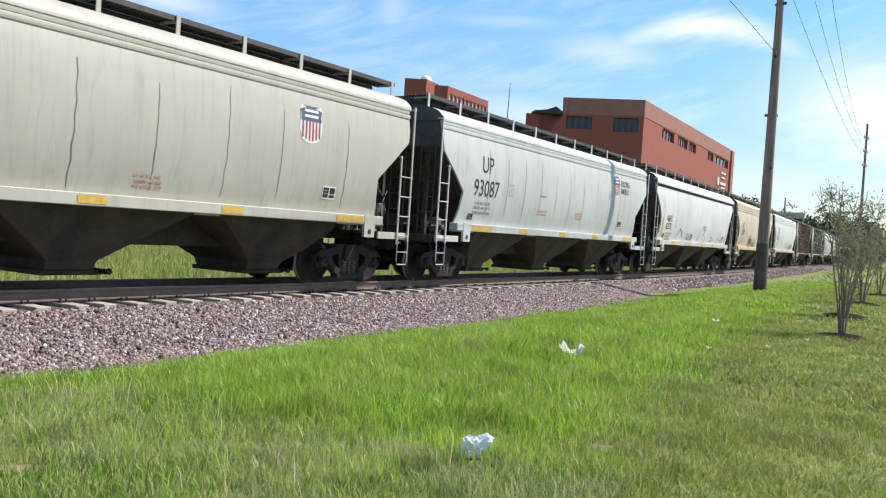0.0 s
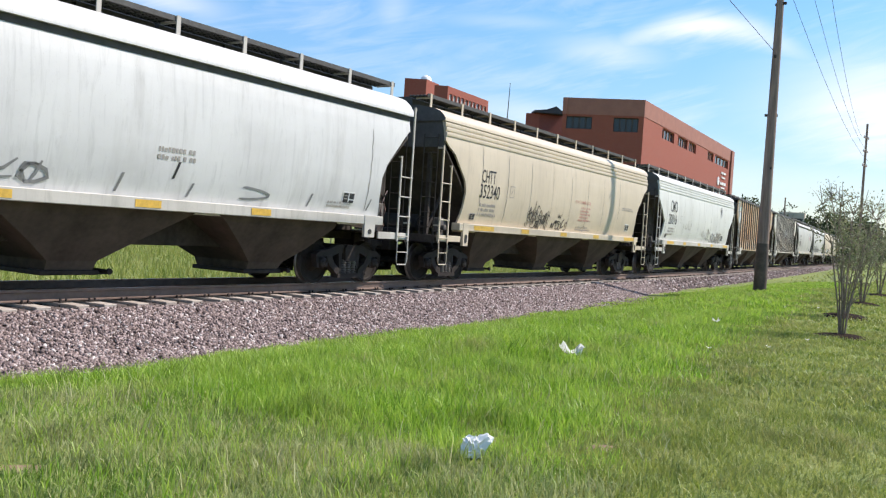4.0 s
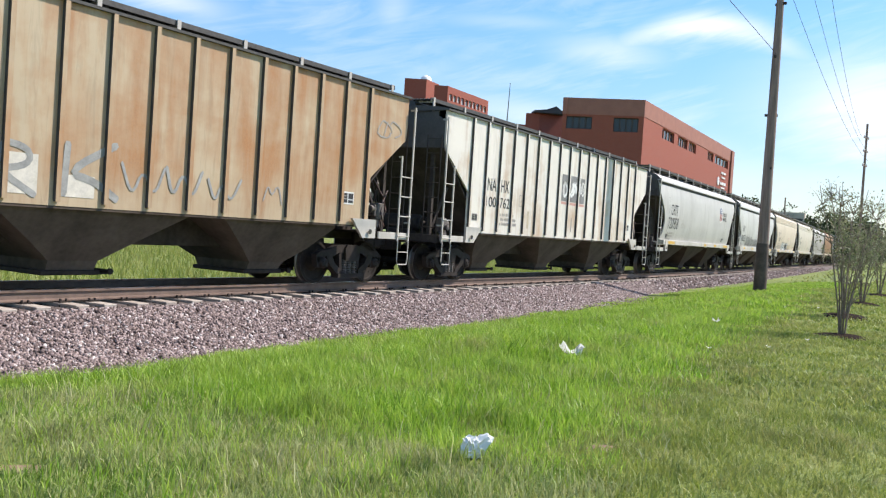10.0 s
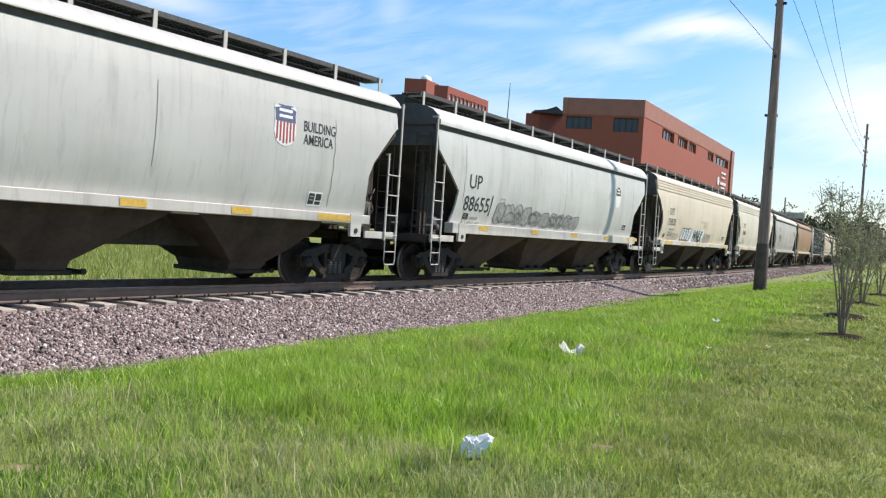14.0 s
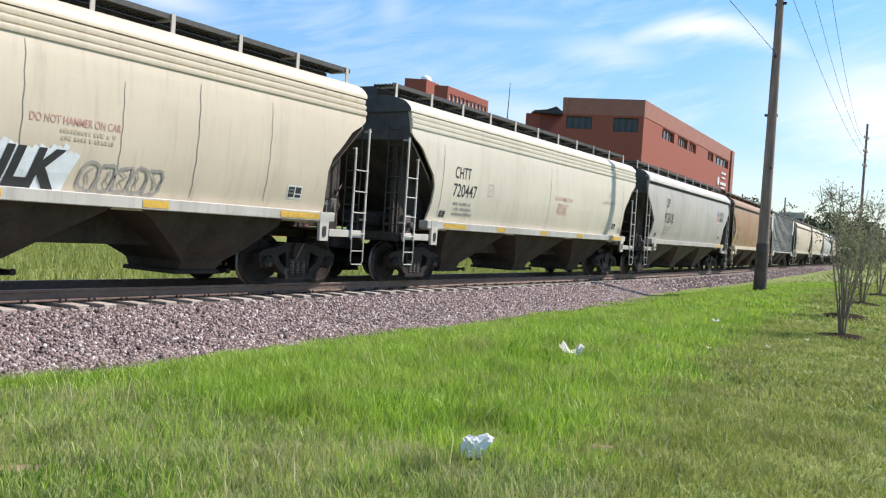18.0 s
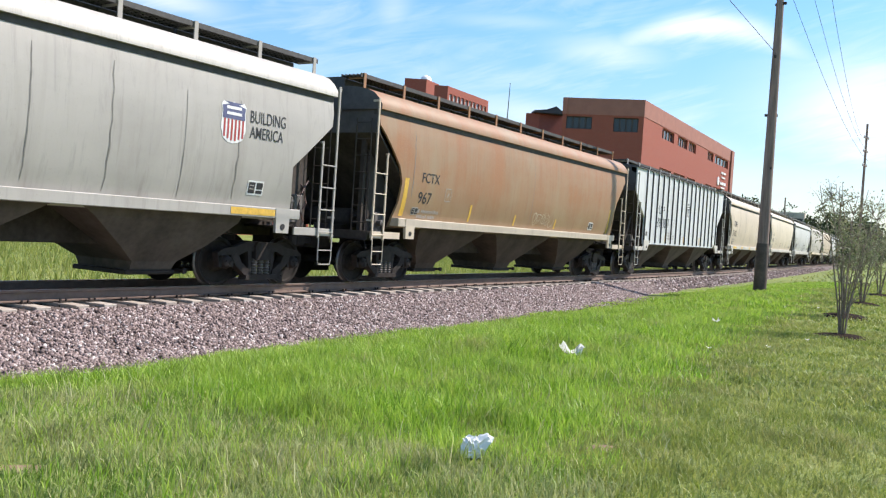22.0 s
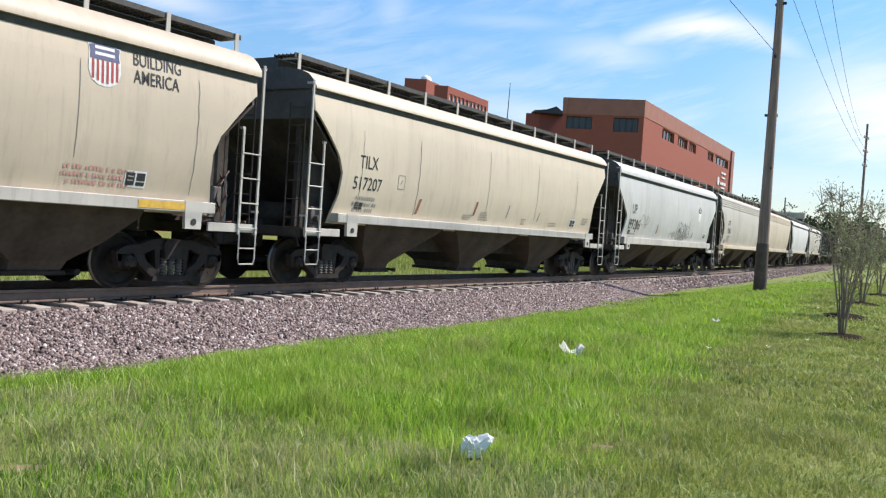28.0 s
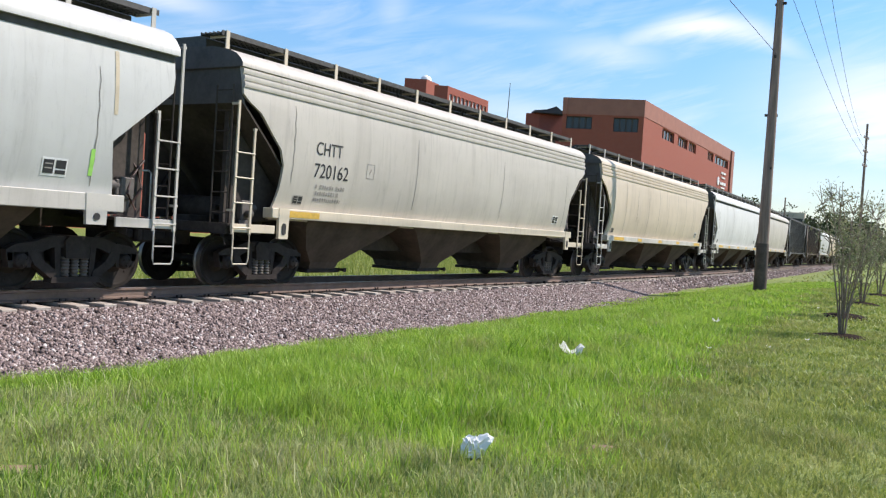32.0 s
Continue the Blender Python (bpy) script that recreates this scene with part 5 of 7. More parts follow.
def side_frame_shape():
    """Cast side frame: arched top, sloping tension arms, pedestals over the bearings."""
    bm = bmesh.new()
    top = [(-1.10, 0.46), (-1.12, 0.62), (-0.98, 0.70), (-0.70, 0.74), (-0.42, 0.83), (0.42, 0.83), (0.70, 0.74), (0.98, 0.70), (1.12, 0.62), (1.10, 0.46)]
    inner_top = [(1.02, 0.46), (1.00, 0.58), (0.78, 0.58), (0.74, 0.46), (0.66, 0.55), (0.40, 0.66), (-0.40, 0.66), (-0.66, 0.55), (-0.74, 0.46), (-0.78, 0.58), (-1.00, 0.58), (-1.02, 0.46)]
    slab(bm, top + inner_top, -0.07, 0.07)
    for sg in (-1, 1):
        slab(bm, [(sg * 0.80, 0.60), (sg * 0.68, 0.40), (sg * 0.38, 0.18), (sg * 0.28, 0.18), (sg * 0.30, 0.30), (sg * 0.52, 0.45), (sg * 0.62, 0.62)], -0.08, 0.08)
        slab(bm, [(sg * 0.24, 0.20), (sg * 0.32, 0.20), (sg * 0.36, 0.70), (sg * 0.26, 0.70)], -0.06, 0.06)
        slab(bm, [(sg * 1.10, 0.58), (sg * 1.02, 0.58), (sg * 1.00, 0.36), (sg * 1.07, 0.36)], -0.07, 0.07)
        slab(bm, [(sg * 0.78, 0.58), (sg * 0.70, 0.56), (sg * 0.73, 0.36), (sg * 0.79, 0.36)], -0.07, 0.07)
    slab(bm, [(-0.42, 0.13), (0.42, 0.13), (0.40, 0.22), (-0.40, 0.22)], -0.10, 0.10)
    return bm


def spring_shape():
    prof, z = [], 0.22
    for k in range(6):
        prof += [(0.052, z), (0.068, z + 0.012), (0.068, z + 0.030), (0.052, z + 0.042)]
        z += 0.052
    return lathe(bmesh.new(), prof, 10, "z")


def bearing_shape():
    bm = lathe(bmesh.new(), [(0.05, -0.10), (0.115, -0.09), (0.125, 0.04), (0.10, 0.09), (0.055, 0.11)], 14, "y", (0, 0, 0.457))
    for k in range(3):
        t = k * 2.094 + 0.5
        lathe(bm, [(0.018, 0.10), (0.018, 0.125)], 6, "y", (0.06 * math.cos(t), 0, 0.457 + 0.06 * math.sin(t)))
    return bm


def wheelset_shape():
    """Two dished wheels on an axle; its own space has the axle at the origin."""
    bm = bmesh.new()
    for y in (-1, 1):
        prof = [(0.10, 0.62), (0.16, 0.66), (0.34, 0.73), (0.385, 0.70), (0.485, 0.69), (0.482, 0.715), (0.457, 0.735), (0.450, 0.83), (0.395, 0.83), (0.37, 0.80), (0.20, 0.76), (0.13, 0.83), (0.085, 0.85)]
        lathe(bm, [(r, y * a) for r, a in prof], 32, "y")
        for k in range(6):  # lightening marks on the plate
            t = k * math.pi / 3
            lathe(bm, [(0.022, y * 0.775), (0.016, y * 0.790)], 6, "y", (0.29 * math.cos(t), 0, 0.29 * math.sin(t)))
    lathe(bm, [(0.075, -1.0), (0.085, -0.6), (0.075, 0.0), (0.085, 0.6), (0.075, 1.0)], 12, "y")
    for f in bm.faces:  # treads and flange tips are rolled bright
        if all(math.hypot(v.co.x, v.co.z) > 0.44 for v in f.verts):
            f.material_index = 1
    return bm


def brake_shoe():
    bm = bmesh.new()
    pts = [(0.485 * math.cos(a), 0.457 + 0.485 * math.sin(a)) for a in (-0.35, -0.12, 0.12, 0.35)]
    pts2 = [(0.535 * math.cos(a), 0.457 + 0.535 * math.sin(a)) for a in (0.35, 0.12, -0.12, -0.35)]
    slab(bm, pts + pts2, -0.05, 0.05)
    return bm


def reservoir():
    bm = bmesh.new()
    lathe(bm, [(0.06, -0.75), (0.20, -0.68), (0.23, -0.60), (0.23, 0.60), (0.20, 0.68), (0.06, 0.75)], 14, "y", (0, 0, 0))
    return bm


def brake_cylinder():
    bm = lathe(bmesh.new(), [(0.05, -0.30), (0.05, -0.16), (0.15, -0.15), (0.15, 0.15), (0.11, 0.20), (0.04, 0.22)], 12, "x")
    box(bm, -0.30, 0.30, -0.02, 0.02, -0.22, -0.14)
    return bm


def brake_wheel():
    bm = bmesh.new()
    ring = [(0, 0.26 * math.cos(t), 0.26 * math.sin(t)) for t in (2 * math.pi * k / 18 for k in range(19))]
    tube(bm, ring, 0.016, 5, cap=False)
    for k in range(5):
        t = 2 * math.pi * k / 5
        tube(bm, [(0, 0, 0), (0, 0.26 * math.cos(t), 0.26 * math.sin(t))], 0.012, 4)
    box(bm, -0.06, 0.12, -0.07, 0.07, -0.12, 0.08)
    return bm


def control_valve():
    """Brake valve on its bracket with bolted covers."""
    bm = boxed(-0.13, 0.13, -0.10, 0.10, -0.18, 0.18, bevel=0.02)
    box(bm, -0.20, -0.13, -0.08, 0.08, -0.12, 0.14, bevel=0.015)
    lathe(bm, [(0.02, -0.30), (0.085, -0.28), (0.09, -0.13), (0.06, -0.12)], 12, "x", (0, 0, 0.04))
    lathe(bm, [(0.02, 0.10), (0.07, 0.12), (0.07, 0.22), (0.02, 0.24)], 12, "y", (0, 0, -0.06))
    box(bm, -0.16, 0.16, 0.06, 0.09, -0.36, -0.18)
    return bm


PIPES = ((-0.95, 2.55, 0.30, 0.92), (-0.62, 2.95, 0.38, 1.00), (-0.30, 2.35, 0.26, 1.08))


def air_pipe(y, top, out, inset):
    """A bent air pipe that climbs the end of the car."""
    u = HALF - inset
    return tube(bmesh.new(), [(u, y, 1.15), (u, y, 1.7), (u - 0.04, y + 0.05, top - 0.3), (u - 0.10, y + 0.1, top - 0.08), (u - out, y + 0.14, top)], 0.022, 6)


HOSES = ((-1.15, 1.35, 2.35, 0.18), (-0.80, 1.30, 2.70, -0.14), (-0.45, 1.30, 2.50, 0.16), (-1.30, 1.30, 2.10, -0.20), (-0.60, 1.35, 2.90, 0.22), (-0.95, 1.30, 2.55, 0.10))


def loose_hose(y, z0, z1, d):
    u = HALF - 1.20
    return tube(bmesh.new(), [(u, y, z0), (u + d, y - 0.05, z0 + 0.3 * (z1 - z0)), (u + d * 0.6, y, z0 + 0.6 * (z1 - z0)), (u - d * 0.5, y + 0.08, z1 - 0.1), (u - d, y + 0.1, z1)], 0.019, 6)


SHARED = {
    "valve": mesh_of("control_valve", control_valve(), M["gear"], 35),
    **{f"pipe{k}": mesh_of("air_pipe", air_pipe(*h), M["gear"], 50) for k, h in enumerate(PIPES)},
    **{f"hose{k}": mesh_of("brake_hose", loose_hose(*h), M["hose"], 50) for k, h in enumerate(HOSES)},
    "keel": mesh_of("centre_sill", boxed(-5.3, 5.3, -0.42, 0.42, 0.70, 1.30, bevel=0.02), M["grime_shade"]),
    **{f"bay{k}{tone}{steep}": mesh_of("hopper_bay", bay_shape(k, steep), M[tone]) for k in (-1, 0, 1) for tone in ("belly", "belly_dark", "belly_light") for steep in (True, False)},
    "gateTrue": mesh_of("outlet_gate", gate_shape(), M["iron"]),
    "gateFalse": mesh_of("outlet_gate", gate_shape(0.82), M["iron"]),
    "bolster": mesh_of("bolster", truck_bolster(), M["iron"]),
    "frame": mesh_of("side_frame", side_frame_shape(), M["iron"]),
    # springs paler than the castings: sun highlights put into their colour
    "spring": mesh_of("spring", spring_shape(), M["gear"], 40),
    "bearing": mesh_of("bearing", bearing_shape(), M["iron"], 35),
    "wheels": mesh_of("wheelset", wheelset_shape(), [M["wheel"], M["tread"]], 30),
    "shoe": mesh_of("brake_shoe", brake_shoe(), M["iron"]),
    "coupler0": mesh_of("coupler", coupler_shape(-1), M["iron"]),
    "coupler1": mesh_of("coupler", coupler_shape(1), M["iron"]),
    "board-1": mesh_of("running_board", board_shape(-1), M["grate"]),
    "board1": mesh_of("running_board", board_shape(1), M["grate"]),
    "hatch": mesh_of("hatch_cover", hatch_shape(3.02), M["grate"]),
    "reservoir": mesh_of("air_reservoir", reservoir(), M["grime_shade"], 40),
    "cylinder": mesh_of("brake_cylinder", brake_cylinder(), M["iron"], 40),
    "brakewheel": mesh_of("brake_wheel", brake_wheel(), M["iron"]),
    "lever0": mesh_of("cut_lever", cut_lever(-1), M["iron"]),
    "lever1": mesh_of("cut_lever", cut_lever(1), M["iron"]),
}
for sg in (-1, 1):
    SHARED[f"platform{sg}"] = mesh_of("end_platform", platform_floor(sg), M["grime_shade"])
    SHARED[f"draft{sg}"] = mesh_of("draft_sill", draft_sill_shape(sg), M["grime_shade"])
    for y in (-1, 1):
        SHARED[f"plate{sg}{y}"] = mesh_of("shear_plate", shear_plate(sg, y), M["grime_shade"])
        SHARED[f"endpost{sg}{y}"] = mesh_of("end_post", end_post_shape(sg, y * 1.05), M["grime_shade"])
    SHARED[f"endladder{sg}"] = mesh_of("end_ladder", end_ladder_shape(sg), M["grime_shade"])
    SHARED[f"endrail{sg}"] = mesh_of("end_rail", end_rail_shape(sg), M["galv"])
    for y in (-1, 1):
        for slim in (True, False):
            SHARED[f"hole{sg}{y}{slim}"] = mesh_of("jack_hole", pad_hole(sg, y, slim), M["black"])
    for kind_, side_ in (("smooth", bulge), ("ribbed", straight)):
        SHARED[f"end{kind_}{sg}"] = mesh_of("end_sheet", end_sheet(side_, sg), [M["end_wall"], M["grime_shade"]], 25)

# markings ------------------------------------------------------------


def skin(bm, side, lift=0.007):
    """Lay flat pieces, given as (u, 0, z), on the near side of a car, creased where the side bends."""
    zs = [v.co.z for v in bm.verts]
    for z in (BENDS if side is bulge else ()):
        if min(zs) + 0.01 < z < max(zs) - 0.01:
            bmesh.ops.bisect_plane(bm, geom=bm.verts[:] + bm.edges[:] + bm.faces[:], plane_co=(0, 0, z), plane_no=(0, 0, 1))
    for v in bm.verts:
        v.co.y = -(side(v.co.z) + lift + v.co.y)
    return bm


def letters(text, u0, u1, z0, z1, bold=0.003, shear=0.0):
    """A line of stencilled letters that fills the given stretch of the side."""
    data = bpy.data.curves.new("letters", "FONT")
    data.body, data.resolution_u, data.offset = text, 3, bold
    ob = new("letters", data)
    me = bpy.data.meshes.new_from_object(ob.evaluated_get(bpy.context.evaluated_depsgraph_get()))
    bpy.data.objects.remove(ob)
    bpy.data.curves.remove(data)
    co = np.empty(len(me.vertices) * 3)
    me.vertices.foreach_get("co", co)
    co = co.reshape(-1, 3)
    lo, hi = co.min(0), co.max(0)
    bm = bmesh.new()
    bm.from_mesh(me)
    bpy.data.meshes.remove(me)
    lean = shear * (z1 - z0)
    for v in bm.verts:
        v.co = (lean * (v.co.y - lo[1]) / (hi[1] - lo[1]) + (v.co.x - lo[0]) / (hi[0] - lo[0]) * (u1 - u0) + u0 - HALF, 0, (v.co.y - lo[1]) / (hi[1] - lo[1]) * (z1 - z0) + z0)
    return bm


def patch(u0, u1, z0, z1, lean=0.0):
    """A flat rectangle on the side, in steps so that it follows the curve."""
    bm = bmesh.new()
    rows = []
    steps = max(1, int((z1 - z0) / 0.3))
    for k in range(steps + 1):
        z = z0 + (z1 - z0) * k / steps
        d = lean * k / steps
        rows.append((bm.verts.new((u0 - HALF + d, 0, z)), bm.verts.new((u1 - HALF + d, 0, z))))
    for a, b in zip(rows, rows[1:]):
        bm.faces.new((a[0], a[1], b[1], b[0]))
    return bm


def stroke(bm, pts, width):
    """A painted stroke through points (u, z)."""
    vs = []
    for k, (u, z) in enumerate(pts):
        a, b = Vector(pts[max(k - 1, 0)]), Vector(pts[min(k + 1, len(pts) - 1)])
        d = (b - a).normalized() if (b - a).length else Vector((1, 0))
        nrm = Vector((-d.y, d.x)) * width * (0.5 if 0 < k < len(pts) - 1 else 0.28)
        vs.append((bm.verts.new((u - HALF + nrm.x, 0, z + nrm.y)), bm.verts.new((u - HALF - nrm.x, 0, z - nrm.y))))
    for a, b in zip(vs, vs[1:]):
        bm.faces.new((a[0], a[1], b[1], b[0]))
    return bm


def scrawl(u0, u1, z0, z1, count, width, seed):
    """Loose looping spray-paint strokes in a stretch of the side, one by one."""
    r = random.Random(seed)
    step = (u1 - u0) / count
    for k in range(count):
        cu, cz = u0 + (k + 0.5) * step, (z0 + z1) / 2 + r.uniform(-0.1, 0.1) * (z1 - z0)
        ru, rz, ph, turns = step * r.uniform(0.4, 0.75), (z1 - z0) * r.uniform(0.3, 0.5), r.uniform(0, 6.3), r.choice((0.6, 0.8, 1.1, 1.5))
        pts = []
        for j in range(13):
            t = ph + turns * 2 * math.pi * j / 12
            pts.append((cu + ru * math.cos(t) + 0.25 * ru * math.sin(2.3 * t), cz + rz * math.sin(t)))
        yield stroke(bmesh.new(), pts, width * r.uniform(0.7, 1.2))
        if r.random() < 0.6:
            yield stroke(bmesh.new(), [(cu - ru * r.random(), z0 + 0.05), (cu + 0.2 * ru, cz), (cu + ru * r.random(), z1)], width)


def fine_print(u0, u1, z0, z1, lines, seed):
    """Rows of small stencilled print, too fine to read, as broken bars."""
    r = random.Random(seed)
    bm = bmesh.new()
    pitch = (z1 - z0) / lines
    for k in range(lines):
        z = z1 - (k + 1) * pitch + pitch * 0.25
        u = u0 + r.uniform(0, 0.12) * (u1 - u0)
        end = u1 - r.uniform(0, 0.3) * (u1 - u0)
        while u < end:
            w = pitch * r.uniform(0.25, 0.55)
            h = pitch * r.choice((0.5, 0.62, 0.62))
            vs = [bm.verts.new((a - HALF, 0, b)) for a, b in ((u, z), (u + w, z), (u + w, z + h), (u, z + h))]
            bm.faces.new(vs)
            u += w + pitch * (0.16 if r.random() < 0.8 else 0.55)
    return bm


def graffiti(car, side, u0, u1, z0, z1, count, fill, line, seed, weight=0.05):
    """A row of fat sprayed letter shapes, each a filled form with its outline and inner strokes."""
    r = random.Random(seed)
    step = (u1 - u0) / count
    for k in range(count):
        cu, cz = u0 + (k + 0.5) * step, (z0 + z1) / 2
        pts = []
        for j in range(14):
            t = 2 * math.pi * j / 14
            e = 1.0 / max(abs(math.cos(t)), abs(math.sin(t))) ** 0.55
            q = e * r.uniform(0.82, 1.08)
            pts.append((cu + 0.54 * step * q * math.cos(t) + 0.12 * (z1 - z0) * math.sin(t), min(max(cz + 0.5 * (z1 - z0) * q * math.sin(t), z0), z1 + 0.08)))
        lift = 0.008 + 0.002 * (k % 2)
        if fill:
            bm = bmesh.new()
            bm.faces.new([bm.verts.new((u - HALF, 0, z)) for u, z in pts])
            bmesh.ops.triangulate(bm, faces=bm.faces[:])
            part("spray_fill", skin(bm, side, lift), M[fill], car, "sprayed letter fill")
        part("spray_stroke", skin(stroke(bmesh.new(), pts + pts[:2], weight), side, lift + 0.004), M[line], car, "sprayed outline")
        inner = [(cu + step * r.uniform(-0.3, 0.3), cz + (z1 - z0) * v) for v in (0.32, 0.12, -0.05, -0.28)]
        part("spray_stroke", skin(stroke(bmesh.new(), inner, weight * 0.8), side, lift + 0.006), M[line], car, "sprayed inner stroke")


GLYPHS = {  # strokes of a letter in a unit square
    "a": (((0.0, 0.0), (0.45, 1.0), (0.9, 0.0)), ((0.2, 0.35), (0.8, 0.4))),
    "e": (((0.9, 0.95), (0.1, 0.8), (0.05, 0.1), (0.9, 0.05)), ((0.1, 0.5), (0.7, 0.5))),
    "k": (((0.1, 1.0), (0.05, 0.0)), ((0.95, 1.0), (0.15, 0.45), (0.6, 0.3), (1.0, 0.0))),
    "m": (((0.0, 0.0), (0.2, 0.95), (0.5, 0.3), (0.8, 1.0), (1.0, 0.0)),),
    "o": (((0.5, 1.0), (0.05, 0.7), (0.1, 0.2), (0.55, 0.0), (0.95, 0.35), (0.85, 0.85), (0.45, 1.0)),),
    "r": (((0.1, 0.0), (0.12, 1.0), (0.8, 0.95), (0.85, 0.6), (0.15, 0.5), (0.95, 0.0)),),
    "s": (((0.95, 0.9), (0.3, 1.0), (0.1, 0.7), (0.85, 0.4), (0.8, 0.05), (0.0, 0.1)),),
    "c": (((1.0, 0.95), (0.1, 0.9), (0.05, 0.05), (0.95, 0.2)),),
    "w": (((0.0, 0.9), (0.25, 0.0), (0.5, 0.85), (0.75, 0.0), (1.0, 0.9)),),
    "u": (((0.0, 1.0), (0.05, 0.2), (0.4, 0.0), (0.85, 0.15), (1.0, 0.9)),),
}


def sprayed(car, side, form, u0, u1, z0, z1, width, mat, seed, slant=0.15, loose=0.16):
    """Quick looping strokes of spray paint along the side, one part a stroke; loose: how wild they run."""
    r = random.Random(seed)
    step, h = (u1 - u0) / len(form), z1 - z0
    for k, ch in enumerate(form):
        lift, big, wide = r.uniform(-0.7, 0.7) * loose * h, r.uniform(0.8, 1.2), r.uniform(0.95, 1.0 + 2.5 * loose)
        for line in GLYPHS[ch]:
            pts = [(u0 + (k + 0.06 + a * 0.88 * wide + r.uniform(-loose, loose)) * step + slant * b * h, z0 + lift + (b * big + 0.7 * r.uniform(-loose, loose)) * h) for a, b in line]
            for _ in range(2):   # round off the corners
                fine = [pts[0]]
                for p, q in zip(pts, pts[1:]):
                    fine += [(p[0] * 0.75 + q[0] * 0.25, p[1] * 0.75 + q[1] * 0.25), (p[0] * 0.25 + q[0] * 0.75, p[1] * 0.25 + q[1] * 0.75)]
                pts = fine + [pts[-1]]
            part("spray_stroke", skin(stroke(bmesh.new(), pts, width * r.uniform(0.7, 1.25)), side, 0.008 + 0.0015 * (k % 4)), M[mat], car, "spray-painted stroke")


def emblem(car, side, u0, u1, z0, z1, faded=0.0):
    """A shield badge in plain shapes: dark cap, red and pale stripes."""
    def outline(k=1.0):
        cu, w = (u0 + u1) / 2, (u1 - u0) / 2 * k
        h = z1 - z0
        pts = [(-0.82, 1.0), (-0.4, 0.955), (0, 1.0), (0.4, 0.955), (0.82, 1.0), (1.0, 0.90), (0.93, 0.76), (0.97, 0.6), (1.0, 0.35), (0.8, 0.12), (0.4, 0.03), (0, 0.0),
               (-0.4, 0.03), (-0.8, 0.12), (-1.0, 0.35), (-0.97, 0.6), (-0.93, 0.76), (-1.0, 0.90)]
        return [(cu + a * w, z0 + h * b) for a, b in pts]
    bm = bmesh.new()
    bm.faces.new([bm.verts.new((u - HALF, 0, z)) for u, z in outline()][::-1])
    plate = part("emblem", skin(bm, side, 0.006), M["pale"], car, "shield badge with a dark cap and striped field" if not faded else "faded shield badge")
    bm = bmesh.new()
    h = z1 - z0
    cap = [(u, z) for u, z in outline(0.94) if z > z0 + 0.5 * h]
    cap = sorted([c for c in cap if c[0] > (u0 + u1) / 2 - 1e-6], key=lambda c: -c[1]) + sorted([c for c in cap if c[0] < (u0 + u1) / 2 - 1e-6], key=lambda c: c[1])
    bm.faces.new([bm.verts.new((u - HALF, 0, z - 0.015 * h)) for u, z in cap])
    part("cap", skin(bm, side, 0.010), M["ink"] if faded else M["navy"], plate)
    if faded < 0.9:
        for k in range(6):
            a = u0 + (u1 - u0) * (0.10 + k * 0.148)
            drop = 0.05 + 0.10 * abs(k - 2.5) / 2.5
            part("stripe", skin(patch(a, a + (u1 - u0) * 0.072, z0 + h * drop, z0 + 0.58 * h), side, 0.010), M["smudge"] if faded else M["red"], plate)
    bar = M["pale"]
    for k, zz in enumerate((0.82, 0.68)):
        part("lettering_bar", skin(patch(u0 + (u1 - u0) * 0.2, u1 - (u1 - u0) * 0.2, z0 + h * zz, z0 + h * (zz + 0.07)), side, 0.013), bar, plate)


def truck(car, sign):
    b = part("truck", SHARED["bolster"], None, car, "dark cast-steel truck with coil springs", at=pose(sign * (HALF - 2.05), 0, 0))
    for y in (-1, 1):
        part("side_frame", SHARED["frame"], None, b, at=pose(0, y * 1.0, 0))
        for u in (-0.16, 0.0, 0.16):
            part("spring", SHARED["spring"], None, b, at=pose(u, y * 1.0 + y * 0.04, 0))
        for u in (-0.889, 0.889):
            part("bearing", SHARED["bearing"], None, b, at=pose(u, y * 1.02, 0, 0, 0, 0 if y > 0 else 180))
            part("brake_shoe", SHARED["shoe"], None, b, at=pose(u, y * 0.77, 0, 0, 0, 180 if u > 0 else 0))
    sets = []
    for u in (-0.889, 0.889):
        w = part("wheelset", SHARED["wheels"], None, b, "steel wheels on their axle", at=pose(u, 0, 0.457))
        sets.append((w, u))
    return sets


CARS, WHEELS = [], []
WORN, LADDERS = {}, {}


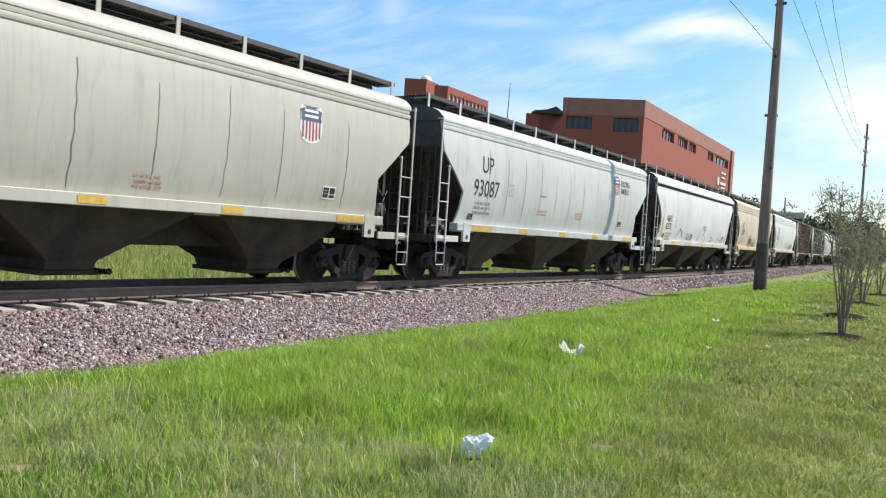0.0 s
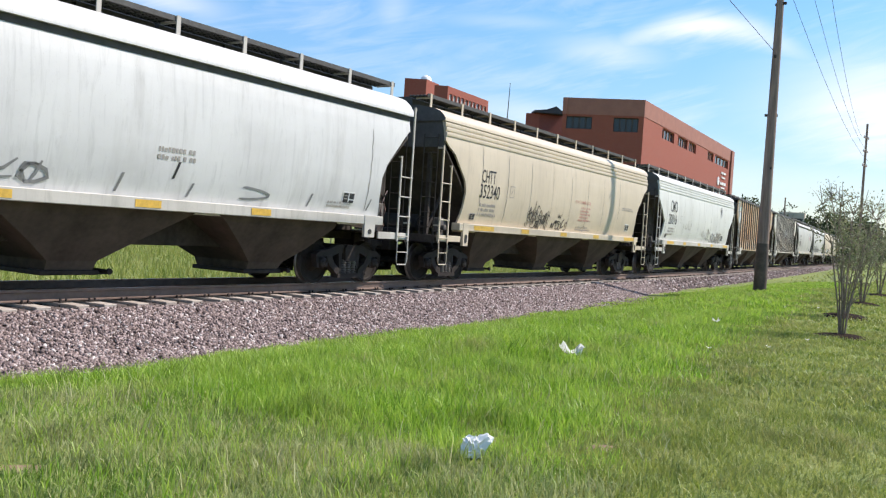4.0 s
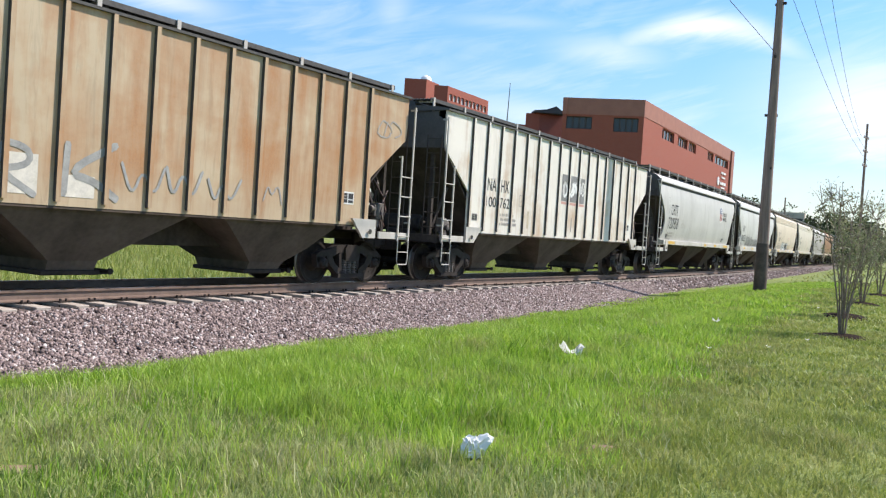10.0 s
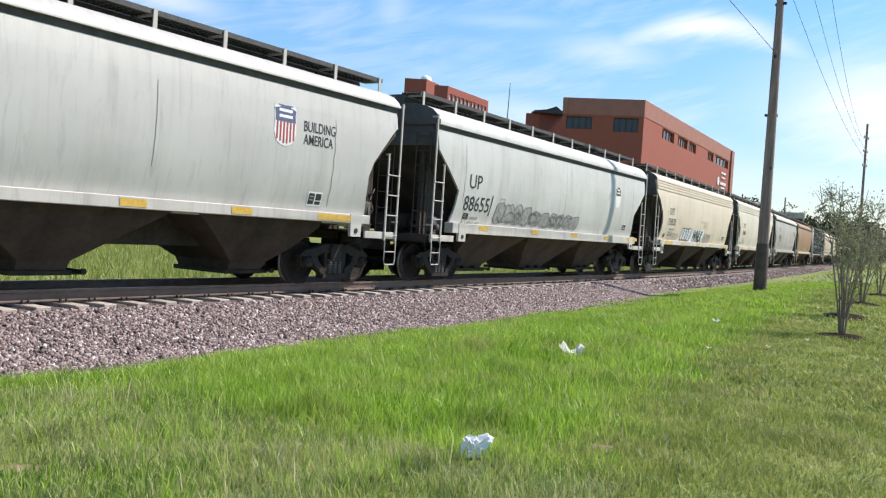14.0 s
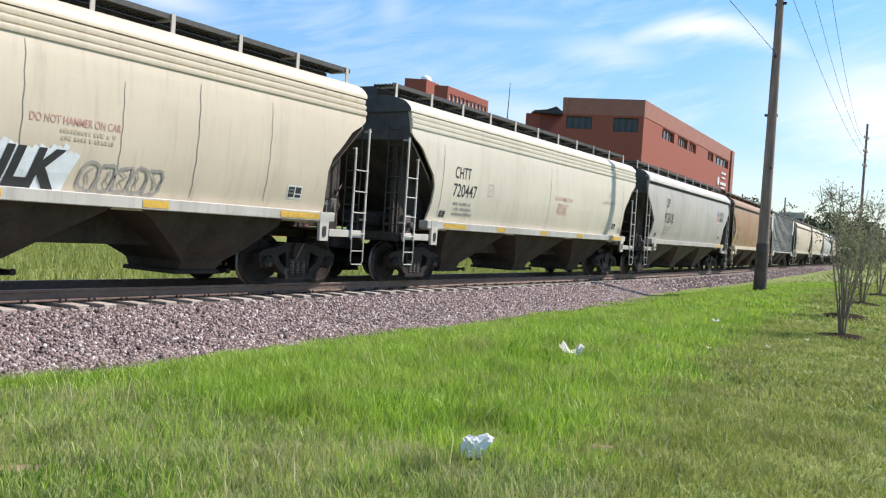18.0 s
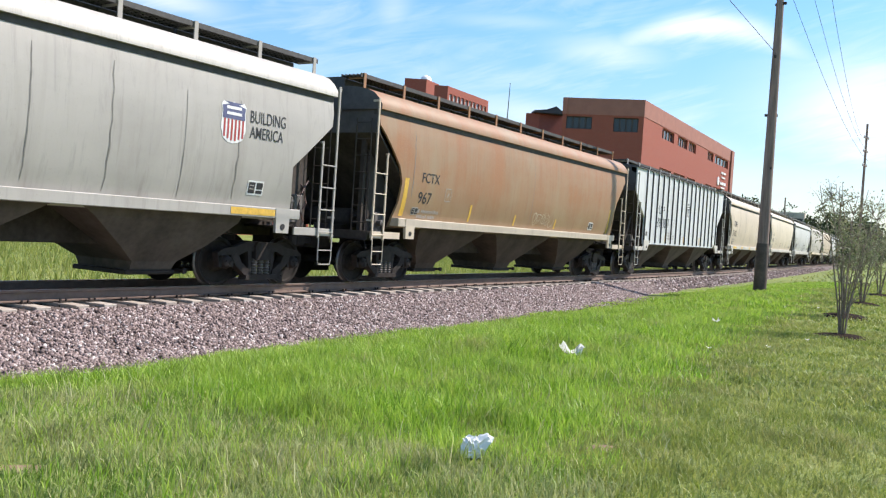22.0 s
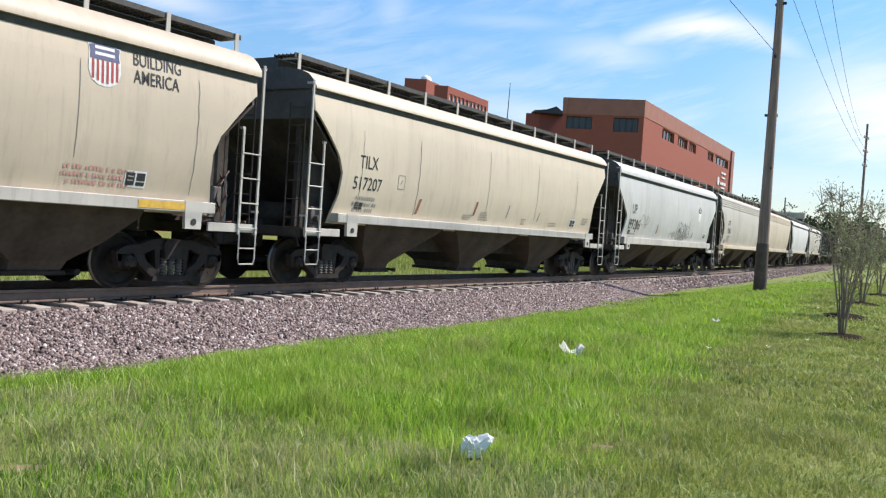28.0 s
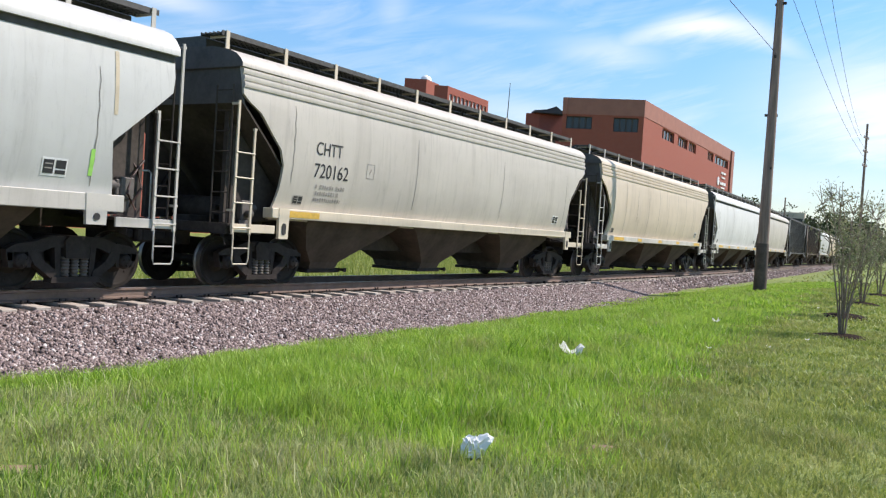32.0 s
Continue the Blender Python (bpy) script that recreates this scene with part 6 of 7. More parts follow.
def hopper_car(spec):
    ribbed = spec.get("ribbed", False)
    side = straight if ribbed else bulge
    kind_ = "ribbed" if ribbed else "smooth"
    cut = spec.get("cut", "round")
    if cut == "round" and not spec.get("chords"):
        cut = "bell"
    paint, trim = spec["paint"], spec.get("trim", spec["paint"])
    car = thing("hopper_car", None, None, spec["label"], "hopper car", group="cars of the grain train")
    part("body", shell(side, cut, 4.22 if ribbed else 3.95), paint, car, smooth=25)
    part("roof", roof_shape(side, 0.055 if spec.get("chords") else 0.10, ribbed, spec.get("eave", 3.80)), [M["grate"] if ribbed else spec.get("roof", paint), M["end_wall"]], car, smooth=40)
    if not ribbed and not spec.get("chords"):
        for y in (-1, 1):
            part("eave_channel", boxed(-HALF + 0.81, HALF - 0.81, *sorted((y * 1.40, y * (side(spec.get("eave", 3.80) - 0.10) + 0.012))), spec.get("eave", 3.80) - 0.11, spec.get("eave", 3.80) - 0.002), M["dusk"], car, "dark channel under the eave")
    low = -0.27 if ribbed else -0.20
    if spec.get("chords"):
        for z in ((3.62, 3.74, 3.86) if spec["chords"] == 1 else (3.78, 3.89)):
            part("top_chord", chord(side, z), paint, car, smooth=60)
    for sg in (-1, 1):
        part("end_sheet", SHARED[f"end{kind_}{sg}"], None, car, "grimy end sheet, its slope darkened for shade")
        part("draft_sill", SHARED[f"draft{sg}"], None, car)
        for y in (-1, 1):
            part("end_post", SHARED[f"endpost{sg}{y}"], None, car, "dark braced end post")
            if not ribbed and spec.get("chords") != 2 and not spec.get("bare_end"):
                part("shear_plate", SHARED[f"plate{sg}{y}"], None, car, "dark upright plate under the end slope")
        floor_ = part("end_platform", SHARED[f"platform{sg}"], None, car, "dark end platform")
        for y in (-1, 1):
            part("side_plate", platform_plate(sg, y), trim, floor_)
        part("end_ladder", SHARED[f"endladder{sg}"], None, car)
        part("end_rail", SHARED[f"endrail{sg}"], None, car)
        for y in (-1, 1):
            key = (trim.name, sg, y, spec.get("chords", 0) == 1)
            if key not in LADDERS:
                outer, inner, rungs, step = ladder_pieces(sg, 3.32 if key[3] else 4.02, y)
                LADDERS[key] = mesh_of("ladder", outer, trim), mesh_of("stile", inner, trim), [mesh_of("rung", bm, trim) for bm in rungs], mesh_of("stirrup", step, trim)
            outer, inner, rungs, step = LADDERS[key]
            lad = part("ladder", outer, None, car, "steel corner ladder with stirrup")
            part("stile", inner, None, lad)
            for me in rungs:
                part("rung", me, None, lad)
            part("stirrup", step, None, lad)
            p = part("jack_pad", corner_plate(sg, y) if ribbed else jack_pad(sg, y, key[3]), trim, car)
            part("jack_hole", SHARED[f"hole{sg}{y}{key[3]}"], None, p)
        part("coupler", SHARED["coupler0" if sg < 0 else "coupler1"], None, car, "dark steel coupler with air hose")
        part("cut_lever", SHARED["lever0" if sg < 0 else "lever1"], None, car)
        WHEELS.extend(truck(car, sg))
    part("air_reservoir", SHARED["reservoir"], None, car, at=pose(-HALF + 1.75, 0.35, 1.44))
    part("brake_cylinder", SHARED["cylinder"], None, car, at=pose(-HALF + 1.25, -0.85, 1.45))
    part("brake_wheel", SHARED["brakewheel"], None, car, at=pose(HALF - 0.80, 0.75, 2.45))
    part("air_reservoir", SHARED["reservoir"], None, car, at=pose(HALF - 1.45, -0.1, 1.50))
    part("brake_cylinder", SHARED["cylinder"], None, car, at=pose(HALF - 1.35, -0.95, 1.42))
    part("control_valve", SHARED["valve"], None, car, "dusty brake control valve", at=pose(HALF - 1.38, -1.22, 1.62))
    part("control_valve", SHARED["valve"], None, car, "dusty brake control valve", at=pose(HALF - 1.02, -0.55, 1.95, 0, 0, 60))
    for k in range(len(PIPES)):
        part("air_pipe", SHARED[f"pipe{k}"], None, car, "bent air pipe")
    for k in range(len(HOSES)):
        part("brake_hose", SHARED[f"hose{k}"], None, car, "red-brown hose")
    part("control_valve", SHARED["valve"], None, car, "dusty brake control valve", at=pose(-HALF + 1.38, -1.15, 1.42, 0, 0, 180))
    for y in (-1, 1):
        if not ribbed:
            part("side_sill", sill_shape(y, spec.get("sill", 0.19)), spec.get("sill_paint", trim), car)
        else:
            part("side_sill", boxed(-HALF + 2.1, HALF - 2.1, *sorted((y * 1.42, y * 1.49)), 1.24, 1.33), M["belly"], car, "grimy side sill")
        part("running_board", SHARED[f"board{y}"], None, car, "steel grating walkway", at=pose(0, 0, low))
        me = WORN.setdefault((trim.name, y), None) or mesh_of("walkway_post", post_shape(y), spec.get("post", trim))
        WORN[(trim.name, y)] = me
        for k in range(11):
            u = -HALF + 0.86 + k * (CAR - 1.72) / 10
            part("walkway_post", me, None, car, at=pose(u, 0, low))
    for k in range(5):
        part("hatch_cover", SHARED["hatch"], None, car, at=pose(-6.2 + k * 3.1, 0, low))
    if not spec.get("sill"):
        part("centre_sill", SHARED["keel"], None, car, "dark centre sill between the hoppers")
    for k in (-1, 0, 1):
        u = k * 4.245
        steep = not spec.get("sill")
        b = part("hopper_bay", SHARED[f"bay{k}{spec.get('belly', 'belly')}{steep}"], None, car, "grimy discharge hopper, darkened for shade", at=pose(u, 0, 0))
        part("outlet_gate", SHARED[f"gate{steep}"], None, b)
    if ribbed:
        for y in (-1, 1):
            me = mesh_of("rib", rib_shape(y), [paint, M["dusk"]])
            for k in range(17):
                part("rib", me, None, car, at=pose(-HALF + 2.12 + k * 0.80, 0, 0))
    else:
        r = random.Random(spec["seed"])
        seams = spec.get("seams", 10)
        if isinstance(seams, int):
            seams = [2.2 + k * (12.75 / max(1, seams - 1)) + r.uniform(-0.06, 0.06) for k in range(seams)]
        for u in seams:
            z0, z1, d = r.choice((1.55, 1.6, 1.7, 2.0)), r.uniform(3.2, 3.55), r.uniform(0.005, 0.011)
            pts = [(u + 0.012 * math.sin(3.1 * k + u), z0 + (z1 - z0) * k / 9) for k in range(10)]
            part("weld_seam", skin(stroke(bmesh.new(), pts, 2.2 * d), side, 0.004), M["seam"], car, "rusty vertical weld seam")
    # reflective strips and small data panels
    r = random.Random(spec["seed"] + 50)
    strips = spec.get("strips", (2.4, 5.2, 8.0, 10.8, 13.9))
    for u in strips:
        if ribbed:
            part("reflective_strip", skin(patch(u, u + 0.11, 1.40, 2.30 if u < 3 else 1.72), side, 0.006), M["yellow"], car, "yellow reflective strip")
        else:
            bm = patch(u, u + (1.1 if u < 3 or u > 13 else 0.5), 1.345, 1.465)
            for v in bm.verts:
                v.co.y = -1.632
            part("reflective_strip", bm, M["yellow"], car, "yellow reflective strip")
    for u, z, w, h in (spec.get("panel", (14.15, 1.70, 0.40, 0.26)), (2.32, 1.60, 0.28, 0.18)):
        p = part("data_panel", skin(patch(u, u + w, z, z + h), side, 0.006), M["pale"] if w > 0.3 else M["faded"], car, "small stencilled data panel")
        for a, b, c, d in ((0.06, 0.46, 0.12, 0.88), (0.54, 0.94, 0.42, 0.88), (0.54, 0.94, 0.12, 0.34)):
            part("panel_line", skin(patch(u + a * w, u + b * w, z + c * h, z + d * h), side, 0.010), M["ink"], p)
        for c in (0.38, 0.62):
            part("panel_line", skin(patch(u + 0.12 * w, u + 0.40 * w, z + c * h, z + (c + 0.07) * h), side, 0.013), M["faded"], p)
    ink = spec.get("ink", M["ink"])
    for text, u0, u1, z0, z1 in spec.get("text", ()):
        part("lettering", skin(letters(text, u0, u1, z0, z1), side), ink, car, "black stencilled letters")
    for e in spec.get("emblems", ()):
        emblem(car, side, *e)
    for text, u0, u1, z0, z1 in spec.get("word", ()):
        rr = random.Random(7)
        for k in range(26):   # white flares round the word, running over the sill
            u = u0 - 0.15 + (u1 - u0 + 0.3) * k / 25
            bm = stroke(bmesh.new(), [(u - 0.10, z0 - rr.uniform(0.02, 0.12)), (u, (z0 + z1) / 2), (u + 0.16, z1 + rr.uniform(-0.05, 0.10))], 0.15)
            part("spray_stroke", skin(bm, side, 0.008 + 0.001 * (k % 3)), M["spray_white"], car, "white sprayed flare")
        part("lettering", skin(letters(text, u0, u1, z0, z1, 0.05, 0.30), side, 0.016), M["ink"], car, "bold slanted dark sprayed word")
    for k, (u0, u1, z0, z1, lines, mat) in enumerate(spec.get("prints", ())):
        part("small_print", skin(fine_print(u0, u1, z0, z1, lines, spec["seed"] + k), side, 0.006), M[mat], car, "unreadable small stencilled print", kind="stuff")
    for g in spec.get("pieces", ()):
        graffiti(car, side, *g)
    if spec.get("text"):   # small framed stencil beside the number
        u, z = spec["text"][-1][2] + 0.62, spec["text"][-1][3] + 0.12
        bm = bmesh.new()
        for a, b in (((u, z), (u + 0.26, z)), ((u + 0.26, z), (u + 0.26, z + 0.30)), ((u + 0.26, z + 0.30), (u, z + 0.30)), ((u, z + 0.30), (u, z))):
            stroke(bm, [a, b], 0.03)
        stroke(bm, [(u + 0.10, z + 0.10), (u + 0.16, z + 0.20)], 0.05)
        part("framed_stencil", skin(bm, side, 0.006), M["faded"], car)
        u0, z0 = spec["text"][-1][1], spec["text"][-1][3]
        part("small_print", skin(fine_print(u0 + 0.05, u0 + 1.15, z0 - 0.50, z0 - 0.12, 3, spec["seed"] + 70), side, 0.006), M["faded"], car, "unreadable small stencilled print", kind="stuff")
    for text, u0, u1, z0, z1 in spec.get("notice", ()):
        part("lettering", skin(letters(text, u0, u1, z0, z1), side, 0.006), M["pinkish"], car, "faded red stencilled words")
    for text, u0, u1, z0, z1 in spec.get("slogan", ()):
        part("lettering", skin(letters(text, u0, u1, z0, z1), side), M["ink"], car, "dark painted words")
    for u0, u1, z0, z1, count, width, mat, seed in spec.get("tags", ()):
        for k, bm in enumerate(scrawl(u0, u1, z0, z1, count, width, seed)):
            part("spray_stroke", skin(bm, side, 0.008 + 0.0012 * (k % 6)), M[mat], car, "spray-painted stroke")
    for g in spec.get("hand", ()):
        sprayed(car, side, *g)
    for u, z0, z1, *mat in spec.get("stripes", ()):
        part("rust_run", skin(patch(u, u + (0.05 if mat else 0.10), z0, z1, 0.10), side, 0.006), M[mat[0] if mat else "runs"], car, "short slanted mark")
    for u0, u1, z0, z1, mat, lab in spec.get("patches", ()):
        part("painted_patch", skin(patch(u0, u1, z0, z1), side, 0.005), M[mat], car, lab)
    CARS.append((car, spec["at"]))
    return car


P = {
    "sage": weathered("paint_sage_grey", (0.50, 0.475, 0.395), 0.34),
    "grey": weathered("paint_light_grey", (0.55, 0.55, 0.525), 0.34),
    "white": weathered("paint_white", (0.655, 0.65, 0.635), 0.40),
    "tan": weathered("paint_tan", (0.59, 0.50, 0.375), 0.25),
    "mint": weathered("paint_pale_green", (0.645, 0.65, 0.61), 0.30),
    "rust": weathered("paint_rusty_cream", (0.51, 0.405, 0.27), 0.55, 0.80, (0.36, 0.15, 0.045), 0.0, (1.3, 2.2)),
    "stained": weathered("paint_cream_stained", (0.74, 0.70, 0.62), 0.34, 0.30, (0.42, 0.25, 0.12)),
    "steel": weathered("paint_steel_grey", (0.52, 0.51, 0.475), 0.42),
    "greygreen": weathered("paint_grey_green", (0.55, 0.55, 0.515), 0.45),
    "cream": weathered("paint_cream", (0.64, 0.55, 0.42), 0.25),
    "butter": weathered("paint_butter", (0.63, 0.575, 0.465), 0.22),
    "ash": weathered("paint_ash_grey", (0.42, 0.395, 0.355), 0.50),
    "orange": weathered("paint_rust_orange", (0.31, 0.215, 0.125), 0.5, 0.95, (0.29, 0.128, 0.053), 0.0, (1.5, 2.7)),
    "ice": weathered("paint_ice_white", (0.60, 0.62, 0.61), 0.28),
    "sand": weathered("paint_sand", (0.585, 0.49, 0.375), 0.35),
    "clay": weathered("paint_clay_grey", (0.52, 0.48, 0.42), 0.40),
    "slate": weathered("paint_dark_slate", (0.15, 0.15, 0.155), 0.5),
    "umber": weathered("paint_dark_umber", (0.17, 0.12, 0.09), 0.5, 0.3),
    "chalk": weathered("trim_white", (0.55, 0.52, 0.465), 0.65),
}
GAPS = [-0.16, 16.94, 33.75, 50.75, 67.86, 85.10, 102.28, 119.47, 136.66, 153.88, 171.12, 188.34, 205.38, 222.50, 239.66, 256.74, 273.84, 290.80]
while len(GAPS) < 28:
    GAPS.append(GAPS[-1] + 17.1)
SPECS = [
    dict(paint=P["sage"], cut="point", chords=2, belly="belly_dark", seams=(2.3, 3.7, 5.1, 6.5, 7.9, 9.36, 10.87, 12.22, 14.14), panel=(13.50, 1.76, 0.40, 0.26), label="sage-grey round-sided grain hopper car with a striped shield", emblems=[(12.65, 13.30, 2.79, 3.52)],
         prints=[(9.0, 9.6, 1.62, 1.88, 3, "pinkish")]),
    dict(paint=P["grey"], trim=P["grey"], cut="point", chords=2, seams=(3.2, 4.3, 5.4, 6.5, 7.62, 8.71, 9.85, 11.09, 12.2, 13.36, 14.43), panel=(13.38, 1.80, 0.40, 0.26), label="light grey round-sided hopper car with black number", text=[("UP", 2.80, 3.40, 2.85, 3.28), ("93087", 2.41, 3.80, 2.24, 2.67)],
         prints=[(6.4, 6.9, 2.45, 2.53, 1, "faded"), (9.3, 9.9, 1.9, 2.15, 3, "pinkish"), (6.3, 7.2, 1.9, 2.1, 2, "pinkish")], emblems=[(12.64, 13.27, 2.87, 3.64)], slogan=[("BUILDING", 13.38, 14.29, 3.30, 3.51), ("AMERICA", 13.38, 14.25, 3.03, 3.24)]),
    dict(paint=P["white"], trim=P["chalk"], cut="round", seams=2, label="white smooth-sided hopper car with a grubby lower edge", text=[("NAHX", 2.65, 3.48, 2.30, 2.58), ("62270", 2.60, 3.44, 1.97, 2.25)],
         tags=[(4.9, 5.4, 1.56, 2.05, 1, 0.05, "smudge", 5), (6.6, 7.6, 1.56, 1.9, 2, 0.05, "smudge", 6), (11.2, 11.8, 1.58, 1.9, 1, 0.05, "smudge", 8)], stripes=[(4.5, 1.56, 1.85, "smudge"), (6.4, 1.58, 1.95, "ghost"), (8.7, 1.56, 1.86, "smudge"), (9.75, 1.84, 2.12, "ink"), (10.1, 1.56, 1.8, "smudge"), (13.1, 1.58, 1.84, "smudge"), (15.0, 1.60, 1.85, "smudge")], patches=[(1.98, 2.12, 1.66, 2.45, "yellow", "yellow reflective upright")], prints=[(9.4, 10.3, 2.1, 2.35, 2, "faded"), (13.6, 14.6, 1.60, 1.75, 2, "faded")], strips=(3.6, 6.5, 9.0, 11.5)),
    dict(paint=P["tan"], cut="round", chords=1, bare_end=True, seams=(2.7, 4.2, 5.7, 7.24, 8.71, 10.13, 11.6, 13.2), label="tan round-sided hopper car with black scrawls", text=[("CHTT", 2.68, 3.45, 2.60, 2.94), ("352340", 2.64, 3.74, 2.20, 2.56)],
         hand=[("sakucrmas", 5.55, 7.15, 1.60, 2.08, 0.026, "ink", 11, 0.15, 0.32), ("kamrseau", 5.75, 7.10, 1.62, 2.02, 0.020, "ink", 15, 0.2, 0.36), ("ua", 6.0, 6.6, 1.52, 1.72, 0.024, "ink", 12), ("wmsocs", 7.45, 8.65, 1.56, 1.80, 0.034, "ink", 13, 0.05, 0.25), ("w", 7.86, 8.06, 1.88, 2.08, 0.034, "ink", 14)], notice=[("DO NOT HAMMER ON CAR", 9.08, 10.42, 2.44, 2.55)], prints=[(9.5, 10.6, 1.86, 2.36, 5, "pinkish"), (9.3, 10.9, 1.55, 1.72, 2, "faded"), (13.4, 14.8, 2.42, 2.56, 2, "faded")]),
    dict(paint=P["mint"], trim=P["chalk"], cut="point", chords=1, seams=(2.15, 3.75, 5.1, 6.55, 7.95, 9.35, 10.7, 12.0, 12.75, 14.14), panel=(13.52, 1.66, 0.46, 0.34), label="pale greenish-white round-sided hopper car with grey scrawls", text=[("CMO", 2.67, 3.75, 2.73, 3.23), ("20016", 2.46, 3.82, 2.20, 2.64)],
         emblems=[(12.80, 13.22, 2.87, 3.45, 0.5)], hand=[("uu", 5.5, 6.5, 2.0, 2.35, 0.03, "faded", 22, 0.0), ("wemu", 8.6, 9.9, 1.75, 2.05, 0.024, "faded", 23, 0.1, 0.34), ("oo", 9.95, 10.75, 1.60, 2.10, 0.045, "smudge", 24, 0.1, 0.2), ("socuoes", 10.8, 13.3, 1.60, 1.96, 0.040, "smudge", 25, 0.1, 0.34), ("rsceuao", 10.9, 13.4, 1.60, 1.90, 0.028, "smudge", 26, 0.1, 0.36)], tags=[(12.2, 13.4, 1.62, 2.15, 4, 0.10, "faded", 21)]),
    dict(paint=P["rust"], ribbed=True, cut="wedge", trim=P["chalk"], post=P["rust"], label="ribbed cream hopper car streaked all over with orange rust", text=[("CT", 3.06, 3.55, 2.39, 2.73), ("RN", 3.86, 4.36, 2.39, 2.73), ("10", 3.06, 3.48, 1.95, 2.30), ("05", 3.86, 4.34, 1.95, 2.30), ("83", 4.66, 5.12, 1.95, 2.30)], ink=M["ink"], hand=[("sa", 0.98, 2.02, 3.50, 4.08, 0.10, "teal", 61, 0.05, 0.14), ("ro", 1.20, 2.06, 2.98, 3.52, 0.095, "teal", 62, 0.05, 0.14), ("s", 1.72, 2.08, 2.62, 2.98, 0.075, "teal", 63, 0.0, 0.12), ("sao", 1.0, 2.02, 3.42, 4.05, 0.03, "smudge", 64, 0.05, 0.25), ("ros", 1.35, 2.06, 2.92, 3.48, 0.03, "smudge", 65, 0.05, 0.25), ("cs", 5.18, 6.48, 1.48, 2.22, 0.085, "spray_haze", 33, 0.0, 0.06), ("r", 6.70, 7.40, 1.38, 2.08, 0.085, "spray_haze", 34, 0.0, 0.06), ("k", 7.66, 8.70, 1.42, 2.16, 0.095, "spray_haze", 35, 0.0, 0.06), ("www", 8.70, 11.3, 1.50, 1.98, 0.05, "spray_haze", 36, 0.0, 0.06), ("m", 11.8, 12.3, 1.56, 2.0, 0.04, "faded", 37)], belly="belly_light",
         patches=[(5.30, 5.62, 1.46, 2.02, "washed", "whitish touched-up patch"), (6.12, 6.36, 1.46, 1.86, "washed", "whitish touched-up patch"), (6.90, 7.42, 1.42, 1.98, "washed", "whitish touched-up patch"), (7.80, 8.34, 1.42, 1.74, "washed", "whitish touched-up patch")],
         tags=[(1.05, 2.05, 3.45, 4.1, 2, 0.16, "spray_white", 32), (1.4, 2.05, 2.9, 3.4, 2, 0.13, "spray_white", 31), (15.3, 16.0, 3.2, 3.6, 2, 0.04, "faded", 35)], strips=(2.22, 14.9)),
    dict(paint=P["stained"], ribbed=True, cut="wedge", trim=P["chalk"], belly="belly_light", label="ribbed cream hopper car with rust stains and a grey faded emblem", text=[("NA", 3.08, 3.58, 2.43, 2.77), ("HX", 3.86, 4.34, 2.43, 2.77), ("100", 3.04, 3.62, 2.00, 2.28), ("762", 3.84, 4.42, 2.00, 2.28)],
         patches=[(8.00, 8.44, 2.46, 3.30, "smudge", "worn dark block of an old emblem"), (8.62, 9.24, 2.46, 3.30, "smudge", "worn dark block of an old emblem"), (9.42, 9.90, 2.46, 3.28, "smudge", "worn dark block of an old emblem"), (8.0, 8.44, 2.36, 2.44, "pinkish", "faded red line"), (8.62, 9.24, 2.36, 2.44, "pinkish", "faded red line"), (9.42, 9.9, 2.36, 2.44, "pinkish", "faded red line"), (5.6, 5.72, 1.5, 2.0, "ghost", "brown stain"), (8.9, 8.96, 1.5, 1.95, "smudge", "dark mark")], tags=[(8.12, 8.42, 2.62, 3.12, 1, 0.10, "pale", 91), (8.70, 9.15, 2.62, 3.12, 2, 0.10, "pale", 92), (9.5, 9.85, 2.7, 3.15, 2, 0.05, "pale", 93)], strips=(14.9,)),
    dict(paint=P["steel"], trim=P["chalk"], cut="round", eave=3.91, seams=(2.3, 9.8, 14.2), belly="belly_dark", panel=(13.58, 1.60, 0.42, 0.28), label="steel-grey smooth-sided hopper car with a striped shield", text=[("CHTT", 2.61, 3.74, 2.59, 3.06), ("720958", 2.32, 3.98, 2.00, 2.50)],
         emblems=[(12.43, 13.03, 2.66, 3.43)], slogan=[("BUILDING", 13.25, 14.18, 3.01, 3.21), ("AMERICA", 13.25, 14.12, 2.76, 2.96)], strips=(2.4, 9.2, 11.5, 13.8)),
    dict(paint=P["greygreen"], trim=P["chalk"], cut="point", seams=3, sill=0.26, label="grey-green smooth-sided hopper car with a dark smudge of old graffiti", text=[("UP", 2.40, 3.06, 2.40, 2.76), ("88655", 2.24, 3.59, 1.83, 2.21)],
         emblems=[(13.09, 13.58, 2.50, 3.25, 0.95)], pieces=[(4.0, 6.2, 1.57, 2.14, 4, "spray_haze", "smudge", 41, 0.035), (6.3, 9.9, 1.57, 2.02, 6, "spray_haze", "smudge", 42, 0.035)], tags=[(4.2, 9.6, 1.6, 1.95, 11, 0.07, "smudge", 43)], stripes=[(3.62, 1.75, 2.3, "ink")], strips=(3.0, 6.2, 9.2, 12.2, 14.6)),
    dict(paint=P["cream"], trim=P["chalk"], cut="round", chords=1, belly="belly_dark", seams=(2.65, 4.03, 5.58, 7.11, 8.75, 10.36, 11.85, 13.56), label="cream round-sided hopper car with bubble graffiti along its lower edge", text=[("CHTT", 2.84, 3.63, 2.59, 2.89), ("720520", 2.80, 3.95, 2.16, 2.45)],
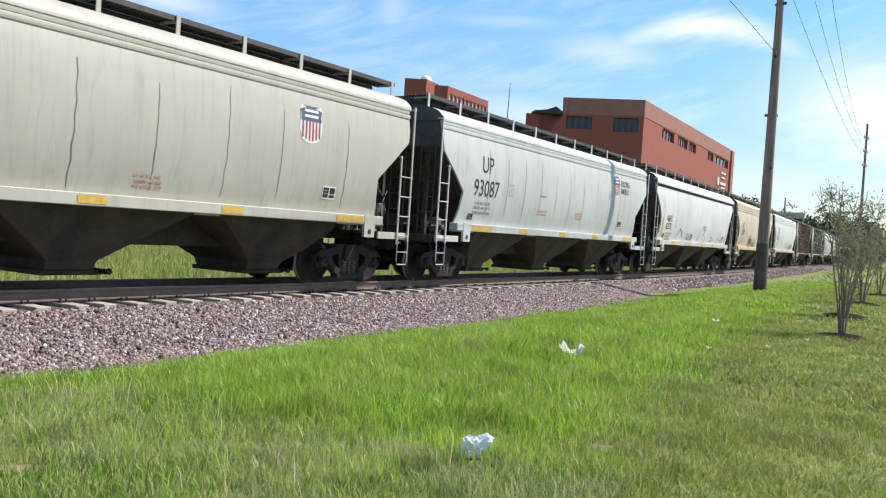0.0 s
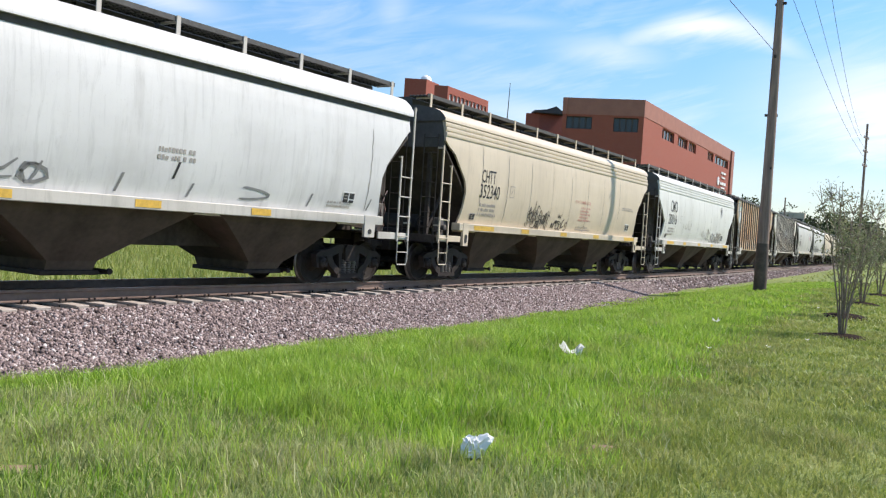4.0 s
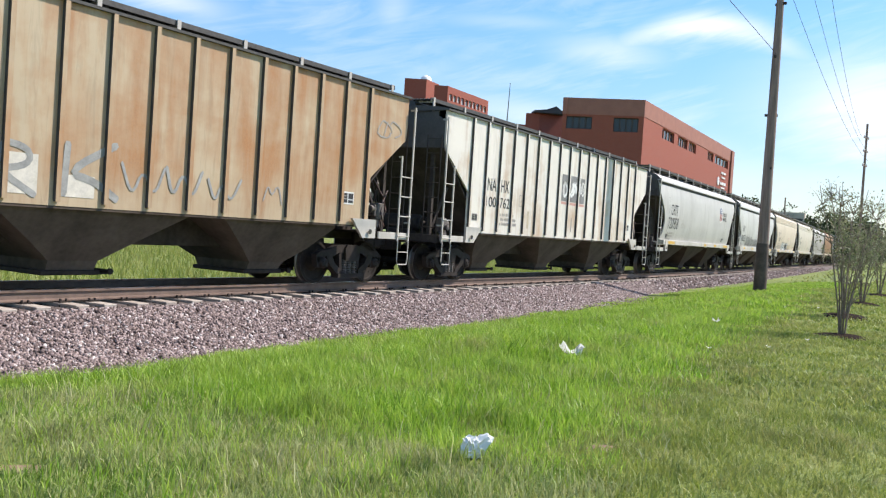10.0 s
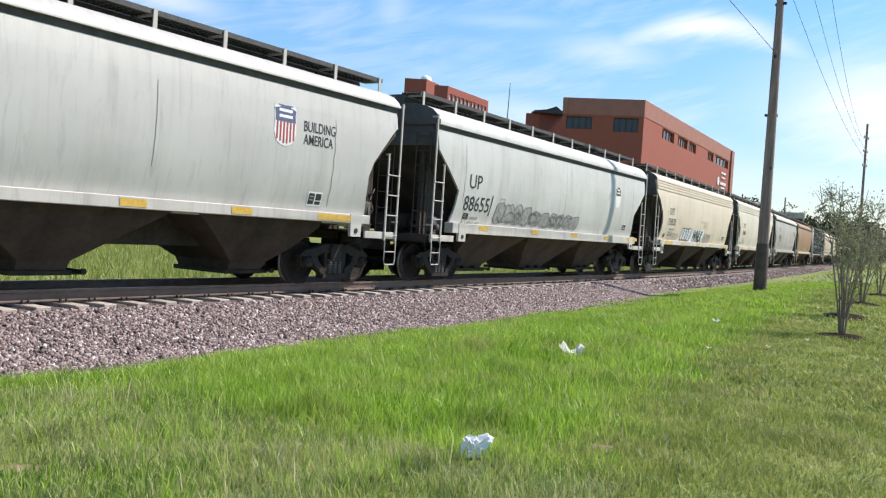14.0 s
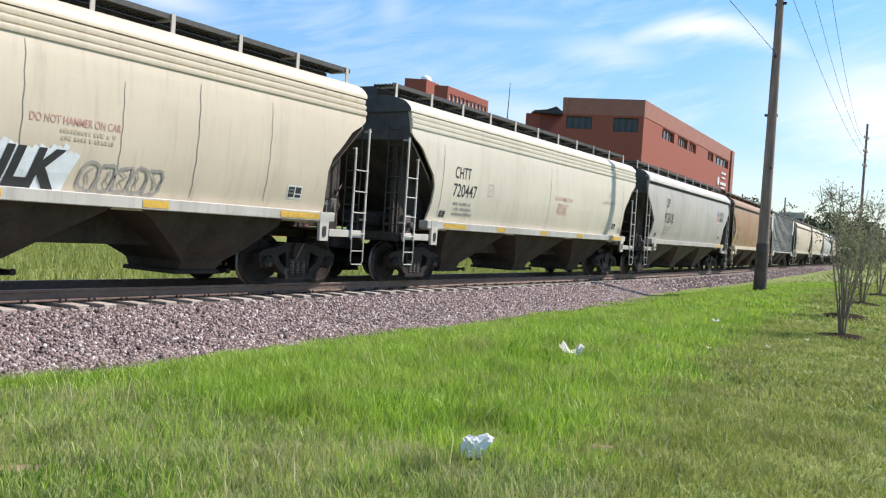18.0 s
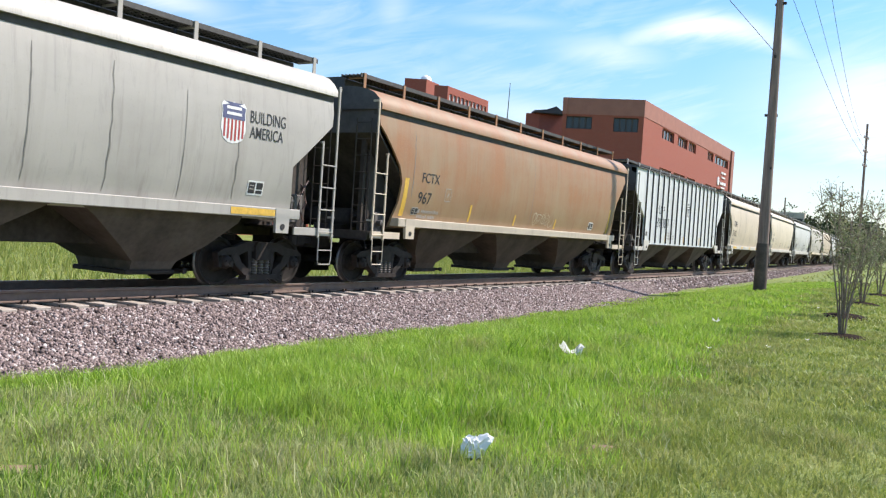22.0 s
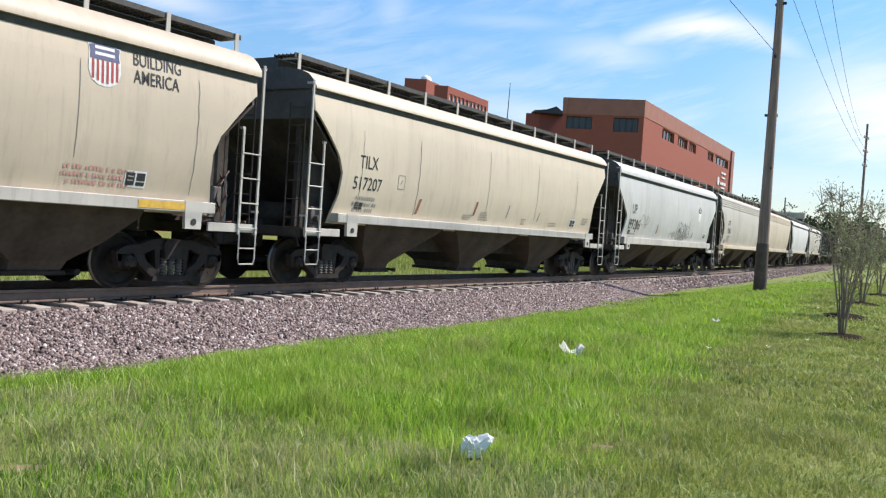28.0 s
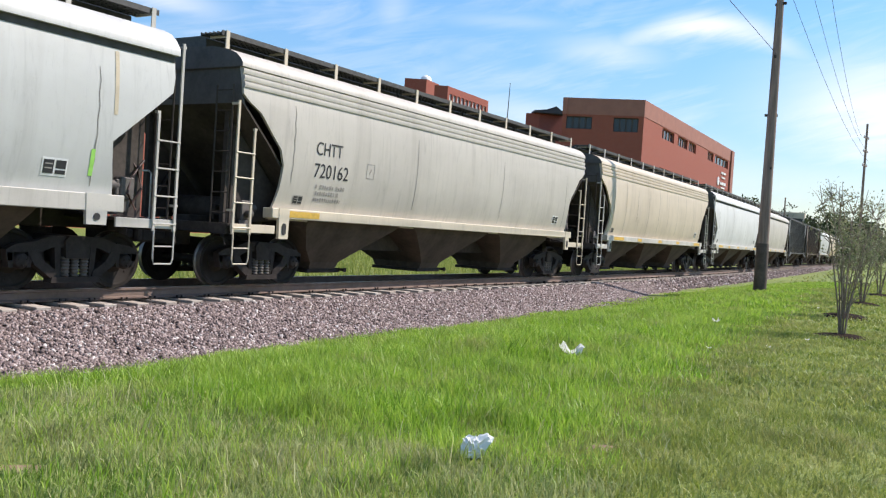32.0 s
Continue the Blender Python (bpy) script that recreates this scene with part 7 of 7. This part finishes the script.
         pieces=[(5.3, 6.9, 1.54, 2.12, 4, "spray_white", "ink", 51, 0.05), (3.0, 4.7, 1.55, 1.82, 5, None, "faded", 52, 0.035), (9.75, 11.2, 1.52, 1.95, 5, None, "faded", 53, 0.05)], word=[("WNLK", 7.35, 9.35, 1.50, 2.08)], notice=[("DO NOT HAMMER ON CAR", 8.86, 10.34, 2.44, 2.56)], prints=[(9.3, 10.4, 2.2, 2.4, 2, "ghost")]),
    dict(paint=P["butter"], trim=P["chalk"], cut="round", chords=1, belly="belly_dark", seams=3, label="butter-cream round-sided hopper car, fairly clean", text=[("CHTT", 2.82, 3.61, 2.60, 2.89), ("720447", 2.80, 3.98, 2.15, 2.47)],
         notice=[("DO NOT HAMMER ON CAR", 8.94, 10.32, 2.44, 2.56)], prints=[(12.9, 14.5, 2.56, 2.68, 2, "faded"), (9.1, 10.1, 2.00, 2.36, 6, "pinkish"), (14.9, 15.3, 1.6, 1.8, 3, "faded")]),
    dict(paint=P["ash"], trim=P["ash"], cut="point", belly="belly_light", seams=(2.25, 3.56, 4.6, 5.94, 7.28, 8.6, 9.89, 11.21, 12.62, 13.82), label="ash-grey hopper car with many dark seams and a striped shield", text=[("UP", 3.54, 4.11, 2.86, 3.27), ("92818", 3.42, 4.78, 2.23, 2.66)], roof=P["chalk"],
         emblems=[(13.36, 13.94, 2.55, 3.27)], slogan=[("BUILDING", 14.05, 14.95, 2.97, 3.19), ("AMERICA", 14.05, 14.9, 2.70, 2.91)], strips=(13.7,)),
    dict(paint=P["orange"], trim=P["sand"], post=P["orange"], cut="round", seams=3, panel=(13.18, 1.62, 0.40, 0.26), label="rust-orange smooth-sided hopper car with a pale sill", text=[("FCTX", 2.57, 3.33, 2.37, 2.60), ("967", 2.50, 3.06, 1.88, 2.15)],
         patches=[(1.86, 2.02, 1.55, 2.42, "yellow", "yellow reflective upright"), (5.0, 5.09, 1.55, 1.98, "yellow", "yellow reflective upright"), (7.6, 7.69, 1.55, 1.85, "yellow", "yellow reflective upright"), (10.4, 10.49, 1.55, 1.85, "yellow", "yellow reflective upright"), (14.9, 15.0, 1.55, 2.4, "yellow", "yellow reflective upright")], tags=[(8.8, 10.2, 1.6, 2.0, 5, 0.022, "ghost", 61)], strips=()),
    dict(paint=P["ice"], ribbed=True, cut="wedge", belly="belly_light", trim=P["chalk"], label="ice-white ribbed hopper car with black number and faded shield", text=[("U", 4.06, 4.40, 2.56, 2.91), ("P", 4.66, 4.94, 2.56, 2.91), ("89", 3.84, 4.42, 1.99, 2.40), ("88", 4.64, 5.22, 1.99, 2.40), ("7", 5.46, 5.74, 1.99, 2.40)],
         emblems=[(8.62, 9.22, 2.54, 3.26, 0.5)], strips=(2.22, 5.2, 8.3, 11.4, 14.9)),
    dict(paint=P["sand"], trim=P["chalk"], cut="round", seams=7, panel=(13.70, 1.64, 0.40, 0.26), label="sand-cream hopper car with a striped shield", text=[("CMO", 2.35, 3.30, 2.60, 2.92), ("21632", 2.15, 3.40, 2.05, 2.38)],
         emblems=[(12.91, 13.47, 3.08, 3.74)], slogan=[("BUILDING", 13.70, 14.62, 3.50, 3.71), ("AMERICA", 13.70, 14.58, 3.23, 3.44)], prints=[(12.6, 13.9, 1.60, 1.92, 3, "pinkish")]),
    dict(paint=P["cream"], trim=P["chalk"], cut="round", eave=3.88, seams=(2.4, 4.6, 8.0, 11.0, 13.9), panel=(13.66, 1.65, 0.40, 0.26), label="cream smooth-sided hopper car with dark scratches low down", text=[("TILX", 2.30, 2.95, 2.48, 2.75), ("517207", 2.15, 3.15, 2.03, 2.30)], stripes=[(4.64, 1.62, 1.98), (7.34, 1.72, 2.08), (9.2, 1.74, 2.1, "smudge"), (11.2, 1.72, 2.0, "smudge")], prints=[(6.8, 7.4, 1.58, 1.74, 3, "faded"), (7.7, 8.2, 1.6, 1.85, 4, "faded"), (10.2, 10.5, 1.58, 1.78, 3, "faded"), (12.0, 12.6, 1.6, 1.75, 2, "faded"), (14.6, 15.1, 1.75, 2.0, 3, "faded")], strips=()),
    dict(paint=P["grey"], trim=P["chalk"], cut="point", seams=2, sill=0.26, label="grey-white smooth-sided hopper car with grey scrawl and faded shield", text=[("UP", 2.45, 3.05, 2.40, 2.76), ("89206", 2.27, 3.64, 1.81, 2.20)],
         emblems=[(12.69, 13.22, 2.50, 3.19, 0.95)], hand=[("uruksuces", 9.15, 11.3, 1.54, 2.18, 0.028, "ink", 81, 0.15, 0.30), ("kcsarkes", 9.2, 11.35, 1.57, 2.14, 0.020, "smudge", 84, 0.15, 0.34), ("emeksa", 8.1, 9.2, 1.64, 1.92, 0.020, "smudge", 83, 0.1, 0.34)], tags=[ (3.7, 4.6, 2.0, 2.5, 2, 0.03, "faded", 82)], stripes=[(3.1, 1.7, 2.15), (6.0, 1.72, 2.1), (11.9, 1.7, 1.95)], strips=(), patches=[(15.22, 15.29, 2.7, 3.65, "ghost", "brown run of rust"), (14.9, 14.97, 1.75, 2.15, "green", "green paint mark")]),
    dict(paint=P["clay"], trim=P["cream"], cut="round", chords=1, seams=4, label="clay-coloured round-sided hopper car with a pale lettering panel", text=[("CHTT", 2.81, 3.62, 2.60, 2.86), ("720162", 2.80, 3.87, 2.16, 2.44)], strips=(1.9,)),
    dict(paint=P["sand"], trim=P["chalk"], cut="round", chords=1, label="sand-coloured round-sided hopper car with dark blots"),
    dict(paint=P["white"], trim=P["chalk"], cut="point", seams=4, label="bright white smooth-sided hopper car"),
    dict(paint=P["clay"], cut="round", label="clay-grey smooth-sided hopper car"),
    dict(paint=P["slate"], cut="wedge", ribbed=True, label="dark slate ribbed hopper car"),
    dict(paint=P["umber"], cut="wedge", ribbed=True, label="dark umber ribbed hopper car"),
    dict(paint=P["grey"], cut="round", label="grey smooth-sided hopper car"),
    dict(paint=P["tan"], cut="round", label="tan smooth-sided hopper car"),
    dict(paint=P["steel"], cut="point", label="steel-grey smooth-sided hopper car"),
    dict(paint=P["cream"], cut="round", label="cream smooth-sided hopper car"),
]
for k, spec in enumerate(SPECS):
    spec["seed"], spec["at"] = 100 + k, (GAPS[k] + GAPS[k + 1]) / 2
    hopper_car(spec)


# ---------------------------------------------------------------- what moves


def car_pose(s):
    """A car whose middle is at s on the track: its trucks follow the rails."""
    reach = HALF - 2.05
    a, b = track(s - reach)[0], track(s + reach)[0]
    d = b - a
    return Matrix.Translation((a + b) / 2) @ Matrix.Rotation(math.atan2(d.y, d.x), 4, "Z")


def motions():
    times = [t / 2 for t in range(65)]
    for car, at in CARS:
        walk(car, [(t, car_pose(at - run(t))) for t in times])
    turns = [(f / 30, run(f / 30) / 0.457) for f in range(0, 961, 2)]
    for wheels, u in WHEELS:
        walk(wheels, [(t, Matrix.Translation((u, 0, 0.457)) @ Matrix.Rotation(-a, 4, "Y")) for t, a in turns])


motions()
